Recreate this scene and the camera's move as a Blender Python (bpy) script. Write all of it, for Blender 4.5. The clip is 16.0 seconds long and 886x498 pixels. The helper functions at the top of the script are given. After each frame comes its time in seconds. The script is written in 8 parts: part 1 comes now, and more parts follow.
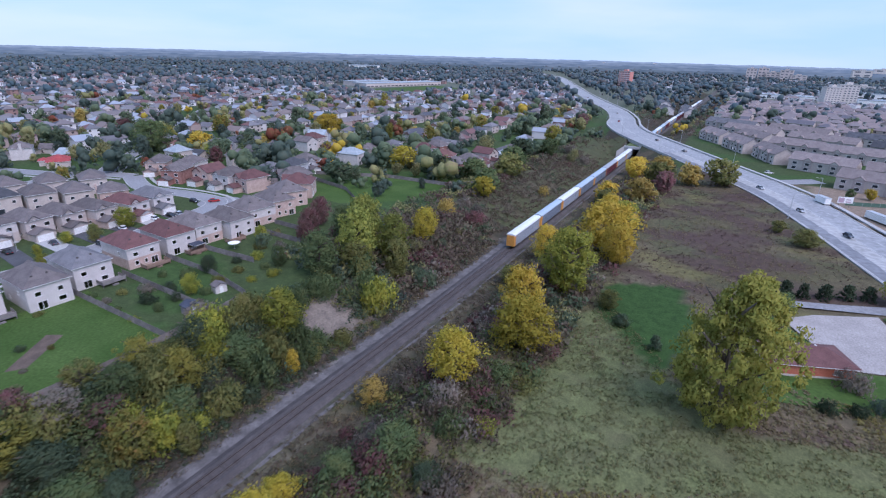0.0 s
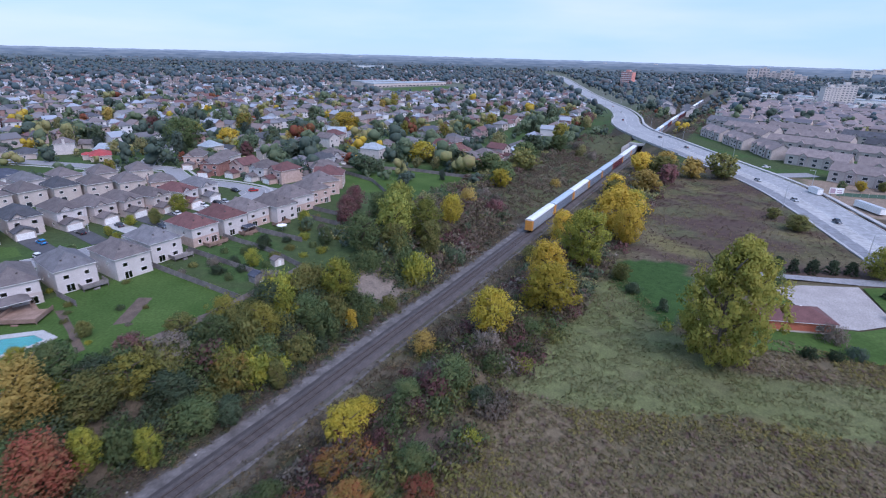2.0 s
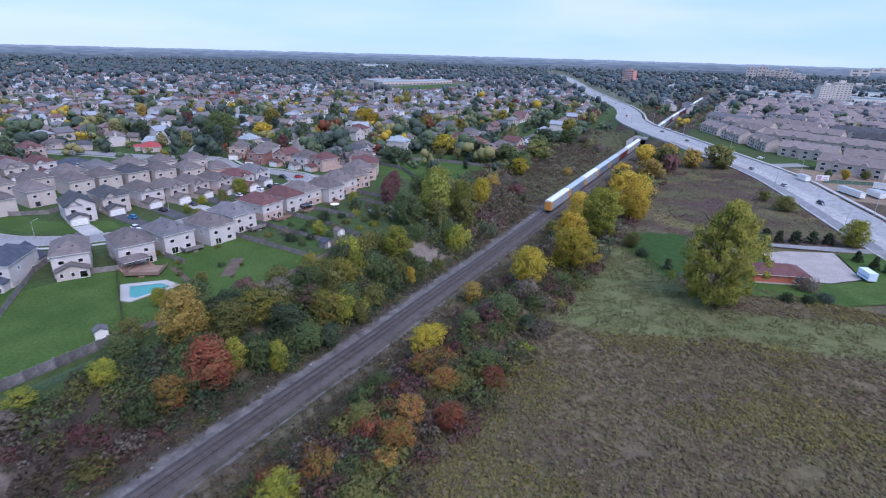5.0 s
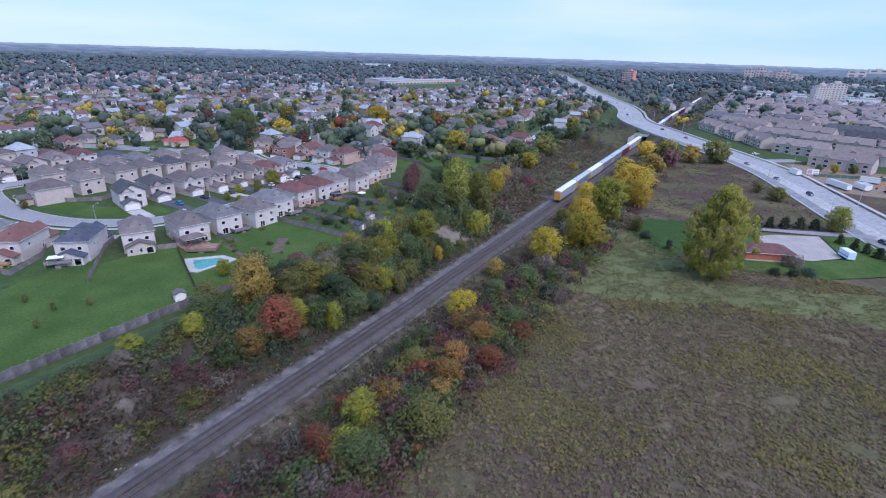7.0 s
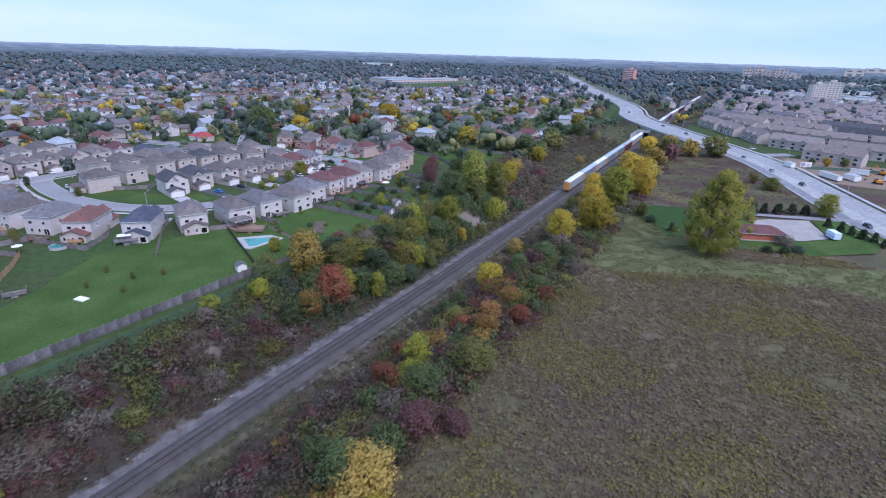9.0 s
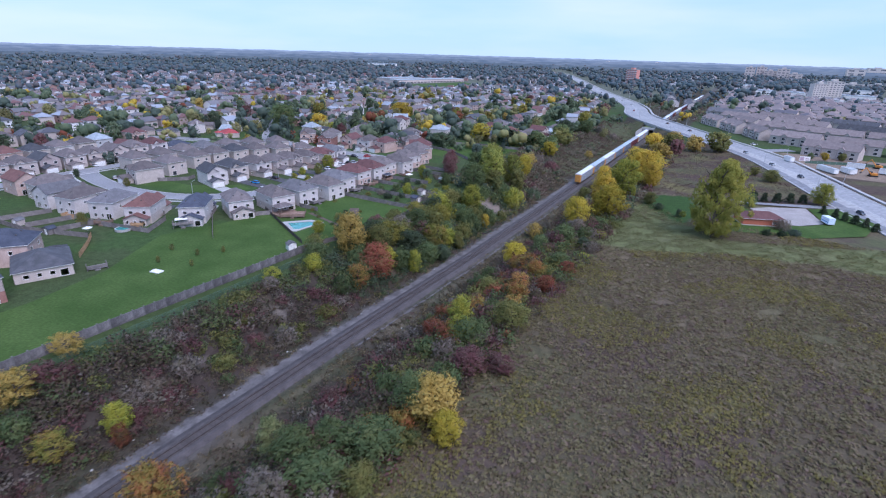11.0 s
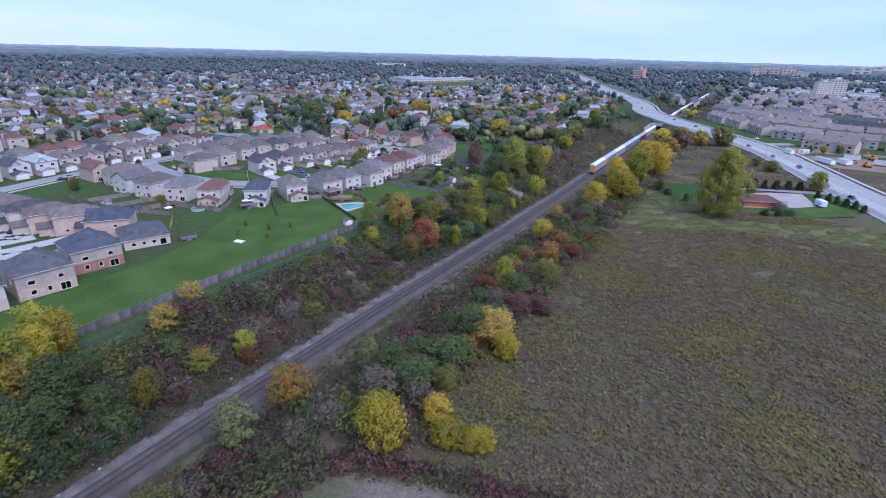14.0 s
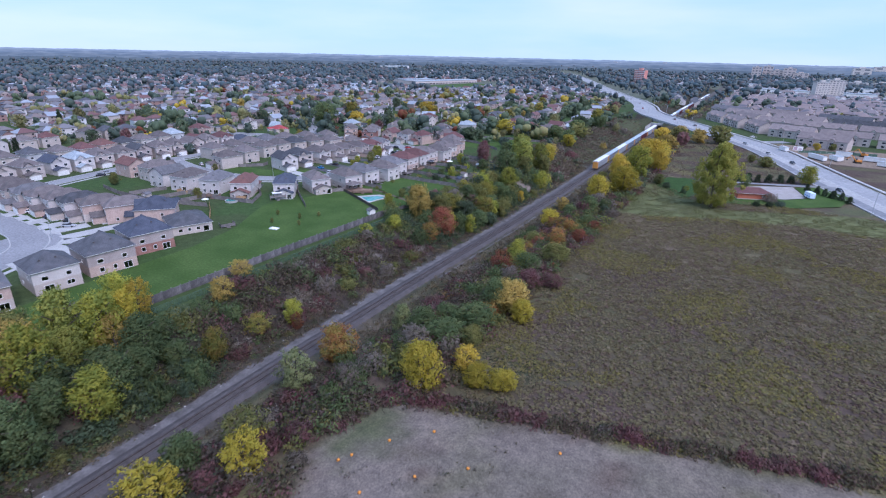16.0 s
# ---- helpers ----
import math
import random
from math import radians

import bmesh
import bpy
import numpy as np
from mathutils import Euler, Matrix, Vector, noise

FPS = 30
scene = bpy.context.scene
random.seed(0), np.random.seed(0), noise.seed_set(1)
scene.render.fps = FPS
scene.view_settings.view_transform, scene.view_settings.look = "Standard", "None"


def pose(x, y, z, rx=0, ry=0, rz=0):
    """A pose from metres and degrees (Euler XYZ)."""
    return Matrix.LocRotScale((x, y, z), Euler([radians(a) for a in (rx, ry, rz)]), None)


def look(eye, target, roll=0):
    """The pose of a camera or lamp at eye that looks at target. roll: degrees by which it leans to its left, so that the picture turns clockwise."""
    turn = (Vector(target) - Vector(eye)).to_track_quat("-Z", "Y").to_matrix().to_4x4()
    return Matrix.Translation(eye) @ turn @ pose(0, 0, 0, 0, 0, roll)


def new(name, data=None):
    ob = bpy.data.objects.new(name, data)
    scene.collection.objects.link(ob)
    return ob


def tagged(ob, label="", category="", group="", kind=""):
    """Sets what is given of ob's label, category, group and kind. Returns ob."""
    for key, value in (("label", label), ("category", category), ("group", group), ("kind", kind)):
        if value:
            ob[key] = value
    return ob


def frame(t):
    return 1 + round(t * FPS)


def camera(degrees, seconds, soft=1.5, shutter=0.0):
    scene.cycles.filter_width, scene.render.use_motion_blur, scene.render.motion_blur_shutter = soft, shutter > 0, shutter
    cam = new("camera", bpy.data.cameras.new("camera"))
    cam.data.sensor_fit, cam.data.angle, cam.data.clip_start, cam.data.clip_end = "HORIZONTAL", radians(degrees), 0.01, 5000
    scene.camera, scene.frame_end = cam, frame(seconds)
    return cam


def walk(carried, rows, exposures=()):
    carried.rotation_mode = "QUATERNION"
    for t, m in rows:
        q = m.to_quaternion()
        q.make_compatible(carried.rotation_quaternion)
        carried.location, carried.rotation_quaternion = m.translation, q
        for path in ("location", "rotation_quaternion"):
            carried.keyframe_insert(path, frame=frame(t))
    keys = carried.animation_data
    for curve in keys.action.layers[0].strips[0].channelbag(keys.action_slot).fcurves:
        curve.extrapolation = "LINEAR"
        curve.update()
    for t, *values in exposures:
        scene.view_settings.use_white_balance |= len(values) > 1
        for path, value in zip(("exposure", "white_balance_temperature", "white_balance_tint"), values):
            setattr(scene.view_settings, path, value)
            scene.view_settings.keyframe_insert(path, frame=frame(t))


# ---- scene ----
import itertools

cam = camera(81.7, 16.0, 1.15, 0.8)
PATH = [
    (0, (65.311, 3.303, 59.950), (64.345, 4.902, 59.237), 1.60),
    (0.5, (65.707, -1.923, 59.924), (64.738, -0.325, 59.212), 1.70),
    (1, (66.171, -7.234, 59.923), (65.203, -5.636, 59.211), 1.70),
    (1.5, (66.828, -12.569, 59.982), (65.859, -10.971, 59.270), 1.70),
    (2, (67.539, -17.756, 60.036), (66.569, -16.157, 59.324), 1.60),
    (2.5, (68.286, -22.950, 60.123), (67.316, -21.353, 59.409), 1.60),
    (3, (68.939, -28.120, 60.233), (67.969, -26.524, 59.519), 1.50),
    (3.5, (69.487, -33.270, 60.308), (68.519, -31.673, 59.594), 1.60),
    (4, (70.099, -38.392, 60.360), (69.130, -36.794, 59.645), 1.60),
    (6.5, (73.063, -63.911, 60.715), (72.098, -62.313, 59.997), 1.70),
    (7, (73.745, -69.106, 60.753), (72.782, -67.507, 60.036), 1.80),
    (7.5, (74.432, -74.282, 60.783), (73.468, -72.683, 60.065), 1.80),
    (8, (74.939, -79.393, 60.738), (73.976, -77.794, 60.020), 1.80),
    (8.5, (75.360, -84.466, 60.657), (74.400, -82.867, 59.938), 1.80),
    (9, (75.781, -89.543, 60.567), (74.821, -87.943, 59.848), 1.80),
    (11.5, (77.531, -113.980, 60.213), (76.563, -112.383, 59.495), 1.70),
    (12, (77.930, -118.774, 60.209), (76.961, -117.177, 59.491), 1.70),
    (12.5, (78.374, -123.450, 60.252), (77.403, -121.855, 59.535), 1.60),
    (13, (78.932, -128.079, 60.299), (77.959, -126.486, 59.581), 1.70),
    (13.5, (79.674, -132.685, 60.335), (78.694, -131.096, 59.617), 1.60),
    (14, (80.652, -137.255, 60.391), (79.670, -135.668, 59.672), 1.50),
    (14.5, (81.779, -141.702, 60.466), (80.794, -140.116, 59.749), 1.40),
    (15, (82.950, -146.073, 60.581), (81.963, -144.487, 59.865), 1.40),
    (15.5, (84.127, -150.430, 60.702), (83.138, -148.846, 59.987), 1.30),
    (16, (85.325, -154.833, 60.820), (84.335, -153.248, 60.107), 1.30),
]
walk(cam, [(t, look(eye, goal, lean)) for t, eye, goal, lean in PATH], [(0.0, 0.34, 5880, 28), (7.0, 0.40, 5840, 28), (16.0, 0.42, 5780, 28)])

# ---------------------------------------------------------------- light
world = bpy.data.worlds.new("sky")
scene.world = world
world.use_nodes = True
wn, wl = world.node_tree.nodes, world.node_tree.links
sky = wn.new("ShaderNodeTexSky")
sky.sky_type, sky.sun_disc = "NISHITA", False
sky.sun_elevation, sky.sun_rotation = radians(52), radians(110)
sky.air_density, sky.dust_density, sky.ozone_density = 1.0, 0.0, 4.0
# a thin veil of high cloud over the blue
coord = wn.new("ShaderNodeTexCoord")
stretch = wn.new("ShaderNodeMapping")
stretch.inputs["Scale"].default_value = (1.2, 1.2, 7.0)
veil = wn.new("ShaderNodeTexNoise")
veil.inputs["Scale"].default_value, veil.inputs["Detail"].default_value = 1.6, 5.0
ramp = wn.new("ShaderNodeValToRGB")
ramp.color_ramp.elements[0].position, ramp.color_ramp.elements[1].position = 0.40, 0.78
ramp.color_ramp.elements[0].color = (0.36, 0.60, 0.86, 1)
ramp.color_ramp.elements[1].color = (0.56, 0.71, 0.83, 1)
cloud = wn.new("ShaderNodeMix")
cloud.data_type = "RGBA"
cloud.inputs["Factor"].default_value = 0.86
tenfold = wn.new("ShaderNodeVectorMath")
tenfold.operation = "SCALE"
tenfold.inputs["Scale"].default_value = 10.0
wl.new(coord.outputs["Generated"], stretch.inputs["Vector"])
wl.new(stretch.outputs["Vector"], veil.inputs["Vector"])
wl.new(veil.outputs["Fac"], ramp.inputs["Fac"])
wl.new(ramp.outputs["Color"], tenfold.inputs[0])
wl.new(tenfold.outputs["Vector"], cloud.inputs["B"])
wl.new(sky.outputs["Color"], cloud.inputs["A"])
wl.new(cloud.outputs["Result"], wn["Background"].inputs["Color"])
wn["Background"].inputs["Strength"].default_value = 0.1

sun_data = bpy.data.lights.new("sun", "SUN")
sun_data.energy, sun_data.angle, sun_data.color = 2.4, radians(40), (1.0, 0.97, 0.94)
sun = new("sun", sun_data)
sun.matrix_world = look((280, -100, 380), (0, 0, 0))

rng = np.random.default_rng(7)


# ---------------------------------------------------------------- materials
def material(name, a, b, scale=1.0, fine=12.0, rough=0.85, bump=0.2, metal=0.0, rand=0.0, space="Object", spec=0.3, mix=None):
    """Two tones in a coarse noise, speckled by a fine one; rand: brightness that differs from object to object."""
    m = bpy.data.materials.new(name)
    m.use_nodes = True
    n, l = m.node_tree.nodes, m.node_tree.links
    p = n["Principled BSDF"]
    p.inputs["Roughness"].default_value, p.inputs["Metallic"].default_value = rough, metal
    p.inputs["Specular IOR Level"].default_value = spec
    if space == "Object":
        c = n.new("ShaderNodeTexCoord").outputs["Object"]
    else:
        c = n.new("ShaderNodeNewGeometry").outputs["Position"]
    big, small = n.new("ShaderNodeTexNoise"), n.new("ShaderNodeTexNoise")
    big.inputs["Scale"].default_value, big.inputs["Detail"].default_value = scale, 4
    small.inputs["Scale"].default_value, small.inputs["Detail"].default_value = fine, 3
    l.new(c, big.inputs["Vector"]), l.new(c, small.inputs["Vector"])
    r = n.new("ShaderNodeValToRGB")
    r.color_ramp.elements[0].position, r.color_ramp.elements[1].position = 0.35, 0.65
    r.color_ramp.elements[0].color, r.color_ramp.elements[1].color = (*a, 1), (*b, 1)
    l.new(big.outputs["Fac"], r.inputs["Fac"])
    speck = n.new("ShaderNodeMapRange")
    speck.inputs["From Min"].default_value, speck.inputs["From Max"].default_value = 0.3, 0.7
    speck.inputs["To Min"].default_value, speck.inputs["To Max"].default_value = 0.78, 1.22
    l.new(small.outputs["Fac"], speck.inputs["Value"])
    hsv = n.new("ShaderNodeHueSaturation")
    l.new(r.outputs["Color"], hsv.inputs["Color"])
    value = speck.outputs["Result"]
    if rand:
        info = n.new("ShaderNodeObjectInfo")
        spread = n.new("ShaderNodeMapRange")
        spread.inputs["To Min"].default_value, spread.inputs["To Max"].default_value = 1 - rand, 1 + rand
        l.new(info.outputs["Random"], spread.inputs["Value"])
        times = n.new("ShaderNodeMath")
        times.operation = "MULTIPLY"
        l.new(value, times.inputs[0]), l.new(spread.outputs["Result"], times.inputs[1])
        value = times.outputs["Value"]
    l.new(value, hsv.inputs["Value"])
    l.new(hsv.outputs["Color"], p.inputs["Base Color"])
    if bump:
        bp = n.new("ShaderNodeBump")
        bp.inputs["Strength"].default_value, bp.inputs["Distance"].default_value = bump, 0.05
        l.new(small.outputs["Fac"], bp.inputs["Height"])
        l.new(bp.outputs["Normal"], p.inputs["Normal"])
    return m


def island_material(name, tones, rough=0.8, glow_through=0.0, rand=0.25, clumps=0.0, single=0.38):
    """Each loose piece of the mesh takes one of the tones; brightness differs from object to object."""
    m = bpy.data.materials.new(name)
    m.use_nodes = True
    n, l = m.node_tree.nodes, m.node_tree.links
    p = n["Principled BSDF"]
    p.inputs["Roughness"].default_value = rough
    p.inputs["Specular IOR Level"].default_value = 0.15
    geo, info = n.new("ShaderNodeNewGeometry"), n.new("ShaderNodeObjectInfo")
    r = n.new("ShaderNodeValToRGB")
    r.color_ramp.interpolation = "LINEAR" if glow_through else "CONSTANT"
    e = r.color_ramp.elements
    while len(e) < len(tones):
        e.new(0.5)
    for k, tone in enumerate(tones):
        e[k].position = k / (len(tones) - 1 if glow_through else len(tones))
        e[k].color = (*tone, 1)
    if clumps:
        # the tone drifts from clump to clump as well as from leaf to leaf
        nz, drift, both = n.new("ShaderNodeTexNoise"), n.new("ShaderNodeMapRange"), n.new("ShaderNodeMath")
        nz.inputs["Scale"].default_value, nz.inputs["Detail"].default_value = clumps, 3
        drift.inputs["From Min"].default_value, drift.inputs["From Max"].default_value = 0.32, 0.68
        drift.inputs["To Max"].default_value = 1 - single
        both.operation = "MULTIPLY_ADD"
        both.inputs[1].default_value = single
        l.new(geo.outputs["Position"], nz.inputs["Vector"]), l.new(nz.outputs["Fac"], drift.inputs["Value"])
        l.new(geo.outputs["Random Per Island"], both.inputs[0]), l.new(drift.outputs["Result"], both.inputs[2])
        l.new(both.outputs["Value"], r.inputs["Fac"])
    else:
        l.new(geo.outputs["Random Per Island"], r.inputs["Fac"])
    spread = n.new("ShaderNodeMapRange")
    spread.inputs["To Min"].default_value, spread.inputs["To Max"].default_value = 1 - rand, 1 + rand
    l.new(info.outputs["Random"], spread.inputs["Value"])
    hue = n.new("ShaderNodeHueSaturation")
    l.new(r.outputs["Color"], hue.inputs["Color"])
    l.new(spread.outputs["Result"], hue.inputs["Value"])
    l.new(hue.outputs["Color"], p.inputs["Base Color"])
    if glow_through:
        tr, mx = n.new("ShaderNodeBsdfTranslucent"), n.new("ShaderNodeMixShader")
        mx.inputs["Fac"].default_value = glow_through
        l.new(hue.outputs["Color"], tr.inputs["Color"])
        l.new(p.outputs["BSDF"], mx.inputs[1]), l.new(tr.outputs["BSDF"], mx.inputs[2])
        l.new(mx.outputs["Shader"], n["Material Output"].inputs["Surface"])
    return m


def leaves(name, *tones):
    return island_material(name, tones, glow_through=0.48, clumps=0.42)


LEAF = {
    "yellow": leaves("yellow_leaves", (0.30, 0.28, 0.05), (0.40, 0.345, 0.055), (0.50, 0.40, 0.06), (0.46, 0.35, 0.065)),
    "mustard": leaves("mustard_leaves", (0.16, 0.17, 0.05), (0.22, 0.215, 0.055), (0.30, 0.265, 0.06), (0.27, 0.22, 0.06)),
    "gold": leaves("golden_leaves", (0.40, 0.32, 0.05), (0.51, 0.39, 0.06), (0.60, 0.43, 0.075), (0.52, 0.36, 0.10)),
    "lime": leaves("yellow_green_leaves", (0.180, 0.228, 0.057), (0.264, 0.300, 0.063), (0.396, 0.384, 0.069), (0.504, 0.456, 0.076)),
    "olive": leaves("olive_leaves", (0.114, 0.134, 0.057), (0.174, 0.192, 0.069), (0.258, 0.246, 0.082), (0.228, 0.198, 0.088)),
    "green": leaves("green_leaves", (0.079, 0.118, 0.055), (0.110, 0.158, 0.071), (0.150, 0.192, 0.081), (0.198, 0.210, 0.088)),
    "dark": leaves("dark_green_leaves", (0.055, 0.082, 0.053), (0.074, 0.108, 0.066), (0.098, 0.134, 0.078), (0.120, 0.138, 0.073)),
    "orange": leaves("orange_leaves", (0.23, 0.25, 0.07), (0.35, 0.27, 0.08), (0.42, 0.21, 0.08), (0.40, 0.12, 0.08)),
    "red": leaves("red_leaves", (0.20, 0.155, 0.07), (0.29, 0.145, 0.075), (0.35, 0.110, 0.075), (0.27, 0.115, 0.075)),
    "pale_lime": leaves("pale_yellow_green_leaves", (0.215, 0.245, 0.06), (0.285, 0.30, 0.068), (0.37, 0.35, 0.078), (0.32, 0.29, 0.078)),
    # three leaf tones made paler and bluer, with distance haze in the colour
    "far_green": leaves("hazed_green_leaves", (0.095, 0.138, 0.092), (0.129, 0.178, 0.111), (0.162, 0.207, 0.123), (0.190, 0.213, 0.123)),
    "far_dark": leaves("hazed_dark_leaves", (0.067, 0.097, 0.086), (0.090, 0.126, 0.104), (0.112, 0.150, 0.117), (0.123, 0.143, 0.111)),
    "far_olive": leaves("hazed_olive_leaves", (0.192, 0.205, 0.110), (0.260, 0.267, 0.123), (0.328, 0.300, 0.137), (0.300, 0.246, 0.137)),
    "wine": leaves("burgundy_leaves", (0.144, 0.120, 0.088), (0.204, 0.126, 0.113), (0.228, 0.102, 0.107), (0.180, 0.084, 0.088)),
    "tan": leaves("tan_leaves", (0.36, 0.28, 0.085), (0.46, 0.345, 0.10), (0.53, 0.39, 0.12), (0.42, 0.30, 0.10)),
    "grey": leaves("dry_twigs", (0.16, 0.15, 0.10), (0.22, 0.19, 0.15), (0.26, 0.22, 0.19), (0.19, 0.15, 0.14)),
    "sumac": leaves("sumac_leaves", (0.15, 0.20, 0.055), (0.24, 0.25, 0.065), (0.33, 0.26, 0.07), (0.36, 0.19, 0.08)),
    "feather": leaves("pale_green_leaves", (0.192, 0.240, 0.113), (0.264, 0.306, 0.139), (0.348, 0.360, 0.164), (0.288, 0.288, 0.151)),
    "garden": leaves("olive_green_leaves", (0.162, 0.204, 0.063), (0.222, 0.258, 0.069), (0.306, 0.318, 0.076), (0.384, 0.354, 0.083)),
    "spruce": leaves("spruce_needles", (0.040, 0.062, 0.036), (0.055, 0.082, 0.046), (0.072, 0.100, 0.060), (0.050, 0.072, 0.046)),
}
# far foliage tones shifted to blue-grey: distance haze put into the base colour
HAZED_WOODS = island_material("hazed_woods", ((0.046, 0.078, 0.097), (0.067, 0.103, 0.115), (0.052, 0.086, 0.106), (0.101, 0.115, 0.106),
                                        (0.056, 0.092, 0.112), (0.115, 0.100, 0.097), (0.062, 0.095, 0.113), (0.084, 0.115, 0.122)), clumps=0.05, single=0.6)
HAZED_WOODS.node_tree.nodes["Color Ramp"].color_ramp.interpolation = "LINEAR"
BARK = material("bark", (0.09, 0.07, 0.055), (0.14, 0.115, 0.095), 3, 20, bump=0.5)

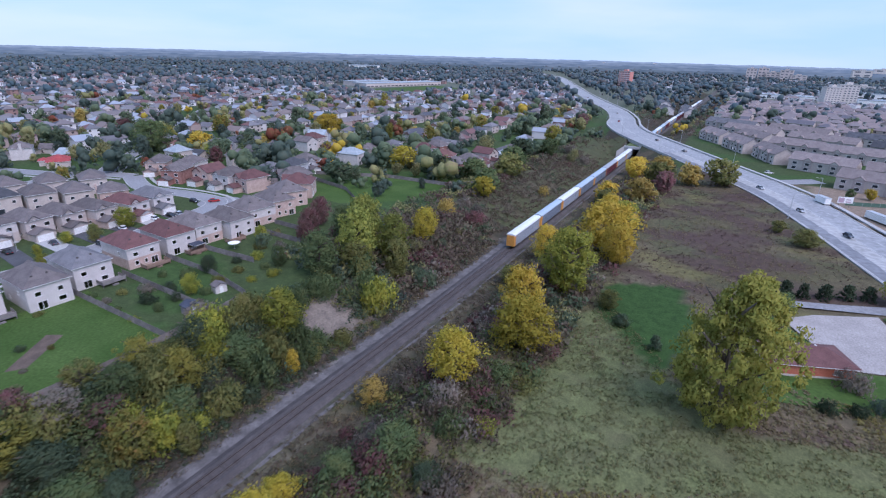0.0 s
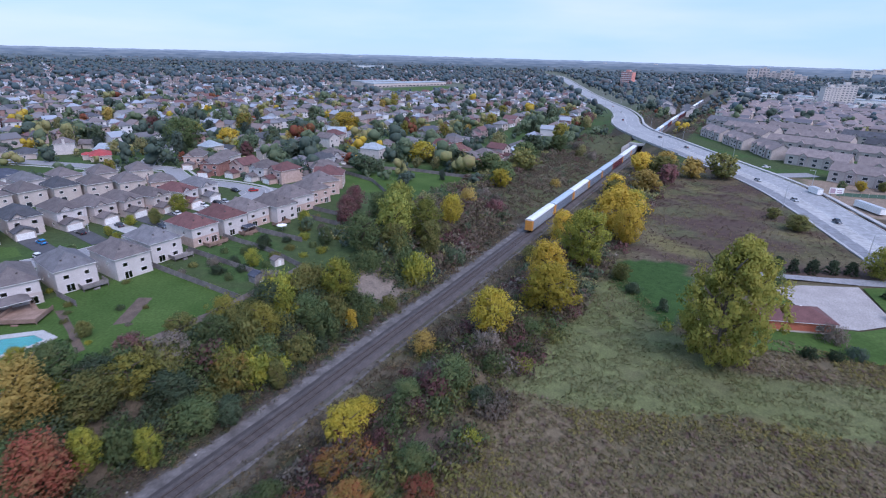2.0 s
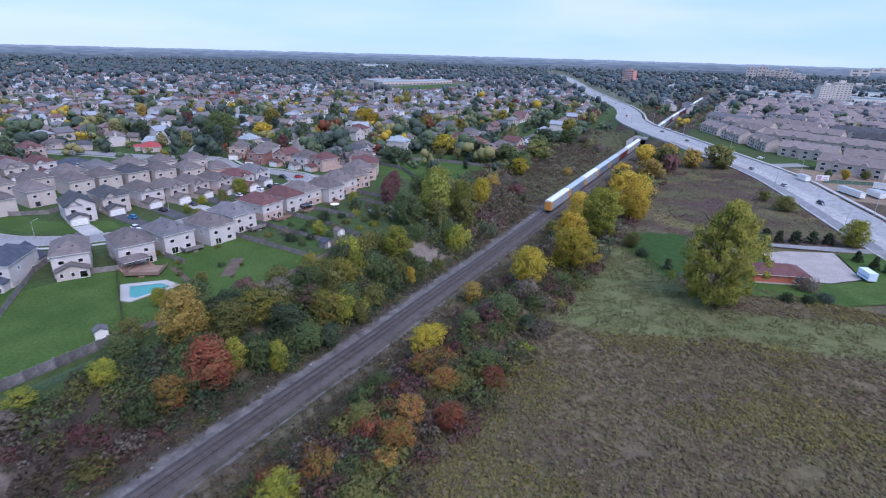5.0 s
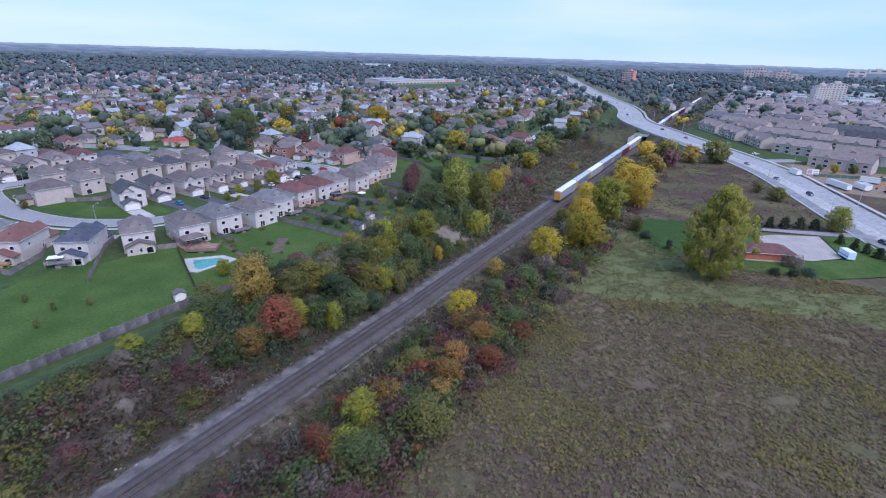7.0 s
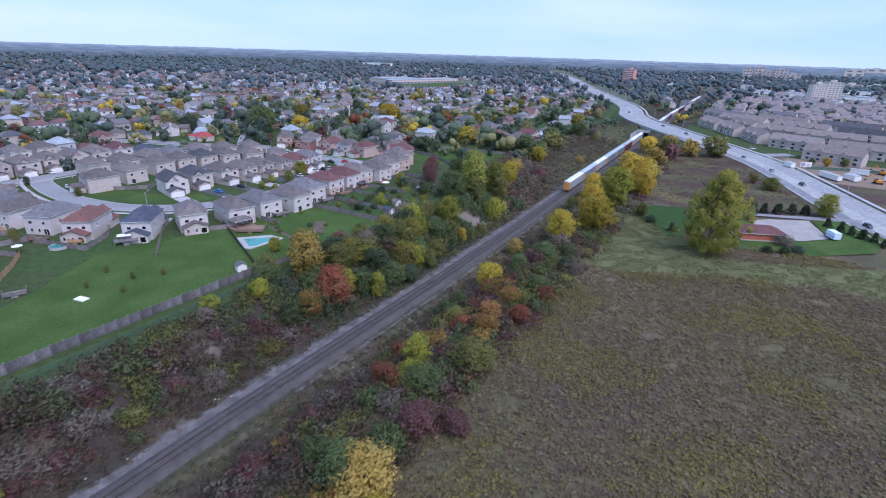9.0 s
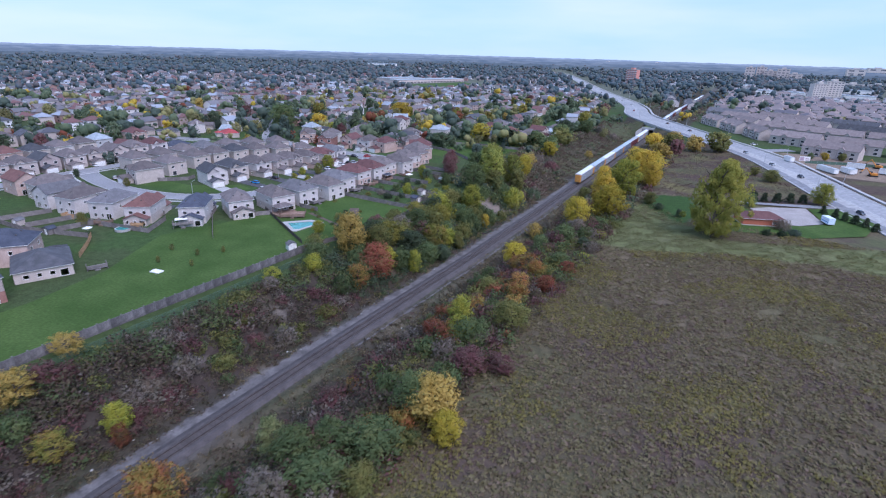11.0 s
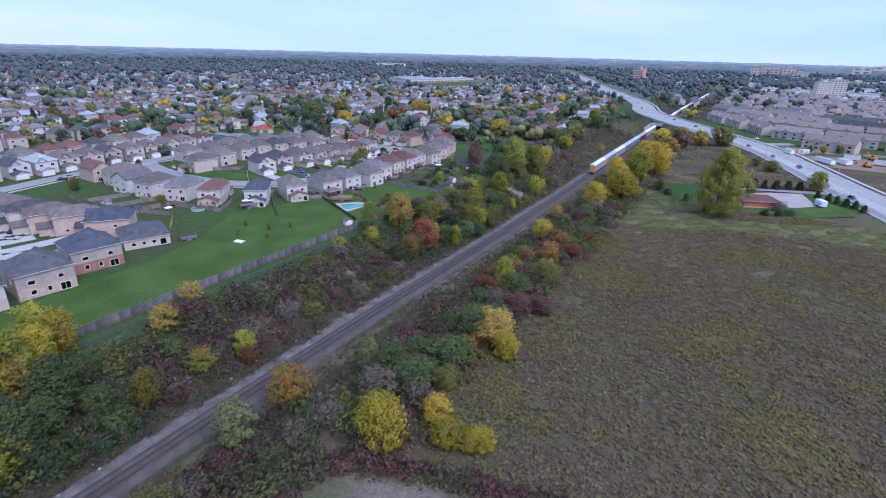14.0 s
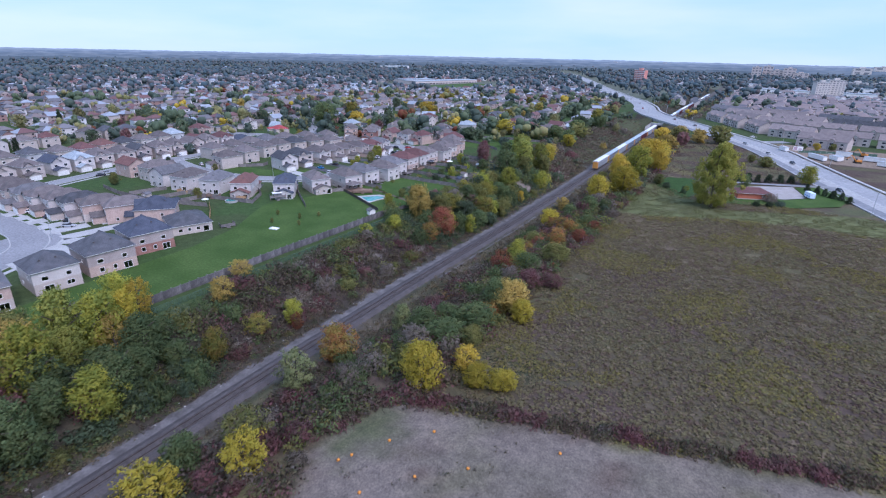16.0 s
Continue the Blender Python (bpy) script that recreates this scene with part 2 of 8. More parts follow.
MAT = {
    "white": material("white_siding", (0.52, 0.475, 0.465), (0.59, 0.545, 0.53), 0.4, 9, rough=0.6, bump=0.05),
    "cream": material("cream_siding", (0.46, 0.395, 0.365), (0.53, 0.46, 0.425), 0.4, 9, rough=0.6, bump=0.05),
    "beige": material("beige_siding", (0.44, 0.375, 0.35), (0.51, 0.44, 0.41), 0.4, 9, rough=0.6, bump=0.05),
    "rose": material("rose_brick", (0.44, 0.32, 0.28), (0.52, 0.39, 0.34), 0.8, 9, bump=0.2),
    "brick": material("red_brick", (0.27, 0.13, 0.11), (0.36, 0.19, 0.16), 0.8, 9, bump=0.3),
    "orange_brick": material("orange_brick", (0.42, 0.12, 0.07), (0.50, 0.16, 0.10), 0.8, 9, bump=0.3),
    "taupe": material("taupe_siding", (0.34, 0.285, 0.275), (0.41, 0.345, 0.33), 0.4, 9, rough=0.6, bump=0.05),
    "grey_wall": material("grey_siding", (0.40, 0.40, 0.42), (0.48, 0.48, 0.50), 0.4, 9, rough=0.6, bump=0.05),
    "roof_taupe": material("taupe_shingles", (0.108, 0.092, 0.093), (0.150, 0.129, 0.128), 0.5, 6, bump=0.3, rand=0.2),
    "roof_grey": material("grey_shingles", (0.105, 0.103, 0.112), (0.145, 0.142, 0.154), 0.5, 6, bump=0.3, rand=0.2),
    "roof_dark": material("charcoal_shingles", (0.055, 0.057, 0.065), (0.085, 0.087, 0.10), 0.5, 6, bump=0.3, rand=0.2),
    "roof_navy": material("blue_black_shingles", (0.045, 0.052, 0.075), (0.07, 0.08, 0.11), 0.5, 6, bump=0.3, rand=0.15),
    "roof_red": material("red_brown_shingles", (0.105, 0.05, 0.05), (0.14, 0.068, 0.066), 0.5, 6, bump=0.3, rand=0.15),
    "roof_rust": material("rust_shingles", (0.135, 0.067, 0.06), (0.175, 0.088, 0.078), 0.5, 6, bump=0.3),
    "roof_bright": material("bright_red_shingles", (0.30, 0.05, 0.055), (0.38, 0.075, 0.075), 0.5, 6, bump=0.3),
    "roof_brown": material("purple_brown_shingles", (0.185, 0.152, 0.150), (0.235, 0.196, 0.192), 0.5, 6, bump=0.3, rand=0.12),
    "roof_pale": material("pale_blue_grey_shingles", (0.25, 0.29, 0.32), (0.32, 0.36, 0.40), 0.5, 6, bump=0.3, rand=0.1),
    "trim": material("white_trim", (0.72, 0.71, 0.70), (0.80, 0.79, 0.78), 0.8, 9, rough=0.5, bump=0),
    "dark_trim": material("dark_trim", (0.06, 0.05, 0.05), (0.09, 0.08, 0.08), 0.8, 9, rough=0.5, bump=0),
    "wood": material("weathered_fence_wood", (0.16, 0.145, 0.145), (0.24, 0.215, 0.21), 0.6, 8, bump=0.3, rand=0.2),
    "new_wood": material("new_cedar_wood", (0.36, 0.22, 0.12), (0.44, 0.28, 0.16), 0.6, 8, bump=0.3, rand=0.1),
    "deck": material("brown_deck_wood", (0.20, 0.13, 0.10), (0.28, 0.19, 0.15), 0.6, 8, bump=0.3),
    "concrete": material("pale_concrete", (0.34, 0.335, 0.335), (0.40, 0.395, 0.395), 0.15, 4, bump=0.1, space="World"),
    "old_concrete": material("stained_concrete", (0.30, 0.29, 0.28), (0.42, 0.41, 0.39), 0.3, 4, bump=0.2, space="World"),
    "asphalt": material("worn_grey_asphalt", (0.21, 0.21, 0.225), (0.25, 0.25, 0.265), 0.05, 1.5, bump=0.05, space="World"),
    "main_asphalt": material("pale_highway_asphalt", (0.25, 0.255, 0.27), (0.30, 0.305, 0.32), 0.03, 0.6, bump=0.1, space="World"),
    "blacktop": material("fresh_blacktop", (0.06, 0.06, 0.068), (0.085, 0.085, 0.095), 0.2, 4, bump=0.1, space="World"),
    "dark_lane": material("resurfaced_asphalt", (0.165, 0.17, 0.19), (0.205, 0.21, 0.23), 0.03, 0.6, bump=0.05, space="World"),
    "pale_lane": material("worn_pale_asphalt", (0.30, 0.297, 0.30), (0.36, 0.356, 0.36), 0.03, 0.6, bump=0.05, space="World"),
    "paint": material("road_paint", (0.40, 0.40, 0.41), (0.52, 0.52, 0.53), 0.8, 5, bump=0, space="World"),
    "ballast": material("grey_ballast_stone", (0.062, 0.054, 0.055), (0.092, 0.081, 0.082), 0.5, 3.5, bump=0.8, space="World"),
    "fouled": material("fouled_ballast", (0.056, 0.046, 0.045), (0.082, 0.069, 0.067), 0.6, 3.5, bump=0.8, space="World"),
    "rubble": material("pale_trackside_rubble", (0.075, 0.068, 0.068), (0.15, 0.138, 0.138), 0.35, 2.2, bump=1.0, space="World"),
    "tie": material("creosoted_sleeper", (0.050, 0.040, 0.039), (0.072, 0.060, 0.058), 1.5, 9, bump=0.4, rand=0.35),
    "steel": material("rusty_rail_steel", (0.11, 0.09, 0.085), (0.16, 0.135, 0.125), 0.6, 9, rough=0.45, metal=0.6, bump=0.1, space="World"),
    "galv": material("galvanised_steel", (0.45, 0.46, 0.48), (0.55, 0.56, 0.58), 1, 9, rough=0.45, metal=0.6, bump=0),
    "noise_panel": material("stained_precast_panel", (0.07, 0.066, 0.07), (0.17, 0.16, 0.165), 0.35, 3, bump=0.5, rand=0.3),
    "noise_post": material("precast_post", (0.12, 0.115, 0.12), (0.17, 0.165, 0.17), 0.8, 6, bump=0.3, rand=0.1),
    "green_wire": material("green_coated_wire", (0.07, 0.13, 0.10), (0.10, 0.17, 0.13), 1, 9, bump=0),
    "gravel": material("pale_limestone_gravel", (0.29, 0.265, 0.255), (0.35, 0.32, 0.31), 0.2, 2.5, bump=0.6, space="World"),
    "lawn": material("mown_lawn", (0.04, 0.078, 0.018), (0.062, 0.105, 0.028), 0.09, 1.6, bump=0.5, space="World", spec=0.1),
    "lawn2": material("rough_mown_grass", (0.075, 0.105, 0.04), (0.11, 0.135, 0.06), 0.07, 1.2, bump=0.6, space="World", spec=0.1),
    "soil": material("garden_soil", (0.085, 0.062, 0.05), (0.125, 0.09, 0.07), 0.5, 5, bump=0.5, space="World"),
    "rubber": material("black_rubber", (0.02, 0.02, 0.02), (0.03, 0.03, 0.03), 1, 9, bump=0),
    "orange_paint": material("orange_machine_paint", (0.55, 0.20, 0.03), (0.62, 0.25, 0.05), 1, 9, rough=0.5, bump=0),
    "blue_paint": material("bright_blue_paint", (0.02, 0.22, 0.55), (0.03, 0.26, 0.62), 1, 9, rough=0.3, bump=0),
}


def plain(name, colour, rough=0.4, metal=0.0, spec=0.5, rand=0.0):
    return material(name, tuple(0.93 * c for c in colour), tuple(min(1, 1.05 * c) for c in colour), 1.2, 14, rough, 0.0, metal, rand, spec=spec)


def glassy(name, colour, rough, transmission):
    m = plain(name, colour, rough)
    p = m.node_tree.nodes["Principled BSDF"]
    p.inputs["Transmission Weight"].default_value = transmission
    p.inputs["IOR"].default_value = 1.45
    return m


MAT["glass"] = glassy("window_glass", (0.80, 0.84, 0.86), 0.03, 1.0)
MAT["far_glass"] = plain("dark_window_glass", (0.035, 0.04, 0.05), 0.08)
MAT["pool_water"] = glassy("pool_water", (0.35, 0.85, 0.85), 0.08, 0.9)
MAT["pool_liner"] = plain("turquoise_pool_liner", (0.02, 0.21, 0.21), 0.5)


# ---------------------------------------------------------------- mesh helpers
class Shape:
    """Faces gathered for one mesh; each face carries the number of its material slot."""

    def __init__(self):
        self.v, self.f, self.k = [], [], []

    def face(self, points, k=0):
        n = len(self.v)
        self.v.extend(tuple(p) for p in points)
        self.f.append(tuple(range(n, n + len(points))))
        self.k.append(k)

    def box(self, x0, x1, y0, y1, z0, z1, k=0, m=None):
        c = [(x, y, z) for z in (z0, z1) for y in (y0, y1) for x in (x0, x1)]
        if m is not None:
            c = [tuple(m @ Vector(p)) for p in c]
        n = len(self.v)
        self.v.extend(c)
        for q in ((0, 2, 3, 1), (4, 5, 7, 6), (0, 1, 5, 4), (2, 6, 7, 3), (0, 4, 6, 2), (1, 3, 7, 5)):
            self.f.append(tuple(n + i for i in q))
            self.k.append(k)
        return self

    def loft(self, rings, k=0, caps=True):
        """Skin a row of closed rings of equal length."""
        n, c = len(self.v), len(rings[0])
        for ring in rings:
            self.v.extend(tuple(p) for p in ring)
        for i in range(len(rings) - 1):
            for j in range(c):
                a, b = n + i * c + j, n + i * c + (j + 1) % c
                self.f.append((a, b, b + c, a + c))
                self.k.append(k)
        if caps:
            self.f.append(tuple(n + j for j in reversed(range(c))))
            self.f.append(tuple(n + (len(rings) - 1) * c + j for j in range(c)))
            self.k.extend((k, k))
        return self

    def tube(self, a, b, r0, r1=None, sides=6, k=0):
        a, b, r1 = Vector(a), Vector(b), r0 if r1 is None else r1
        q = (b - a).to_track_quat("Z", "Y")
        ring = [Vector((math.cos(2 * math.pi * i / sides), math.sin(2 * math.pi * i / sides), 0)) for i in range(sides)]
        return self.loft([[a + q @ (p * r0) for p in ring], [b + q @ (p * r1) for p in ring]], k)

    def mesh(self, name, smooth=False):
        me = bpy.data.meshes.new(name)
        me.from_pydata(self.v, [], self.f)
        for _ in range(max(self.k, default=0) + 1):
            me.materials.append(None)
        me.polygons.foreach_set("material_index", self.k)
        if smooth:
            me.polygons.foreach_set("use_smooth", [True] * len(self.f))
        me.update()
        return me


def put_mesh(name, me, mats, parent=None, m=None, label=""):
    """One object on a mesh that others may share, with materials of its own."""
    ob = new(name, me)
    for slot, mt in zip(ob.material_slots, mats):
        slot.link = "OBJECT"
        slot.material = mt
    ob.parent = parent
    if m is not None:
        ob.matrix_basis = m
    if label:
        ob["label"] = label
    return ob


def part(name, shape, mats, parent=None, label="", m=None, smooth=False):
    return put_mesh(name, shape.mesh(name, smooth), mats if isinstance(mats, (list, tuple)) else [mats], parent, m, label)


def base(name, m, label, category, group=""):
    ob = new(name)
    ob.empty_display_size = 0.5
    ob.matrix_basis = m
    return tagged(ob, label, category, group)


def soup(name, verts, faces, mats, index=None, smooth=False):
    """A mesh from arrays of corners and of four-cornered faces."""
    me = bpy.data.meshes.new(name)
    me.vertices.add(len(verts))
    me.vertices.foreach_set("co", np.asarray(verts, np.float32).ravel())
    n, c = faces.shape
    me.loops.add(n * c)
    me.loops.foreach_set("vertex_index", faces.astype(np.int32).ravel())
    me.polygons.add(n)
    me.polygons.foreach_set("loop_start", np.arange(0, n * c, c, dtype=np.int32))
    for mt in mats:
        me.materials.append(mt)
    if index is not None:
        me.polygons.foreach_set("material_index", np.asarray(index, np.int32))
    if smooth:
        me.polygons.foreach_set("use_smooth", np.ones(n, bool))
    me.update(calc_edges=True)
    return me


# ---------------------------------------------------------------- lie of the land
def step(a, b, x):
    t = np.clip((x - a) / (b - a), 0, 1)
    return t * t * (3 - 2 * t)


def rail_x(y):
    """The track runs straight, then bears a little to the left."""
    return np.interp(y, (-600, -165, -126, -97, -80, -37, 0, 36, 56, 100, 165, 330, 585, 941, 3000), (10, 6.6, 4.6, 3.2, 2.5, 1.4, 1.1, 0.9, 0.2, -0.8, -3.4, -9.5, -20, -29, -70))


# main road: x, y, height of the surface, half its width
ROAD = np.array(((235, -190, 0.2, 12), (196, -70, 0.2, 12), (166, 40, 0.2, 12), (152, 95, 0.2, 12), (133, 148, 0.2, 12), (117, 190, 0.3, 12),
                 (97, 246, 0.8, 11.8), (77, 292, 1.6, 12.6), (39, 346, 3.0, 13), (7, 393, 3.7, 13.8), (-13, 425, 3.8, 13.8), (-30, 456, 3.7, 13),
                 (-47.5, 504, 3.2, 12.8), (-64, 574, 2.0, 12), (-95, 665, 1.0, 11.5), (-153, 790, 0.3, 11.5), (-225, 950, 0.2, 11), (-330, 1200, 0.2, 11), (-440, 1460, 0.2, 11),
                 (-640, 1900, 0.2, 11)), float)


def smooth_line(p, per=8):
    """A smooth line through the rows of p."""
    out = []
    for i in range(len(p) - 1):
        a, b, c, d = p[max(i - 1, 0)], p[i], p[i + 1], p[min(i + 2, len(p) - 1)]
        for t in np.arange(per) / per:
            out.append(0.5 * (2 * b + (c - a) * t + (2 * a - 5 * b + 4 * c - d) * t * t + (3 * b - a - 3 * c + d) * t ** 3))
    return np.array([*out, p[-1]])


ROAD_LINE = smooth_line(ROAD)


def from_line(line, x, y):
    """Distance from a line, and the line's further columns at the nearest place."""
    best, extra = np.full(x.shape, 1e9), np.zeros((*x.shape, line.shape[1] - 2))
    for a, b in zip(line[:-1], line[1:]):
        u = b[:2] - a[:2]
        t = np.clip(((x - a[0]) * u[0] + (y - a[1]) * u[1]) / (u @ u), 0, 1)
        d = np.hypot(x - a[0] - t * u[0], y - a[1] - t * u[1])
        near = d < best
        best = np.where(near, d, best)
        extra = np.where(near[..., None], a[2:] + t[..., None] * (b[2:] - a[2:]), extra)
    return best, extra


def waves(x, y, s):
    """Cheap uneven swell, about -1 to 1, with features of about s metres."""
    return (np.sin(x / s * 2.1 + 1.3 * np.sin(y / s * 1.7)) + np.sin(y / s * 2.7 + 1.7 * np.sin(x / s * 1.3 + 2)) + np.sin((x + y) / s * 1.1 + np.sin((x - y) / s * 2.3))) / 3


def land(x, y):
    x, y = np.asarray(x, float), np.asarray(y, float)
    d = x - rail_x(y)
    cut = np.where(d < 0, step(8, 27, -d), step(9.5, 27, d))
    deep = 1 - 0.75 * step(900, 1400, y)
    z = -5.75 * deep * (1 - cut)
    z = z + 0.35 * waves(x, y, 7) * step(9, 14, np.abs(d)) * (1 - step(26, 34, np.abs(d)))
    r = np.hypot(x - 70, y + 60)
    z = z + 0.25 * waves(x, y, 25) * step(30, 45, d) + 8 * step(1500, 3000, r) + 2 * waves(x, y, 420) * step(1200, 2600, r)
    off, more = from_line(ROAD_LINE[::3], x, y)
    bank = more[..., 0] - 0.25 - 0.45 * np.clip(off - more[..., 1] - 1.5, 0, None)
    bank = np.where(off < more[..., 1] + 1.5, more[..., 0] - 0.25, bank)
    clear = np.abs(d) < 6.6
    z = np.where(clear, z, np.maximum(z, np.where(bank > -3, bank, -99)))
    under = (off < more[..., 1] + 1.5) & ~clear
    return np.where(under, more[..., 0] - 0.25, z)


def land_at(x, y):
    return float(land(np.array([x]), np.array([y]))[0])


def inside(poly, x, y):
    hit = np.zeros(x.shape, bool)
    for (ax, ay), (bx, by) in zip(poly, poly[1:] + poly[:1]):
        hit ^= ((ay > y) != (by > y)) & (x < (bx - ax) * (y - ay) / ((by - ay) or 1e-9) + ax)
    return hit


DIRT_LOT = [(33, -106), (35, -94), (38, -91.9), (49, -88.2), (58.5, -85.2), (72, -81), (84.6, -77), (96, -73.5), (110, -69), (150, -57), (150, -200), (42, -200), (38, -125)]
MOWN = [(33, 60), (36, 82), (38, 100), (33, 118), (42, 128), (60, 104), (76, 92), (96, 100), (120, 112), (150, 110), (150, 85), (100, 82), (75, 76), (50, 62)]
LUSH = [(35, 138), (44, 146), (55, 150), (62, 132), (60, 104), (54, 104), (48.5, 112), (42, 120)]


def land_colour(x, y):
    """What the ground is made of at each place; far off the colour also carries painted haze."""
    d = x - rail_x(y)
    n1, n2, n3 = waves(x, y, 9), waves(x + 40, y - 17, 23), waves(x, y, 3.1)
    c = np.zeros((*x.shape, 3))
    c[:] = (0.052, 0.075, 0.032)

    def lay(rgb, where):
        nonlocal c
        w = np.clip(where, 0, 1)[..., None]
        c = c * (1 - w) + np.array(rgb) * w

    lay((0.045, 0.085, 0.028), (n2 > 0.1) * 0.8)
    # beyond 600 m paler and greyer: painted haze, plus roofs and streets blended in
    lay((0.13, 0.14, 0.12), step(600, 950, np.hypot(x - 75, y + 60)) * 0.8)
    field = (d > 24) & (y < 330) & (x < 400)
    lay((0.088, 0.072, 0.050), field * 1.0)
    lay((0.14, 0.112, 0.075), field * step(-20, 40, y + 12 * n2) * 0.8)
    lay((0.105, 0.088, 0.06), (field & (y > 104)) * (0.85 + 0.15 * n1))
    lay((0.085, 0.098, 0.05), (field & (y > 104)) * step(-0.1, 0.5, waves(x + 3, y, 13) + 0.3 * n3) * 0.8)
    lay((0.15, 0.13, 0.09), (field & (y > 140)) * step(6, 1, np.abs(x - 44 + 0.2 * (y - 158)) + 2 * n3) * 0.6)
    lay((0.088, 0.085, 0.046), field * step(-0.1, 0.45, n2 + 0.4 * n1) * 0.75)
    lay((0.155, 0.145, 0.062), field * step(0.35, 0.7, waves(x + 9, y + 31, 14) + 0.3 * n3) * 0.6)
    lay((0.082, 0.058, 0.052), field * step(0.1, 0.6, waves(x - 50, y + 8, 17) + 0.3 * n3) * 0.85)
    lay((0.05, 0.062, 0.036), (field & (y < -40)) * step(9, 3, np.hypot((x - 50) * 0.7, y + 68) + 2 * n3) * 0.7)
    lay((0.078, 0.052, 0.048), ((d > 27) & (y > 150) & (y < 300)) * step(-0.25, 0.3, waves(x * 0.5, y, 9) + 0.3 * n3) * 0.85)
    lay((0.122, 0.142, 0.062), inside(MOWN, x + 2 * n1, y + 3 * n1) * (0.75 + 0.25 * n3))
    lay((0.034, 0.072, 0.022), inside(LUSH, x + 0.8 * n3, y + 1.2 * n1) * 1.0)
    lay((0.172, 0.145, 0.132), inside(DIRT_LOT, x + 1.5 * n1, y + 2 * n1) * (0.85 + 0.15 * n3))
    lay((0.10, 0.072, 0.06), inside(DIRT_LOT, x, y) * step(0.3, 0.75, waves(x + 5, y - 9, 6.1) + 0.4 * n3) * 0.7)
    lay((0.07, 0.085, 0.04), inside(DIRT_LOT, x, y) * step(7, 2, np.hypot(x - 37, (y + 101) * 0.6) + 2.5 * n3) * 0.8)
    lay((0.11, 0.10, 0.08), inside(DIRT_LOT, x, y) * step(-0.1, 0.5, waves(x + 13, y, 4.3) + 0.5 * n1) * 0.5)
    lay((0.12, 0.11, 0.075), inside(DIRT_LOT, x, y) * step(0.45, 0.8, waves(x, y, 8)) * 0.7)
    side = (np.abs(d) < 30) & (y < 1200) & ~((d > 24) & (y < 330))
    lay((0.052, 0.045, 0.036), side * 1.0)
    lay((0.048, 0.056, 0.03), side * step(0, 0.5, n1) * 0.7)
    lay((0.056, 0.043, 0.04), side * ((d < -9) & (y < -10) & (y > -96)) * 0.8)
    lay((0.11, 0.088, 0.064), side * step(0.25, 0.7, waves(x, y + 20, 11)) * 0.6)
    lay((0.185, 0.155, 0.138), ((d > -33) & (d < -9) & (y > 70) & (y < 104)) * step(17, 6, np.hypot(d + 19, (y - 86) * 0.9) + 3 * n3) * 0.9)
    lay((0.24, 0.22, 0.21), ((d > -33) & (d < -15) & (y > -62) & (y < -20)) * step(0.25, 0.6, waves(x, y, 5.3)) * 0.4)
    lay((0.34, 0.33, 0.31), step(4.5, 1.5, np.hypot((x + 28) / 1.4, y + 93) + n3) * 0.9)
    wl_, wr_ = np.interp(y, (-130, -60, 60, 400), (5.0, 5.8, 6.6, 6.6)), np.interp(y, (-130, -60, 60, 400), (2.9, 3.1, 3.4, 3.6))
    lay((0.10, 0.092, 0.09), np.where(d < 0, step(wl_ + 0.8, wl_ - 0.8, -d + 0.5 * n1), step(wr_ + 0.7, wr_ - 0.5, d + 0.4 * n1)) * (y < 1500))
    lay((0.26, 0.245, 0.235), (d < -2.8) * (d > -wl_) * (y < 380) * step(0.1, 0.7, n3) * 0.5)
    lay((0.17, 0.145, 0.11), step(1.2, 0.5, np.abs(d - 6.6 - 0.6 * n2)) * (y < 380) * (0.35 + 0.35 * n1))
    lay((0.095, 0.085, 0.055), ((d > 4.6) & (d < 6.0)) * (y < 380) * step(-0.4, 0.4, n1) * 0.8)
    lay((0.05, 0.075, 0.03), ((d < -30) & (d > -42) & (y < 110) & (y > -220)) * 0.9)
    lay((0.075, 0.082, 0.042), ((d < -8) & (d > -46) & (y > 185) & (y < 420)) * (0.8 + 0.2 * n3))
    lay((0.10, 0.082, 0.062), ((d < -8) & (d > -40) & (y > 140) & (y < 330)) * step(-0.1, 0.5, waves(x, y, 12) + 0.3 * n3) * 0.8)
    build = (x > 92) & (x < 230) & (y > 255) & (y < 330) & (x + 0.5 * y > 232)
    lay((0.24, 0.185, 0.15), build * 0.9)
    return c


# ---------------------------------------------------------------- ground
def spaced(a, b, fine, far, grow):
    """Grid lines: fine between a and b, then wider and wider out to far."""
    mid = list(np.arange(a, b + 0.01, fine))
    lo, hi, w = mid[0], mid[-1], fine
    left, right = [], []
    while lo > -far or hi < far:
        w *= grow
        lo, hi = lo - w, hi + w
        left.append(max(lo, -far - 1)), right.append(min(hi, far + 1))
    return np.unique(np.array(left[::-1] + mid + right).round(3))


gx, gy = spaced(-44, 44, 1.9, 4600, 1.07), spaced(-230, 500, 3.0, 4600, 1.07)
GX, GY = np.meshgrid(gx, gy)
GZ = land(GX, GY)
cols, rows_ = len(gx), len(gy)
idx = np.arange(cols * rows_).reshape(rows_, cols)
quads = np.stack([idx[:-1, :-1], idx[:-1, 1:], idx[1:, 1:], idx[1:, :-1]], -1).reshape(-1, 4)

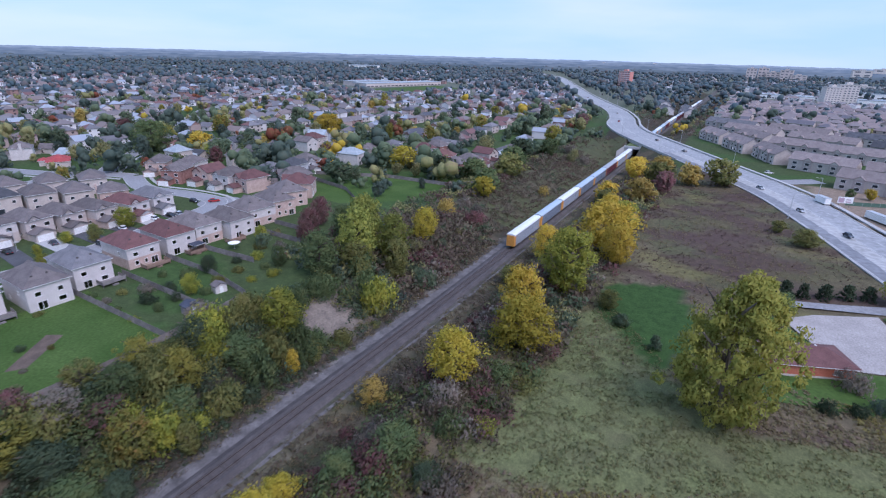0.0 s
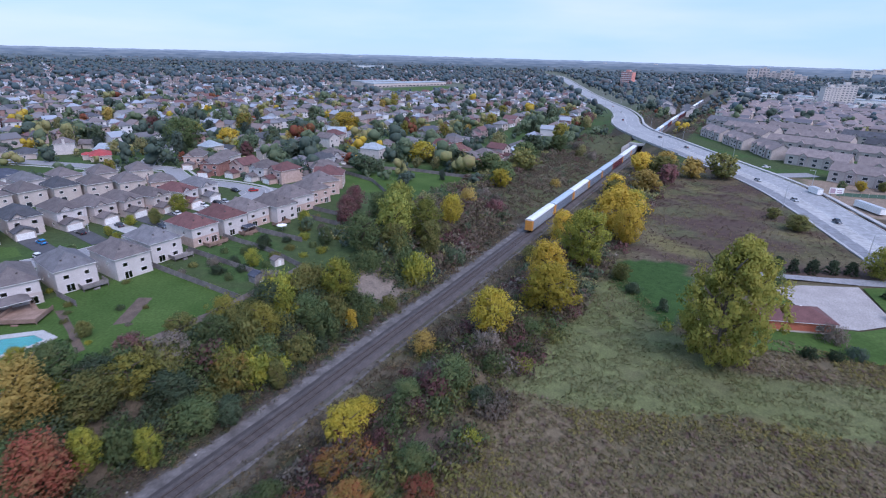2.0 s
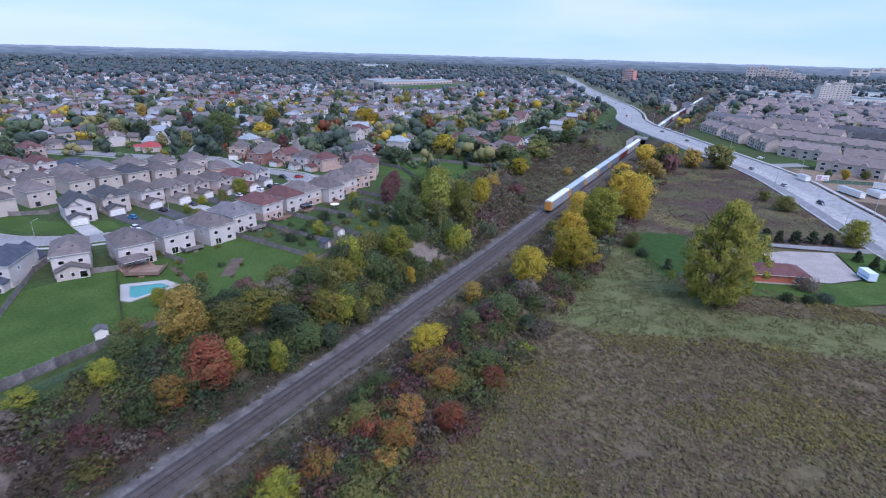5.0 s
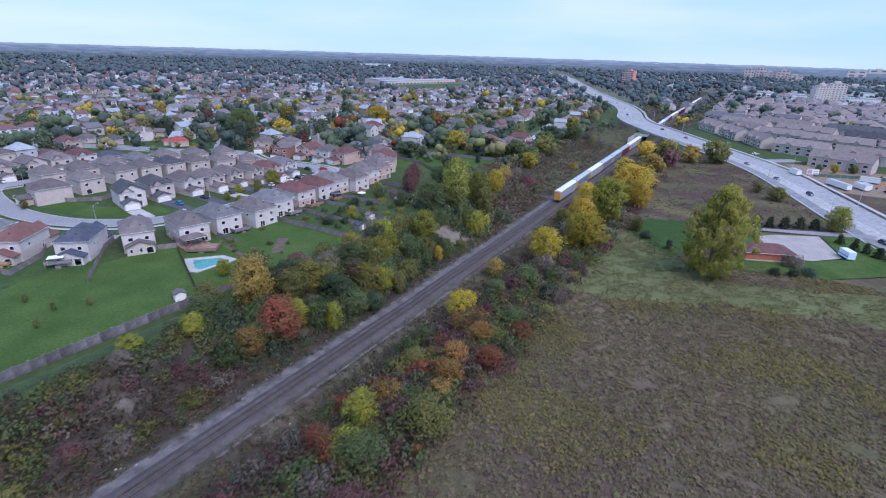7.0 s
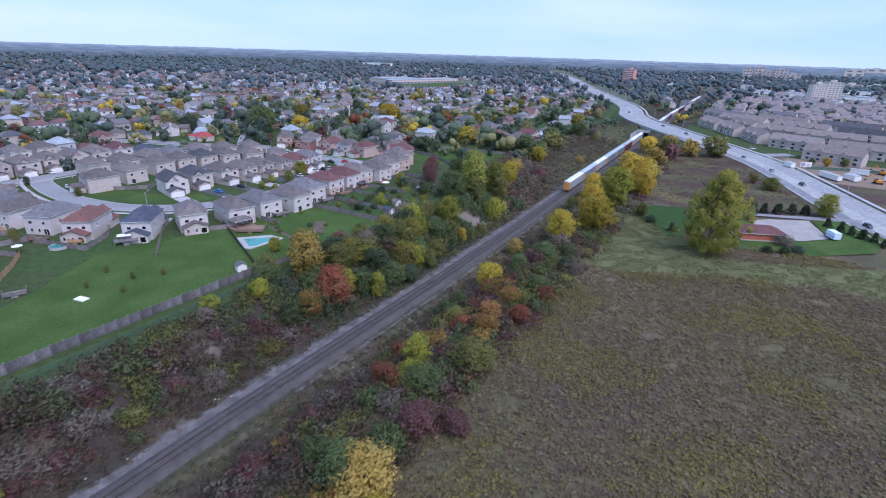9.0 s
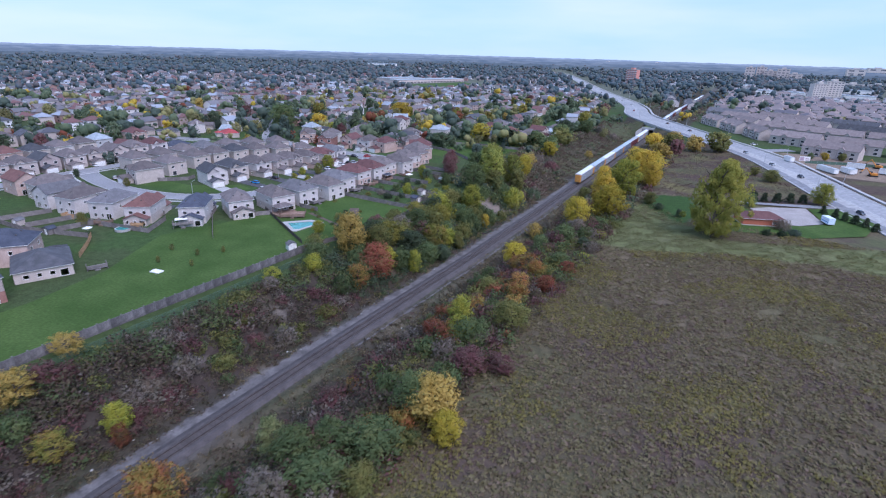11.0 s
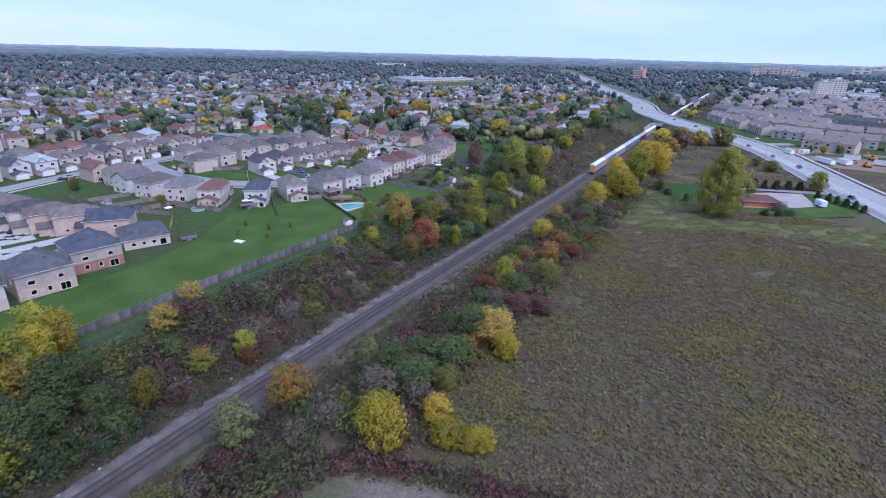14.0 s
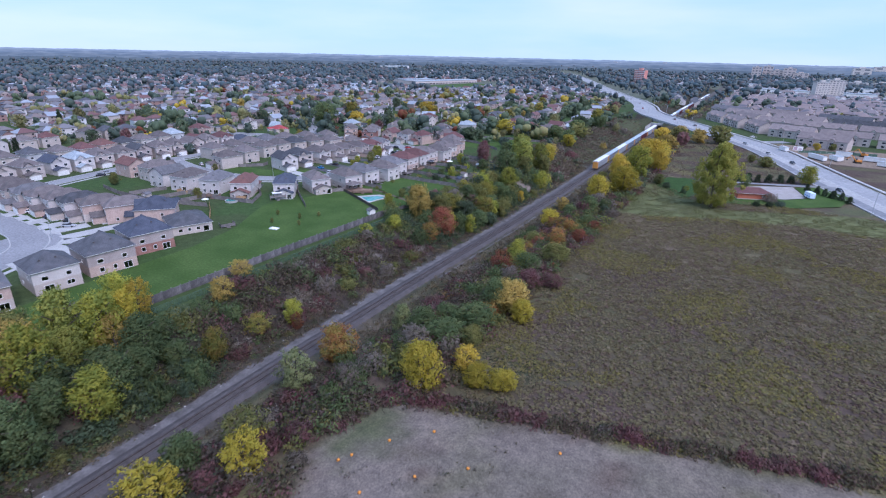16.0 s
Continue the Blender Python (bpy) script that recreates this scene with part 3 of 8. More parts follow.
m = material("ground_cover", (0.72, 0.72, 0.72), (1.22, 1.20, 1.14), 0.45, 2.6, rough=0.95, bump=0.9, space="World", spec=0.1)
nt = m.node_tree
for k in nt.nodes:
    if k.type == "TEX_NOISE":
        k.inputs["Detail"].default_value, k.inputs["Roughness"].default_value = 7, 0.72
    elif k.type == "MAP_RANGE":
        k.inputs["To Min"].default_value, k.inputs["To Max"].default_value = 0.6, 1.4
tone = nt.nodes.new("ShaderNodeVertexColor")
tone.layer_name = "tone"
mul = nt.nodes.new("ShaderNodeMix")
mul.data_type, mul.blend_type = "RGBA", "MULTIPLY"
mul.inputs["Factor"].default_value = 1
hsv = next(k for k in nt.nodes if k.type == "HUE_SAT")
nt.links.new(hsv.outputs["Color"], mul.inputs["A"])
nt.links.new(tone.outputs["Color"], mul.inputs["B"])
nt.links.new(mul.outputs["Result"], nt.nodes["Principled BSDF"].inputs["Base Color"])
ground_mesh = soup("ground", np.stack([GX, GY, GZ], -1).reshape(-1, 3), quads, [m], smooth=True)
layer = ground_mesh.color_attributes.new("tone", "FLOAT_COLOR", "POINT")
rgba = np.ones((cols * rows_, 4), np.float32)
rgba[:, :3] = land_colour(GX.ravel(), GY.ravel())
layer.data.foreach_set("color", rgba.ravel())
tagged(new("ground", ground_mesh), "grass, weeds and bare earth with a railway cutting", "ground", kind="structure")


def ribbon(line, offsets, z0, follow=True, drop=0.0, k=0, shape=None):
    """A strip along a line between two offsets (left negative); with drop it has sides of that depth."""
    line = np.asarray(line, float)
    u = np.gradient(line[:, :2], axis=0)
    u /= np.linalg.norm(u, axis=1)[:, None]
    side = np.stack([u[:, 1], -u[:, 0]], -1)
    shape = shape or Shape()
    o0 = np.broadcast_to(offsets[0], len(line))
    o1 = np.broadcast_to(offsets[1], len(line))
    a, b = line[:, :2] + side * o0[:, None], line[:, :2] + side * o1[:, None]
    z = np.broadcast_to(z0, len(line))
    for i in range(len(line) - 1):
        p = [(*a[i], z[i]), (*b[i], z[i]), (*b[i + 1], z[i + 1]), (*a[i + 1], z[i + 1])]
        shape.face(p, k)
        if drop:
            for q, r in ((0, 3), (2, 1)):
                shape.face([p[r], p[q], (*p[q][:2], p[q][2] - drop), (*p[r][:2], p[r][2] - drop)], k)
    return shape


# main road with kerbs, verge-side walks and lane paint
def main_road():
    z, w = ROAD_LINE[:, 2], ROAD_LINE[:, 3]
    ob = part("road", ribbon(ROAD_LINE, (-w, w), z), MAT["main_asphalt"])
    tagged(ob, "wide pale asphalt road climbing over the railway", "road", kind="structure")
    near = ROAD_LINE[:, 1] < 372
    strip, zs, ws = ROAD_LINE[near], z[near], w[near]
    for o, mat, text in (((-ws + 0.8, -ws * 0.5), "dark_lane", "darker resurfaced lane of the main road"), ((-ws * 0.5, -ws * 0.02), "pale_lane", "pale worn lane of the main road")):
        tagged(part("lane", ribbon(strip, o, zs + 0.006), MAT[mat]), text, "road", kind="structure")
    for sgn in (-1, 1):
        kerb = part("kerb", ribbon(ROAD_LINE, tuple(sorted((sgn * w, sgn * (w + 0.5)), key=lambda o: o[0])), z + 0.15, drop=0.4), MAT["concrete"])
        tagged(kerb, "pale concrete kerb along the main road", "kerb", kind="structure")
    walk_strip = part("pavement", ribbon(ROAD_LINE, (w + 3.0, w + 5.0), z + 0.12, drop=0.5), MAT["concrete"])
    tagged(walk_strip, "concrete footpath beside the main road", "pavement", kind="structure")
    marks = Shape()
    seg = np.hypot(*np.diff(ROAD_LINE[:, :2], axis=0).T)
    s = np.concatenate([[0], np.cumsum(seg)])
    for lane in (-0.52, 0.52):
        for t in np.arange(150, 1300, 9.0):
            at = [np.array([np.interp(q, s, ROAD_LINE[:, c]) for c in range(4)]) for q in (t, t + 3)]
            u = (at[1] - at[0])[:2]
            u /= np.linalg.norm(u)
            nrm = np.array((u[1], -u[0]))
            pts = []
            for q, e in ((0, -0.09), (0, 0.09), (1, 0.09), (1, -0.09)):
                pts.append((*(at[q][:2] + nrm * (lane * at[q][3] + e)), at[q][2] + 0.012))
            marks.face(pts)
    for o in (-0.35, 0.35):
        ribbon(ROAD_LINE, (o - 0.1, o + 0.1), z + 0.012, shape=marks)
    for o in (-w + 0.5, w - 0.7):
        ribbon(ROAD_LINE, (o, o + 0.2), z + 0.012, shape=marks)
    tagged(part("road_marking", marks, MAT["paint"]), "worn white lane lines on the main road", "road marking", kind="structure")


main_road()


LAID = []


def street(points, width=8.0, name="street", label="grey asphalt residential street", walks=True):
    line = smooth_line(np.array(points, float), 6)
    LAID.append(name)
    zz = np.full(len(line), 0.040 + 0.008 * len(LAID))
    h = width / 2
    tagged(part(name, ribbon(line, (-h, h), zz), MAT["asphalt"]), label, "street", kind="structure")
    for sgn in (-1, 1):
        o = sorted((sgn * h, sgn * (h + 0.35)))
        tagged(part("kerb", ribbon(line, o, zz + 0.12, drop=0.2), MAT["concrete"]), "pale concrete kerb of a residential street", "kerb", kind="structure")
    if walks:
        tagged(part("pavement", ribbon(line, (h + 2.2, h + 3.7), zz + 0.03, drop=0.1), MAT["concrete"]), "pale concrete footpath beside the street", "pavement", kind="structure")
    return line


STREETS = [
    street([(-206, 14), (-195, 9), (-172, 5), (-150, 5), (-128, 11), (-112, 24), (-105, 38), (-102, 52), (-103, 66), (-105, 78), (-109, 96), (-114, 118), (-122, 130), (-140, 130), (-165, 125), (-192, 134)]),
    street([(-76, -190), (-88, -135), (-103, -101), (-120, -91.5), (-140, -91), (-165, -92), (-215, -98)], 10),
    street([(-190, -70), (-198, -40), (-204, -12), (-206, 14), (-207, 36), (-209, 60), (-212, 92), (-216, 116)]),
    street([(-350, 46), (-300, 78), (-266, 97), (-228, 113), (-207, 128), (-192, 134)]),
    street([(-207, 128), (-233, 150), (-262, 180), (-327, 240), (-420, 330)], 8),
    street([(-127, 224), (-180, 262), (-250, 330)], 7.5),
    street([(-276, -70), (-279, -10), (-284, 40), (-296, 74)], 7.5),
]
turn = Shape()
turn.face([(-119 + 9 * math.cos(a), 130 + 9 * math.sin(a), 0.064) for a in np.linspace(0, 2 * math.pi, 24, endpoint=False)])
turn.face([(-111 + 11.5 * math.cos(a), -96 + 11.5 * math.sin(a), 0.102) for a in np.linspace(0, 2 * math.pi, 24, endpoint=False)])
tagged(part("cul_de_sac", turn, MAT["asphalt"]), "round asphalt end of a residential street", "street", kind="structure")


def flat(name, pts, mat, z, label, category):
    s = Shape()
    s.face([(x, y, z) for x, y in pts])
    return tagged(part(name, s, mat), label, category, kind="structure")


flat("lawn", [(-75, 46), (-75, 58), (-36, 57), (-35.5, 22), (-38.3, -4), (-38.5, -60), (-39, -122), (-62, -122), (-65, -97), (-67, -66), (-72, -46), (-82, -30), (-88, -20), (-84, -6), (-80, 14), (-76, 30)], MAT["lawn"], 0.03, "mown green lawn behind the houses", "lawn")
flat("lawn", [(-184, 17), (-160, 12.5), (-132, 17), (-119, 27), (-114, 38), (-124, 40), (-142, 26), (-156, 24), (-176, 26)], MAT["lawn"], 0.03, "green corner lawn beside the street", "lawn")
flat("gravel_yard", [(79, 145), (86, 152), (100, 160), (105.5, 137), (97, 128), (91.5, 126), (84, 136)], MAT["gravel"], 0.33, "pale gravel yard beside the brick garage", "gravel yard")
flat("driveway", [(74, 152), (74, 155.5), (92, 163), (112, 173), (119, 175), (119, 171), (102, 162.5)], MAT["asphalt"], 0.3, "grey driveway to the brick garage", "driveway")
flat("lawn", [(74, 104), (76, 146), (84, 135.5), (91.5, 125.5), (97.2, 127.5), (106, 136.5), (101, 160), (112, 168), (124, 150), (118, 128), (100, 112)], MAT["lawn"], 0.3, "green lawn round the brick garage", "lawn")
flat("yard", [(-110, 163), (-80, 158), (-52, 186), (-46, 228), (-72, 236), (-112, 190)], MAT["lawn"], 0.03, "open green back lawn", "lawn")


# ---------------------------------------------------------------- houses
def wall_box(w, d, h, holes, z0=0.0):
    """Four walls with openings that go through; holes: side (f, b, l, r), offset along it, sill, width, height."""
    s = Shape()
    sides = {"f": ((w / 2, d / 2), (-1, 0), w), "b": ((-w / 2, -d / 2), (1, 0), w), "l": ((-w / 2, d / 2), (0, -1), d), "r": ((w / 2, -d / 2), (0, 1), d)}
    for key, (o, u, length) in sides.items():
        mine = [(length / 2 + q[1] - q[3] / 2, length / 2 + q[1] + q[3] / 2, q[2], q[2] + q[4]) for q in holes if q[0] == key]
        xs = sorted({0, length, *(v for q in mine for v in q[:2])})
        zs = sorted({z0, h, *(v for q in mine for v in q[2:])})
        inn = (-u[1], u[0])

        def at(a, z, t=0.0):
            return (o[0] + u[0] * a + inn[0] * t, o[1] + u[1] * a + inn[1] * t, z)

        for xa, xb in zip(xs[:-1], xs[1:]):
            for za, zb in zip(zs[:-1], zs[1:]):
                if not any(q[0] - 0.01 < xa and xb < q[1] + 0.01 and q[2] - 0.01 < za and zb < q[3] + 0.01 for q in mine):
                    s.face([at(xb, za), at(xa, za), at(xa, zb), at(xb, zb)])
        for a, b, za, zb in mine:
            for p, q in (((a, za), (b, za)), ((b, za), (b, zb)), ((b, zb), (a, zb)), ((a, zb), (a, za))):
                s.face([at(*p), at(*q), at(*q, 0.18), at(*p, 0.18)])
    return s


def hip_roof(w, d, z, pitch=0.5, over=0.45, cx=0.0, cy=0.0, s=None, edge=1):
    s = s or Shape()
    a, b = w / 2 + over, d / 2 + over
    k = min(a, b)
    top = z + k * pitch
    e = [(cx - a, cy - b), (cx + a, cy - b), (cx + a, cy + b), (cx - a, cy + b)]
    r = [(cx - a + k, cy), (cx + a - k, cy)] if a >= b else [(cx, cy - b + k), (cx, cy + b - k)]
    lo, hi = [(*p, z - 0.12) for p in e], [(*p, z) for p in e]
    R = [(*p, top) for p in r]
    s.face(lo[::-1])
    for i in range(4):
        j = (i + 1) % 4
        s.face([lo[i], lo[j], hi[j], hi[i]], edge)
    if a >= b:
        s.face([hi[0], hi[1], R[1], R[0]]), s.face([hi[1], hi[2], R[1]]), s.face([hi[2], hi[3], R[0], R[1]]), s.face([hi[3], hi[0], R[0]])
    else:
        s.face([hi[0], hi[1], R[0]]), s.face([hi[1], hi[2], R[1], R[0]]), s.face([hi[2], hi[3], R[1]]), s.face([hi[3], hi[0], R[0], R[1]])
    return s


def gable_roof(w, d, z, pitch=0.5, over=0.4, cx=0.0, cy=0.0, along="y", s=None, t=0.16):
    """Two plates that meet in a ridge along x or y."""
    s = s or Shape()
    a, b = (w / 2, d / 2 + over) if along == "y" else (d / 2, w / 2 + over)
    top, e = z + a * pitch, over
    for sgn in (-1, 1):
        sec = [(sgn * (a + e), z - e * pitch), (0, top), (0, top - t), (sgn * (a + e), z - e * pitch - t)]
        ring = [[], []]
        for k, q in enumerate((-b, b)):
            for u, zz in sec:
                ring[k].append((cx + u, cy + q, zz) if along == "y" else (cx - q, cy + u, zz))
        s.loft(ring)
    return s


def gable_wall(w, z, pitch, y, cx=0.0, s=None, axis="y"):
    """The triangle under a gable, as a plate 0.2 m thick; y is its outer side."""
    s = s or Shape()
    tri = [(-w / 2, z), (w / 2, z), (0, z + w / 2 * pitch - 0.05)]
    inn = y - 0.2 * (1 if y > 0 else -1)
    mk = (lambda u, q, zz: (cx + u, q, zz)) if axis == "y" else (lambda u, q, zz: (q, cx + u, zz))
    return s.loft([[mk(u, y, zz) for u, zz in tri], [mk(u, inn, zz) for u, zz in tri]])


def frame_shape(w, h, t=0.06, bars=1):
    """A window frame that faces +y, its outer side 4 cm proud of the wall."""
    s = Shape()
    o, i_ = w / 2 + 0.04, w / 2 - t

    def ring(x, z0, z1, y):
        return [(-x, y, z0), (x, y, z0), (x, y, z1), (-x, y, z1)]

    s.loft([ring(o, -0.06, h + 0.06, -0.1), ring(o, -0.06, h + 0.06, 0.04), ring(i_, t, h - t, 0.04), ring(i_, t, h - t, -0.05)], caps=False)
    return s


def pane_shape(w, h):
    return Shape().box(-w / 2 + 0.05, w / 2 - 0.05, -0.075, -0.055, 0.05, h - 0.05)


SHARED = {}


def shared(key, make):
    if key not in SHARED:
        SHARED[key] = make().mesh(key[0])
    return SHARED[key]


TURN = {"f": 0, "b": 180, "l": 90, "r": -90}


def side_pose(key, a, z, w, d):
    """Where something on a side of a w by d house sits, facing out."""
    x, y = {"f": (-a, d / 2), "b": (a, -d / 2), "l": (-w / 2, -a), "r": (w / 2, a)}[key]
    return pose(x, y, z, 0, 0, TURN[key])


class Design:
    """The meshes of one kind of house, made once; every house built to it shares them."""

    def __init__(self):
        self.parts = []

    def add(self, name, shape_or_mesh, *keys, under=None, m=None, label=""):
        me = shape_or_mesh if isinstance(shape_or_mesh, bpy.types.Mesh) else shape_or_mesh.mesh(name)
        self.parts.append((name, me, keys, under, m, label))
        return len(self.parts) - 1

    def window(self, side, a, z, w, h, W, D, bars=1, full=True, off=(0, 0)):
        p = side_pose(side, a, z, W, D)
        p.translation.x += off[0]
        p.translation.y += off[1]
        if full:
            f = self.add("window", shared(("window", w, h, bars), lambda: frame_shape(w, h, bars=bars)), "trim", m=p)
            self.add("pane", shared(("pane", w, h), lambda: pane_shape(w, h)), "glass", under=f)
            if bars > 1:
                self.add("mullion", shared(("mullion", h), lambda: Shape().box(-0.04, 0.04, -0.08, 0.02, 0.09, h - 0.09)), "trim", under=f)
        else:
            def both():
                s = frame_shape(w, h, bars=bars)
                n = len(s.v)
                s.v[n - 4:] = [(x, 0.012, z) for x, y, z in s.v[n - 4:]]
                s.f.append((n - 1, n - 2, n - 3, n - 4)), s.k.append(1)
                return s
            self.add("window", shared(("window_with_pane", w, h, bars), both), "trim", "far_glass", m=p)

    def build(self, name, m, look_of, label, category="house", group=""):
        top = base(name, m, label, category, group)
        made = []
        for pname, me, keys, under, local, plabel in self.parts:
            made.append(put_mesh(pname, me, [MAT[look_of.get(k, k)] for k in keys], top if under is None else made[under], local, plabel))
        return top


def door_shape(w=0.95, h=2.05):
    s = Shape().box(-w / 2 - 0.08, w / 2 + 0.08, -0.05, 0.03, 0, h + 0.08)
    s.box(-w / 2, w / 2, 0.03, 0.06, 0.02, h, 1)
    for z0, z1 in ((0.15, 0.9), (1.05, 1.9)):
        s.box(-w / 2 + 0.12, w / 2 - 0.12, 0.06, 0.075, z0, z1, 1)
    return s


def garage_door_shape(w=4.6, h=2.15):
    s = Shape().box(-w / 2 - 0.1, w / 2 + 0.1, -0.05, 0.04, 0, h + 0.1)
    for i in range(4):
        s.box(-w / 2, w / 2, 0.04, 0.075, 0.02 + i * h / 4, (i + 1) * h / 4 - 0.03)
    return s


def two_storey(w, d, h=6.2, roof="hip", back="slider", garage=True, full=True, front_gable=True, sunroom=False, chimney=False, wide=1.05):
    """A suburban house that faces +y, with the garage in front and glazed doors at the back."""
    g = Design()
    up = 3.6
    win = [("b", -w / 4, up, 1.3, 1.15), ("b", w / 4, up, 1.1, 1.15), ("l", d * 0.18, up, 0.9, 1.1), ("r", -d * 0.2, up, 0.9, 1.1), ("l", -d * 0.25, 1.0, 0.9, 1.0), ("r", d * 0.22, 1.0, 1.0, 1.1), ("f", -w / 4, up, 1.5, 1.3), ("f", w / 4, up, 1.5, 1.3)]
    win += [("b", -w / 5, 0.1, 1.9, 2.05), ("b", w / 4, 0.95, 1.6, 1.2)] if back == "slider" else [("b", -w / 4, 0.9, 1.0, 1.3), ("b", 0.3, 0.9, 0.8, 1.3), ("b", w / 3.4, 0.1, 1.9, 2.05)]
    win = [(q[0], q[1], q[2], round(q[3] * wide, 2), q[4]) for q in win]
    if not full:
        win = [q for q in win if q[0] in "fb" and (q[2] > 2 or q[3] > 1.7)]
    split = 3.0
    if full:
        g.add("lower_wall", wall_box(w, d, split, [q for q in win if q[2] < 2]), "lower")
        g.add("upper_wall", wall_box(w, d, h, [q for q in win if q[2] > 2], split), "wall")
    else:
        g.add("wall", wall_box(w, d, h, []), "wall")
    if roof == "hip":
        g.add("roof", hip_roof(w, d, h + 0.12, 0.6), "roof", "trim")
    else:
        g.add("roof", gable_roof(w, d, h + 0.16, 0.6, along="y"), "roof")
        for y in (d / 2, -d / 2):
            g.add("gable", gable_wall(w, h, 0.6, y), "wall")
    for side, a, z, ww, hh in win:
        g.window(side, a, z, ww, hh, w, d, 1 if ww < 1.8 else 2, full)
    gx, gw, gd = w * 0.5 - 2.9, 5.6, 4.2
    if garage:
        body = wall_box(gw, gd, 2.75, [])
        g.add("garage", body, "lower", m=pose(gx, d / 2 + gd / 2, 0))
        g.add("garage_roof", gable_roof(gw, gd + 0.4, 2.9, 0.45, cx=gx, cy=d / 2 + gd / 2 - 0.1) if front_gable else hip_roof(gw, gd + 0.6, 2.86, 0.45, cx=gx, cy=d / 2 + gd / 2 - 0.2), "roof", "trim")
        if front_gable:
            g.add("garage_gable", gable_wall(gw, 2.75, 0.45, d / 2 + gd, gx), "wall")
        g.add("garage_door", shared(("garage_door",), garage_door_shape), "trim", m=pose(gx, d / 2 + gd, 0))
        g.add("front_door", shared(("front_door",), door_shape), "trim", "dark_trim", m=pose(-w / 4, d / 2, 0.15))
        if full:
            g.add("porch_step", Shape().box(-w / 4 - 1.2, -w / 4 + 1.2, d / 2, d / 2 + 1.6, 0, 0.16), "concrete")
    if front_gable:
        g.add("front_gable_wall", gable_wall(w * 0.46, h + 0.1, 0.8, d / 2 + 0.25, w * 0.2), "wall")
        g.add("front_gable_roof", gable_roof(w * 0.46, w * 0.36, h + 0.25, 0.8, 0.3, w * 0.2, d / 2 - w * 0.14), "roof")
    if sunroom:
        sw = w - 1.2
        sr = Shape()
        g.add("sunroom_wall", wall_box(sw, 3.0, 2.6, [("b", -sw / 3, 0.8, 0.8, 1.3), ("b", 0, 0.8, 0.8, 1.3), ("b", sw / 3.2, 0.1, 1.8, 2.0)]), "lower", m=pose(0, -d / 2 - 1.5, 0))
        g.add("sunroom_roof", gable_roof(sw, 3.0, 2.75, 0.42, cy=-d / 2 - 1.5), "roof")
        g.add("sunroom_gable", gable_wall(sw, 2.6, 0.42, -d / 2 - 3.0), "lower")
        for a, ww, z, hh in ((-sw / 3, 0.8, 0.8, 1.3), (0, 0.8, 0.8, 1.3), (sw / 3.2, 1.8, 0.1, 2.0)):
            g.window("b", a, z, ww, hh, sw, 3.0, 1, full, off=(0, -d / 2 - 1.5))
    if chimney:
        g.add("chimney", Shape().box(-w / 2 - 0.5, -w / 2 + 0.1, -0.6, 0.6, 0, h + 2.4).box(-w / 2 - 0.56, -w / 2 + 0.16, -0.66, 0.66, h + 2.4, h + 2.6), "lower")
    for vx in ((-w * 0.22, w * 0.12) if full else ()):
        k = min(w, d) / 2 + 0.45
        zz = h + 0.12 + 0.6 * k * 0.55
        g.add("roof_vent", shared(("roof_vent",), lambda: Shape().box(-0.2, 0.2, -0.2, 0.2, -0.2, 0.28)), "dark_trim", m=pose(vx, -(d / 2 + 0.45) + (0.55 * k if w >= d or roof == "hip" else 1.6), zz))
    return g


def bungalow(w, d, h=3.0, gable=False, full=False):
    g = Design()
    win = [("b", -w * 0.3, 1.0, 1.3, 1.1), ("b", -w * 0.08, 1.0, 1.0, 1.1), ("b", w * 0.14, 1.0, 1.2, 1.1), ("b", w * 0.34, 0.15, 1.9, 2.0), ("f", -w * 0.28, 0.9, 1.8, 1.3), ("l", 0, 1.0, 1.0, 1.1), ("r", 0, 1.0, 1.0, 1.1)]
    g.add("wall", wall_box(w, d, h, win if full else []), "wall")
    if gable:
        g.add("roof", gable_roof(w, d, h + 0.16, 0.45, along="x"), "roof")
        for x in (w / 2, -w / 2):
            g.add("gable", gable_wall(d, h, 0.45, x, axis="x"), "wall")
    else:
        g.add("roof", hip_roof(w, d, h + 0.12, 0.45), "roof", "trim")
    for side, a, z, ww, hh in win:
        g.window(side, a, z, ww, hh, w, d, 1, full)
    g.add("garage", wall_box(6.0, 3.4, 2.7, []), "wall", m=pose(w / 2 - 3.3, d / 2 + 1.7, 0))
    g.add("garage_roof", hip_roof(6.0, 4.2, 2.82, 0.45, cx=w / 2 - 3.3, cy=d / 2 + 1.4), "roof", "trim")
    g.add("garage_door", shared(("garage_door",), garage_door_shape), "trim", m=pose(w / 2 - 3.3, d / 2 + 3.4, 0))
    g.add("front_door", shared(("front_door",), door_shape), "trim", "dark_trim", m=pose(-w * 0.05, d / 2, 0.1))
    return g


NEAR = {
    "hip": two_storey(9.4, 14), "hip_b": two_storey(9.4, 14, back="windows", front_gable=False), "sun": two_storey(8.8, 14, back="windows", sunroom=True), "slim": two_storey(8.2, 13.5),
    "gable": two_storey(9.2, 13, roof="gable"), "wide": two_storey(11.5, 13), "plain": two_storey(10.8, 12, h=6.2, garage=True, front_gable=False, wide=1.15),
    "big": two_storey(12.6, 13, h=6.4, back="windows", wide=1.2), "bungalow": bungalow(13, 15, 3.1, full=True),
}
MID = {
    "hip": two_storey(9.6, 12.5, full=False), "gable": two_storey(9, 12, roof="gable", full=False), "cottage": bungalow(13, 9, 3.0, True), "villa": bungalow(14, 10, 3.0),
    "tall": two_storey(10, 10, full=False, front_gable=False, chimney=True),
}
PLACES = []


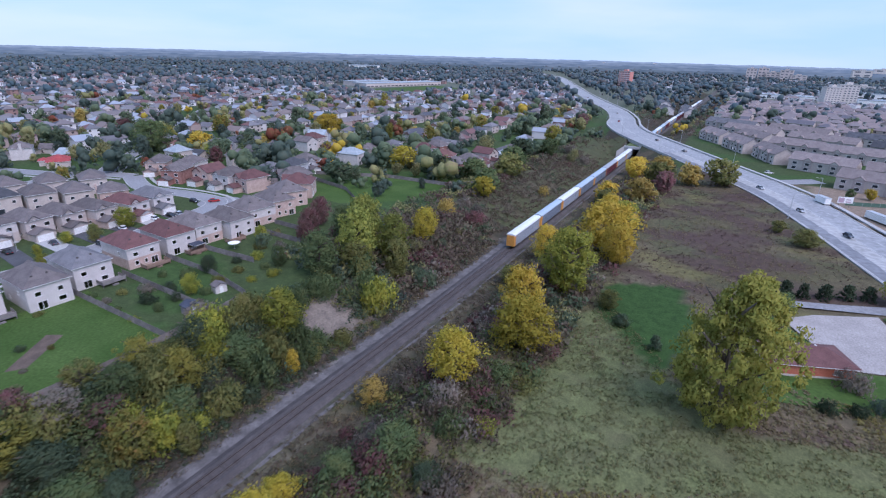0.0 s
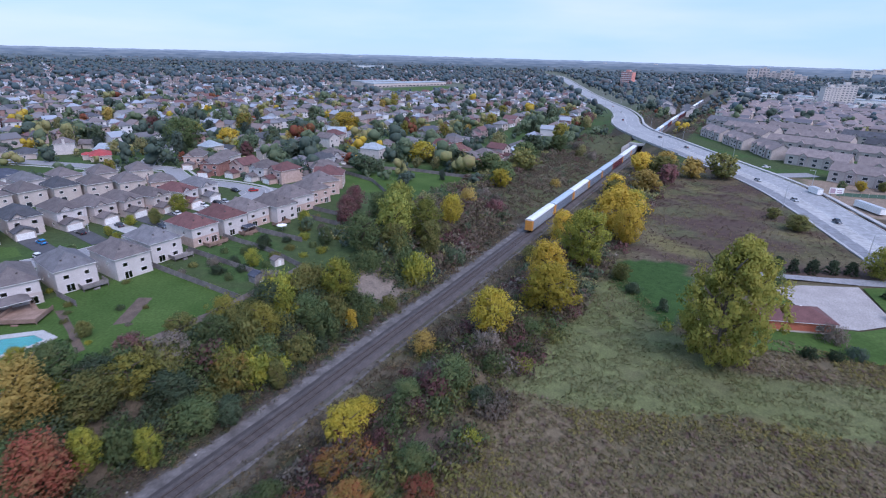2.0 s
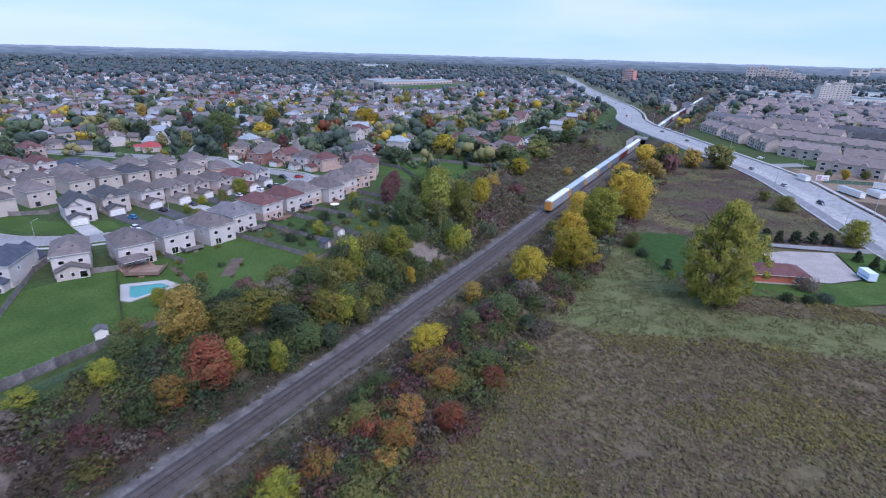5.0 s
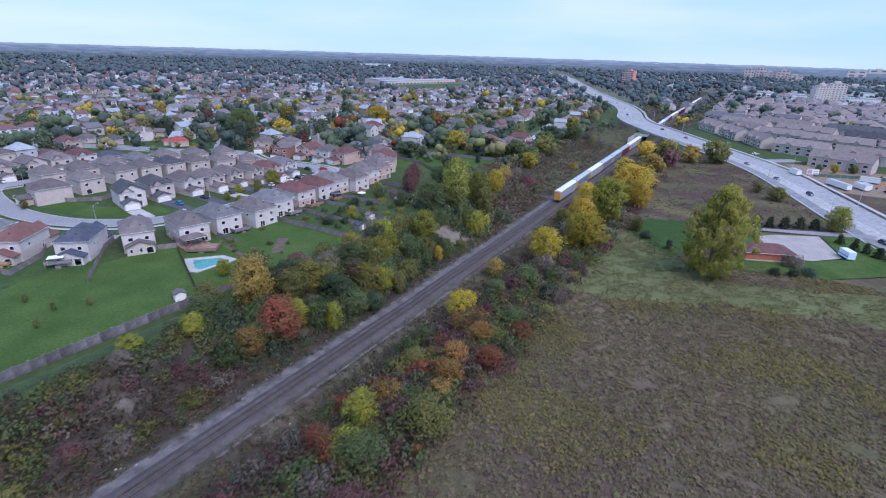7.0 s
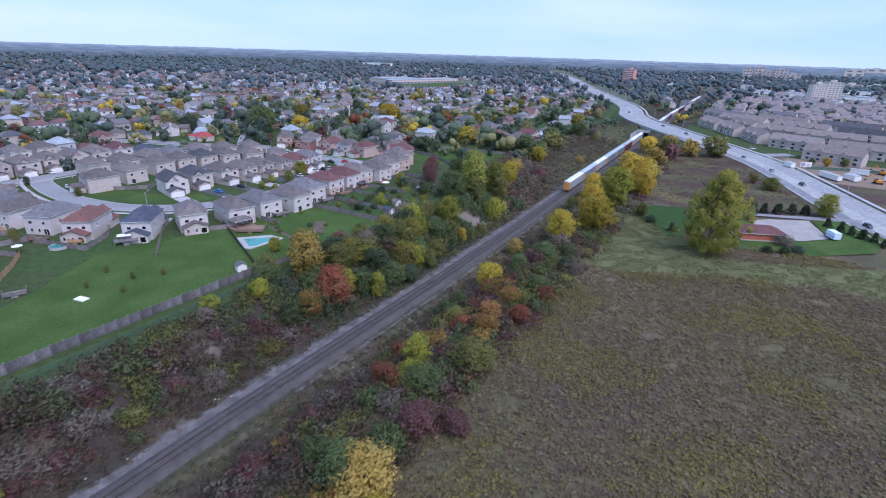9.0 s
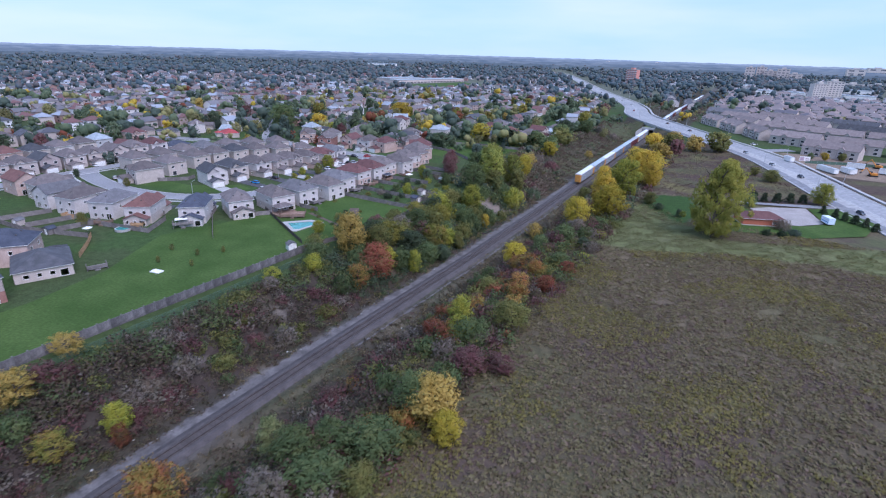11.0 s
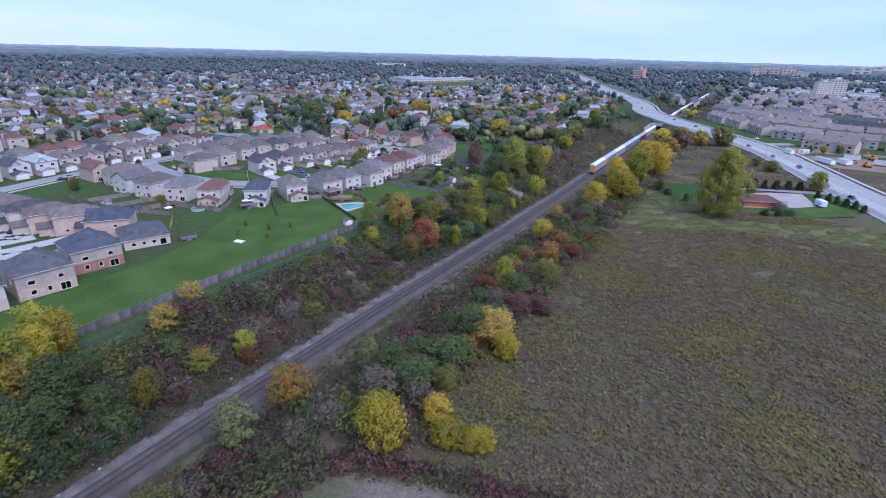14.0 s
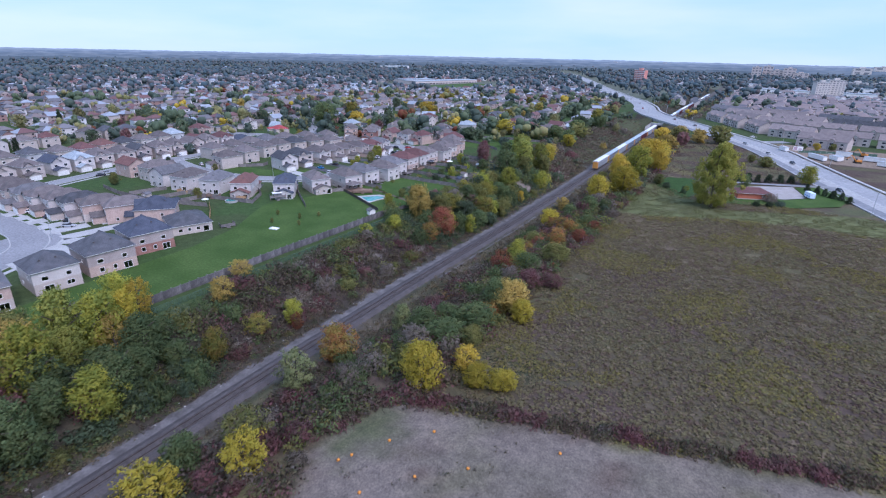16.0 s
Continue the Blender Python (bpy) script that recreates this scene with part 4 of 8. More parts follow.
def words(wall, roof):
    w = {"white": "white-sided", "cream": "cream-sided", "beige": "beige-sided", "rose": "pale rose brick", "brick": "red brick", "taupe": "taupe-sided", "grey_wall": "grey-sided", "orange_brick": "orange brick"}[wall]
    r = {"roof_taupe": "taupe", "roof_grey": "grey", "roof_dark": "charcoal", "roof_navy": "blue-black", "roof_red": "red-brown", "roof_rust": "rust-red", "roof_bright": "bright red", "roof_pale": "pale blue-grey"}[roof]
    return w, r


def home(kind, x, y, face, wall, roof, lower=None, near=True, note="", trim="trim", sub="two-storey"):
    """A house at (x, y) whose front looks along the compass angle face (0: +x, 90: +y)."""
    w, r = words(wall, roof)
    sub = "one-storey" if kind in ("bungalow", "cottage", "villa") else "two-storey"
    text = f"{w} {sub} house with a {r} shingle roof" + (f" {note}" if note else "")
    PLACES.append((x, y))
    return (NEAR if near else MID)[kind].build("house", pose(x, y, 0.0, 0, 0, face - 90), {"wall": wall, "lower": lower or wall, "roof": roof, "trim": trim}, text, "house", "near houses" if near else "houses of the suburb")


def driveway(x0, y0, x1, y1, w=5.2, mat="concrete"):
    a, b = Vector((x0, y0)), Vector((x1, y1))
    n = (b - a).normalized().orthogonal() * w / 2
    s = Shape()
    s.face([(*(a - n), 0.118), (*(a + n), 0.118), (*(b + n), 0.118), (*(b - n), 0.118)][::-1])
    for p, q in ((a - n, b - n), (b + n, a + n)):
        s.face([(*p, 0.118), (*q, 0.118), (*q, -0.1), (*p, -0.1)])
    tagged(part("driveway", s, MAT[mat]), "pale concrete driveway" if mat == "concrete" else "black asphalt driveway", "driveway", kind="structure")


# row with back gardens on the cutting; fronts look towards the street on the far side
for kind, x, y, face, wall, roof, lower in (
    ("sun", -89.5, 12, 155, "white", "roof_taupe", "cream"), ("hip_b", -83, 25, 166, "white", "roof_taupe", "beige"), ("hip", -83, 37, 175, "white", "roof_grey", "white"), ("hip", -79.6, 49.3, 179, "white", "roof_taupe", "white"),
    ("hip", -83.5, 61, 180, "white", "roof_grey", "white"), ("hip_b", -86.5, 76, 180, "white", "roof_red", "rose"), ("hip", -87, 88, 180, "white", "roof_red", "white"), ("hip", -88, 98.3, 180, "white", "roof_taupe", "rose"),
    ("hip", -84.5, 108.5, 180, "white", "roof_taupe", "white"), ("wide", -88.5, 121, 176, "white", "roof_taupe", "rose"), ("hip_b", -91, 134, 170, "rose", "roof_taupe", "rose"), ("wide", -97, 146, 160, "rose", "roof_taupe", "rose"), ("wide", -103, 158, 215, "rose", "roof_red", "rose"), ("hip", -116, 168, 240, "rose", "roof_taupe", "rose"),
    ("sun", -95, -1.5, 133, "white", "roof_navy", "white"), ("sun", -109.5, -12, 128, "white", "roof_rust", "cream"), ("hip_b", -123.5, -16, 116, "white", "roof_grey", "white"), ("hip_b", -138, -20, 104, "white", "roof_taupe", "white"), ("gable", -152, -22, 96, "white", "roof_grey", "white"), ("hip", -168, -18, 88, "cream", "roof_taupe", "cream"), ("gable", -184, -22, 180, "rose", "roof_rust", "rose"),
):
    home(kind, x, y, face, wall, roof, lower)
    c, s_ = math.cos(radians(face)), math.sin(radians(face))
    gx_ = 1.8
    driveway(x + 11 * c + gx_ * s_, y + 11 * s_ - gx_ * c, x + 16 * c + gx_ * s_, y + 16 * s_ - gx_ * c, 5.0, rng.choice(["concrete", "concrete", "blacktop"]))

# row that faces it across the street
for kind, x, y, face, wall, roof, lower in (
    ("gable", -137.5, 35.5, -14, "white", "roof_dark", "white"), ("hip", -140, 48, -6, "cream", "roof_dark", "cream"), ("hip", -138, 60, 2, "white", "roof_taupe", "beige"), ("slim", -135.5, 69.5, 6, "beige", "roof_taupe", "beige"),
    ("slim", -134.5, 78.7, 10, "beige", "roof_taupe", "beige"), ("slim", -132, 88, 12, "cream", "roof_taupe", "rose"), ("slim", -130, 98.5, 10, "white", "roof_red", "rose"), ("slim", -132, 109.5, 4, "white", "roof_grey", "white"),
):
    home(kind, x, y, face, wall, roof, lower)

def house_row(rows):
    for x, y, face, wall, roof, kind in rows:
        home(kind, x, y, face, wall, roof, None, near=False)


# backs to that row
house_row([
    (-164, 19, 265, "cream", "roof_taupe", "hip"), (-170, 35, 180, "cream", "roof_taupe", "hip"), (-175, 52, 180, "cream", "roof_taupe", "hip"), (-175, 63.5, 180, "cream", "roof_taupe", "hip"), (-173, 75, 178, "cream", "roof_dark", "hip"),
    (-168, 85.5, 172, "beige", "roof_taupe", "hip"), (-161, 95.5, 168, "cream", "roof_taupe", "hip"), (-150, 104, 160, "rose", "roof_taupe", "tall"),
])
# round the end of the street
house_row([
    (-166, 142, -62, "brick", "roof_taupe", "hip"), (-175, 155, -70, "white", "roof_taupe", "hip"), (-152, 149, -80, "rose", "roof_red", "gable"), (-138, 150, -85, "white", "roof_taupe", "hip"), (-126, 152, -95, "rose", "roof_red", "hip"),
    (-189, 147, -50, "rose", "roof_taupe", "hip"),
])
# fronts on the next street
house_row([
    (-219, -42, 5, "white", "roof_navy", "gable"), (-219, -31, 4, "white", "roof_pale", "hip"), (-221, -20, 3, "beige", "roof_taupe", "hip"), (-220, -9, 3, "beige", "roof_taupe", "hip"), (-222, 2, 2, "taupe", "roof_dark", "gable"),
    (-221, 13, 2, "beige", "roof_taupe", "hip"), (-222, 24, 2, "cream", "roof_taupe", "hip"), (-222, 35.5, 2, "beige", "roof_taupe", "gable"), (-224, 47, 2, "cream", "roof_taupe", "hip"), (-225, 59, 2, "white", "roof_red", "hip"),
    (-227, 74, 2, "rose", "roof_navy", "villa"), (-217, -55, 8, "beige", "roof_taupe", "hip"), (-214, -67, 8, "cream", "roof_taupe", "gable"), (-192, 30, 180, "cream", "roof_taupe", "hip"),
])
# fronts on the next street
house_row([
    (-192, 44, 180, "beige", "roof_taupe", "hip"), (-194, 58, 180, "cream", "roof_taupe", "hip"), (-194, 71, 180, "white", "roof_grey", "hip"), (-191, 84, 180, "cream", "roof_taupe", "hip"), (-185, 97, 170, "beige", "roof_taupe", "hip"),
    (-178, 110, 160, "cream", "roof_taupe", "hip"),
])
# backs to those
house_row([
    (-250, -40, 182, "grey_wall", "roof_dark", "hip"), (-246, -28, 182, "cream", "roof_taupe", "hip"), (-246, -16, 182, "rose", "roof_red", "hip"), (-251, -3, 182, "rose", "roof_rust", "hip"), (-250, 9, 182, "cream", "roof_dark", "hip"),
    (-253, 22, 182, "white", "roof_taupe", "hip"), (-256, 35, 182, "cream", "roof_taupe", "hip"), (-252, 58, 100, "rose", "roof_red", "cottage"), (-262, 47, 182, "grey_wall", "roof_pale", "hip"), (-248, -53, 182, "cream", "roof_taupe", "hip"),
])
# beyond the cross street
house_row([
    (-277, 122, 245, "white", "roof_taupe", "tall"), (-279, 103, 245, "beige", "roof_dark", "villa"), (-296, 95, 245, "cream", "roof_taupe", "villa"), (-316, 86, 245, "rose", "roof_taupe", "villa"), (-334, 78, 245, "cream", "roof_grey", "villa"),
    (-262, 140, 300, "white", "roof_pale", "cottage"), (-288, 138, 300, "cream", "roof_taupe", "cottage"), (-86, 252, 200, "orange_brick", "roof_rust", "hip"), (-102, 247, 200, "white", "roof_navy", "cottage"), (-130, 224, 190, "white", "roof_pale", "hip"),
    (-147, 258, 200, "cream", "roof_taupe", "villa"), (-121, 256, 200, "rose", "roof_taupe", "villa"), (-195, 263, 210, "white", "roof_pale", "gable"),
])
for x0, y0, x1, y1, mt in ((-126.5, 31, -113.5, 29, "concrete"), (-129, 45, -109, 44, "blacktop"), (-127, 58.5, -107, 57, "blacktop"), (-125, 69, -107, 69, "concrete"), (-124, 79, -110, 79, "blacktop"), (-121, 89, -112, 90, "blacktop"), (-119, 99, -114, 99, "concrete"), (-121, 108, -116, 108, "blacktop")):
    driveway(x0, y0, x1, y1, 5.4, mt)

# newer row beyond the lawn, backs to the cutting
for kind, x, y, face, wall, roof, lower in (
    ("hip_b", -70, -119, 170, "rose", "roof_grey", "beige"), ("plain", -71.5, -104, 175, "white", "roof_dark", "beige"), ("big", -73, -89.5, 175, "taupe", "roof_dark", "rose"), ("big", -79, -74, 172, "taupe", "roof_navy", "brick"),
    ("bungalow", -86, -55, 160, "cream", "roof_dark", "cream"), ("wide", -101, -57, 232, "rose", "roof_navy", "rose"), ("slim", -113.5, -62, 250, "rose", "roof_taupe", "rose"), ("slim", -123, -66, 258, "rose", "roof_taupe", "cream"), ("slim", -132.5, -68.5, 264, "white", "roof_dark", "cream"),
    ("slim", -142, -70, 266, "white", "roof_taupe", "rose"), ("slim", -151.5, -72, 268, "white", "roof_taupe", "rose"), ("slim", -161, -73, 270, "cream", "roof_grey", "cream"), ("slim", -171, -74, 272, "cream", "roof_taupe", "rose"), ("slim", -181, -75, 272, "white", "roof_taupe", "cream"),
):
    home(kind, x, y, face, wall, roof, lower)
for x0, y0, x1, y1 in ((-81, -117, -91, -118), (-83, -103, -97, -103), (-86, -88, -103, -92), (-92, -72, -106, -88), (-107, -67, -109, -86), (-117, -74, -119, -87), (-125.5, -78, -127, -86), (-135.5, -80, -136, -86), (-144, -82, -144.5, -86), (-153, -84, -153, -87)):
    driveway(x0, y0, x1, y1, 5.6, "concrete")

# rows along the streets farther out
WALLS, ROOFS = ["white", "cream", "beige", "rose", "white", "brick", "cream", "grey_wall"], ["roof_taupe", "roof_grey", "roof_taupe", "roof_dark", "roof_taupe", "roof_red", "roof_pale", "roof_grey"]
FAR = []


def suburb_ok(x, y):
    if x > rail_x(y) - 58 or (y > 380 and x > np.interp(y, ROAD_LINE[:, 1], ROAD_LINE[:, 0]) - 32):
        return False
    if -118 < x < -44 and y < 236:
        return False
    if -640 < x < -400 and 660 < y < 960:
        return False
    return not (x > -270 and y < 168)


spots = []
for k in range(29):
    for sgn in (-1, 1):
        for y in np.arange(-260, 1900, 13.8):
            x = -204 + 63 * 2 - 63 * k + sgn * 17.5 + 26 * math.sin(y / 150 + k * 0.7)
            spots.append((x + rng.uniform(-2.5, 2.5), y + rng.uniform(-2.5, 2.5), 180 if sgn > 0 else 0))
spots = np.array(sorted(spots, key=lambda q: math.hypot(q[0] - 75, q[1] + 40)))
away = from_line(ROAD_LINE[::3], spots[:, 0], spots[:, 1])[0] > 34
for line in STREETS:
    away &= from_line(line, spots[:, 0], spots[:, 1])[0] > 11.5
taken = {}
for a, b in PLACES:
    taken.setdefault((int(a // 15), int(b // 15)), []).append((a, b))
for x, y, face in spots[away]:
    cx, cy = int(x // 15), int(y // 15)
    near = [q for i in (-1, 0, 1) for j in (-1, 0, 1) for q in taken.get((cx + i, cy + j), ())]
    if not suburb_ok(x, y) or rng.random() < 0.07 or any((x - a) ** 2 + (y - b) ** 2 < 140 for a, b in near):
        continue
    r = math.hypot(x - 75, y + 40)
    face = face + rng.uniform(-12, 12) + (90 if rng.random() < 0.2 else 0)
    if len(PLACES) < 138:
        kind = rng.choice(["hip", "hip", "gable", "cottage", "villa", "tall"]) if r > 330 else rng.choice(["hip", "hip", "tall", "hip"])
        home(kind, x, y, face, rng.choice(WALLS), rng.choice(ROOFS), None, near=False)
    elif rng.random() < (0.97 if r < 700 else 0.8 if r < 950 else 0.55 if r < 1300 else 0.2 if r < 1900 else 0):
        FAR.append((x, y, face))
        PLACES.append((x, y))
    else:
        continue
    taken.setdefault((cx, cy), []).append((x, y))

# the house with the bright red roof
home("villa", -244, 125, 245, "cream", "roof_bright", None, near=False)


def far_houses(name, spots, label, roof_tones, wall_tones):
    """Distant houses, joined: walls, roof plates and window bands."""
    s = Shape()
    heights = land(np.array([q[0] for q in spots]), np.array([q[1] for q in spots]))
    for (x, y, face), z0 in zip(spots, heights):
        m = pose(x, y, z0, 0, 0, face - 90)
        w, d, h = rng.uniform(9, 13), rng.uniform(8.5, 11), rng.choice([3.2, 5.4, 5.6])
        n0 = len(s.v)
        s.box(-w / 2, w / 2, -d / 2, d / 2, -0.4, h, 0)
        if rng.random() < 0.55:
            hip_roof(w, d, h + 0.1, 0.5, s=s, edge=1)
        else:
            gable_roof(w, d, h + 0.1, 0.55, along="x" if w > d else "y", s=s)
            s.loft([[(-w / 2 * q, -d / 2, h) if w <= d else (-w / 2, -d / 2 * q, h) for q in (1, -1)] + [(0, -d / 2, h + w / 4) if w <= d else (-w / 2, 0, h + d / 4)],
                    [(-w / 2 * q, d / 2, h) if w <= d else (w / 2, -d / 2 * q, h) for q in (1, -1)] + [(0, d / 2, h + w / 4) if w <= d else (w / 2, 0, h + d / 4)]])
        for z in ((1.0, 3.6) if h > 4 else (1.0,)):
            for a in (-w / 4, w / 4):
                s.box(a - 0.7, a + 0.7, -d / 2 - 0.05, d / 2 + 0.05, z, z + 1.2, 2)
        for i in range(n0, len(s.v)):
            s.v[i] = tuple(m @ Vector(s.v[i]))
    me = s.mesh(name)
    kk = np.array(s.k)
    # roof faces lie above the eaves: told by their slope
    nz = np.zeros(len(me.polygons) * 3, np.float32)
    me.polygons.foreach_get("normal", nz)
    slope = nz.reshape(-1, 3)[:, 2]
    kk[(kk == 0) & (np.abs(slope) > 0.3)] = 1
    me.materials.clear()
    for mt in (island_material(name + "_wall", wall_tones, rand=0), island_material(name + "_roof", roof_tones, rand=0), MAT["far_glass"]):
        me.materials.append(mt)
    me.polygons.foreach_set("material_index", kk.astype(np.int32))
    tagged(new(name, me), label, "houses", kind="stuff")


far_houses("distant_houses", FAR, "distant suburban houses with grey and brown roofs among trees",
           [(0.17, 0.15, 0.155), (0.18, 0.175, 0.19), (0.085, 0.088, 0.105), (0.19, 0.155, 0.15), (0.16, 0.09, 0.09), (0.28, 0.31, 0.36), (0.14, 0.137, 0.15)],
           [(0.62, 0.59, 0.60), (0.48, 0.42, 0.40), (0.40, 0.31, 0.29), (0.68, 0.67, 0.69), (0.32, 0.20, 0.18)])


# ---------------------------------------------------------------- railway
RAIL_Z = -5.0
track_y = np.concatenate([np.arange(-420, 400, 10.0), np.arange(400, 1300, 30.0)])
TRACK = np.stack([rail_x(track_y), track_y], -1)


def railway():
    track = tagged(new("railway_track"), "single railway track on grey ballast with dark sleepers", "railway track", kind="structure")
    n = len(TRACK)
    bed = Shape()
    ribbon(TRACK, (-1.9, 1.9), np.full(n, RAIL_Z - 0.2), shape=bed)
    for a, b in ((-3.6, -1.9), (1.9, 3.0)):
        for i in range(n - 1):
            q = []
            for j in (i, i + 1):
                lo = (TRACK[j, 0] + (a if a < -2 else b), TRACK[j, 1], RAIL_Z - 0.85)
                hi = (TRACK[j, 0] + (b if a < -2 else a), TRACK[j, 1], RAIL_Z - 0.2)
                q.append((lo, hi) if a < -2 else (hi, lo))
            bed.face([q[0][0], q[0][1], q[1][1], q[1][0]])
    part("ballast_bed", bed, MAT["ballast"], track)
    part("crib_ballast", ribbon(TRACK, (-1.22, 1.22), np.full(n, RAIL_Z - 0.175)), MAT["fouled"], track, "oil-stained brown ballast between the sleepers")
    fine_y = np.arange(-400, 395, 1.3)
    fine = np.stack([rail_x(fine_y), fine_y], -1)
    w1 = waves(fine_y * 0.7, fine_y * 0.3, 4.0) + 0.7 * waves(fine_y, fine_y * 0.6, 1.3)
    part("shoulder", ribbon(fine, (-5.7 + 0.55 * w1, np.full(len(fine), -3.3)), np.full(len(fine), -5.715)), MAT["rubble"], track, "pale rubble beside the track")
    fine, w1 = fine[fine_y > -30], w1[fine_y > -30]
    part("shoulder", ribbon(fine, (3.95 + 0.25 * w1, 4.6 - 0.3 * w1[::-1]), np.full(len(fine), -5.715)), MAT["rubble"], track, "pale rubble beside the track")
    for sgn in (-1, 1):
        c = sgn * 0.7525
        rail = Shape()
        ribbon(TRACK, (c - 0.036, c + 0.036), np.full(n, RAIL_Z), drop=0.05, shape=rail)
        ribbon(TRACK, (c - 0.012, c + 0.012), np.full(n, RAIL_Z - 0.05), drop=0.09, shape=rail)
        ribbon(TRACK, (c - 0.07, c + 0.07), np.full(n, RAIL_Z - 0.14), drop=0.03, shape=rail)
        part("rail", rail, MAT["steel"], track, "rust-brown steel rail")
    return track


railway_track = railway()

# sleepers stacked beside the track
for px, py, turn_ in ((-7.6, 61, 20), (-7.9, 63.5, 24)):
    top = base("sleeper_stack", pose(px, py, land_at(px, py), 0, 0, turn_), "dark old railway sleepers stacked beside the track", "sleeper stack")
    for k in range(7):
        part("sleeper", Shape().box(-1.3, 1.3, -0.12, 0.12, 0, 0.18), MAT["tie"], top, m=pose(0.1 * (k % 3), (k % 4) * 0.3 - 0.45, 0.02 + 0.19 * (k // 4), 0, 0, 3 * (k % 3)))


# ---------------------------------------------------------------- train
def car_paint(name, colour):
    return plain(name, colour, 0.55, rand=0.0)


CAR = {k: car_paint(k + "_railcar_paint", c) for k, c in {
    "white": (0.66, 0.68, 0.72), "silver": (0.30, 0.33, 0.38), "blue_grey": (0.36, 0.44, 0.54), "slate": (0.17, 0.20, 0.25), "blue": (0.20, 0.36, 0.48), "maroon": (0.13, 0.035, 0.045), "yellow": (0.58, 0.27, 0.06), "grey": (0.33, 0.35, 0.38), "under": (0.035, 0.033, 0.033)}.items()}
CAR_MESH = {}


def railcar(y, body, top, end, label):
    """A closed car carrier 27.4 m long: ribbed and perforated sides, arched roof, end doors, two bogies."""
    L, W, zt = 13.7, 1.6, 5.75
    if not CAR_MESH:
        s = Shape()
        s.box(-W, W, -L + 1.5, L - 1.5, 1.05, 5.0)
        CAR_MESH["body"] = s.mesh("body")
        s = Shape()
        n = 26
        for sgn in (-1, 1):
            for i in range(n + 1):
                yy = -L + 1.6 + (2 * L - 3.2) * i / n
                x0, x1 = sorted((sgn * W, sgn * (W + 0.06)))
                s.box(x0, x1, yy - 0.07, yy + 0.07, 1.1, 4.95)
            for z in (1.08, 2.3, 3.6, 4.88):
                x0, x1 = sorted((sgn * W, sgn * (W + 0.045)))
                s.box(x0, x1, -L + 1.5, L - 1.5, z, z + 0.14)
        CAR_MESH["rib"] = s.mesh("rib")
        rings = []
        for yy in (-L + 0.05, -L + 0.35, L - 0.35, L - 0.05):
            k = 0.92 if abs(yy) > L - 0.1 else 1
            rings.append([(1.66 * k * math.cos(a), yy, 5.0 + (zt - 5.0) * k * math.sin(a) ** 0.8) for a in np.linspace(0, math.pi, 11)] + [(-1.66 * k, yy, 4.92), (1.66 * k, yy, 4.92)])
        CAR_MESH["roof"] = Shape().loft(rings).mesh("roof")
        s = Shape()
        s.loft([[(x * c, -L + t, z) for x, z in ((-1.58, 1.0), (1.58, 1.0), (1.58, 5.0), (-1.58, 5.0))] for t, c in ((0.0, 0.86), (0.35, 1.0), (1.5, 1.0))])
        for x in (-0.75, 0, 0.75):
            s.box(x - 0.04, x + 0.04, -L - 0.05, -L + 0.04, 1.1, 4.9)
        s.box(-1.2, 1.2, -L - 0.04, -L + 0.04, 2.9, 3.0)
        CAR_MESH["end"] = s.mesh("end_door")
        s = Shape().box(-0.35, 0.35, -L - 0.2, L + 0.2, 0.72, 1.05)
        s.box(-1.5, 1.5, -L + 5, L - 5, 0.8, 1.05)
        CAR_MESH["sill"] = s.mesh("centre_sill")
        s = Shape()
        for sgn in (-1, 1):
            s.box(sgn * 1.0 - 0.09, sgn * 1.0 + 0.09, -1.5, 1.5, 0.35, 0.68)
        s.box(-1.0, 1.0, -0.25, 0.25, 0.4, 0.72)
        CAR_MESH["bogie"] = s.mesh("bogie")
        s = Shape()
        ring = [(math.cos(a) * 0.42, math.sin(a) * 0.42) for a in np.linspace(0, 2 * math.pi, 16, endpoint=False)]
        for x0, x1 in ((-0.83, -0.68), (0.68, 0.83)):
            s.loft([[(x0, p, q) for p, q in ring], [(x1, p, q) for p, q in ring]])
        s.tube((-0.8, 0, 0), (0.8, 0, 0), 0.08, sides=8)
        CAR_MESH["wheelset"] = s.mesh("wheelset")
        CAR_MESH["coupler"] = Shape().box(-0.12, 0.12, -L - 0.55, -L - 0.2, 0.75, 1.0).mesh("coupler")
    a, b = float(rail_x(y - 8)), float(rail_x(y + 8))
    ob = base("railcar", pose(float(rail_x(y)), y, RAIL_Z, 0, 0, math.degrees(math.atan2(a - b, 16))), label, "railcar", "railcars of the train")
    put_mesh("body", CAR_MESH["body"], [CAR[body]], ob)
    put_mesh("side_ribs", CAR_MESH["rib"], [CAR[body]], ob)
    put_mesh("roof", CAR_MESH["roof"], [CAR[top]], ob)
    for r in (0, 180):
        put_mesh("end_door", CAR_MESH["end"], [CAR[end]], ob, pose(0, 0, 0, 0, 0, r), "orange-yellow end door" if end == "yellow" else "")
        if y < 420:
            put_mesh("coupler", CAR_MESH["coupler"], [CAR["under"]], ob, pose(0, 0, 0, 0, 0, r))
    put_mesh("centre_sill", CAR_MESH["sill"], [CAR["under"]], ob)
    for yy in (-10.2, 10.2):
        bogie = put_mesh("bogie", CAR_MESH["bogie"], [CAR["under"]], ob, pose(0, yy, 0))
        for k in (-0.9, 0.9):
            if y < 520:
                put_mesh("wheelset", CAR_MESH["wheelset"], [MAT["steel"]], bogie, pose(0, k, 0.42))
    return ob


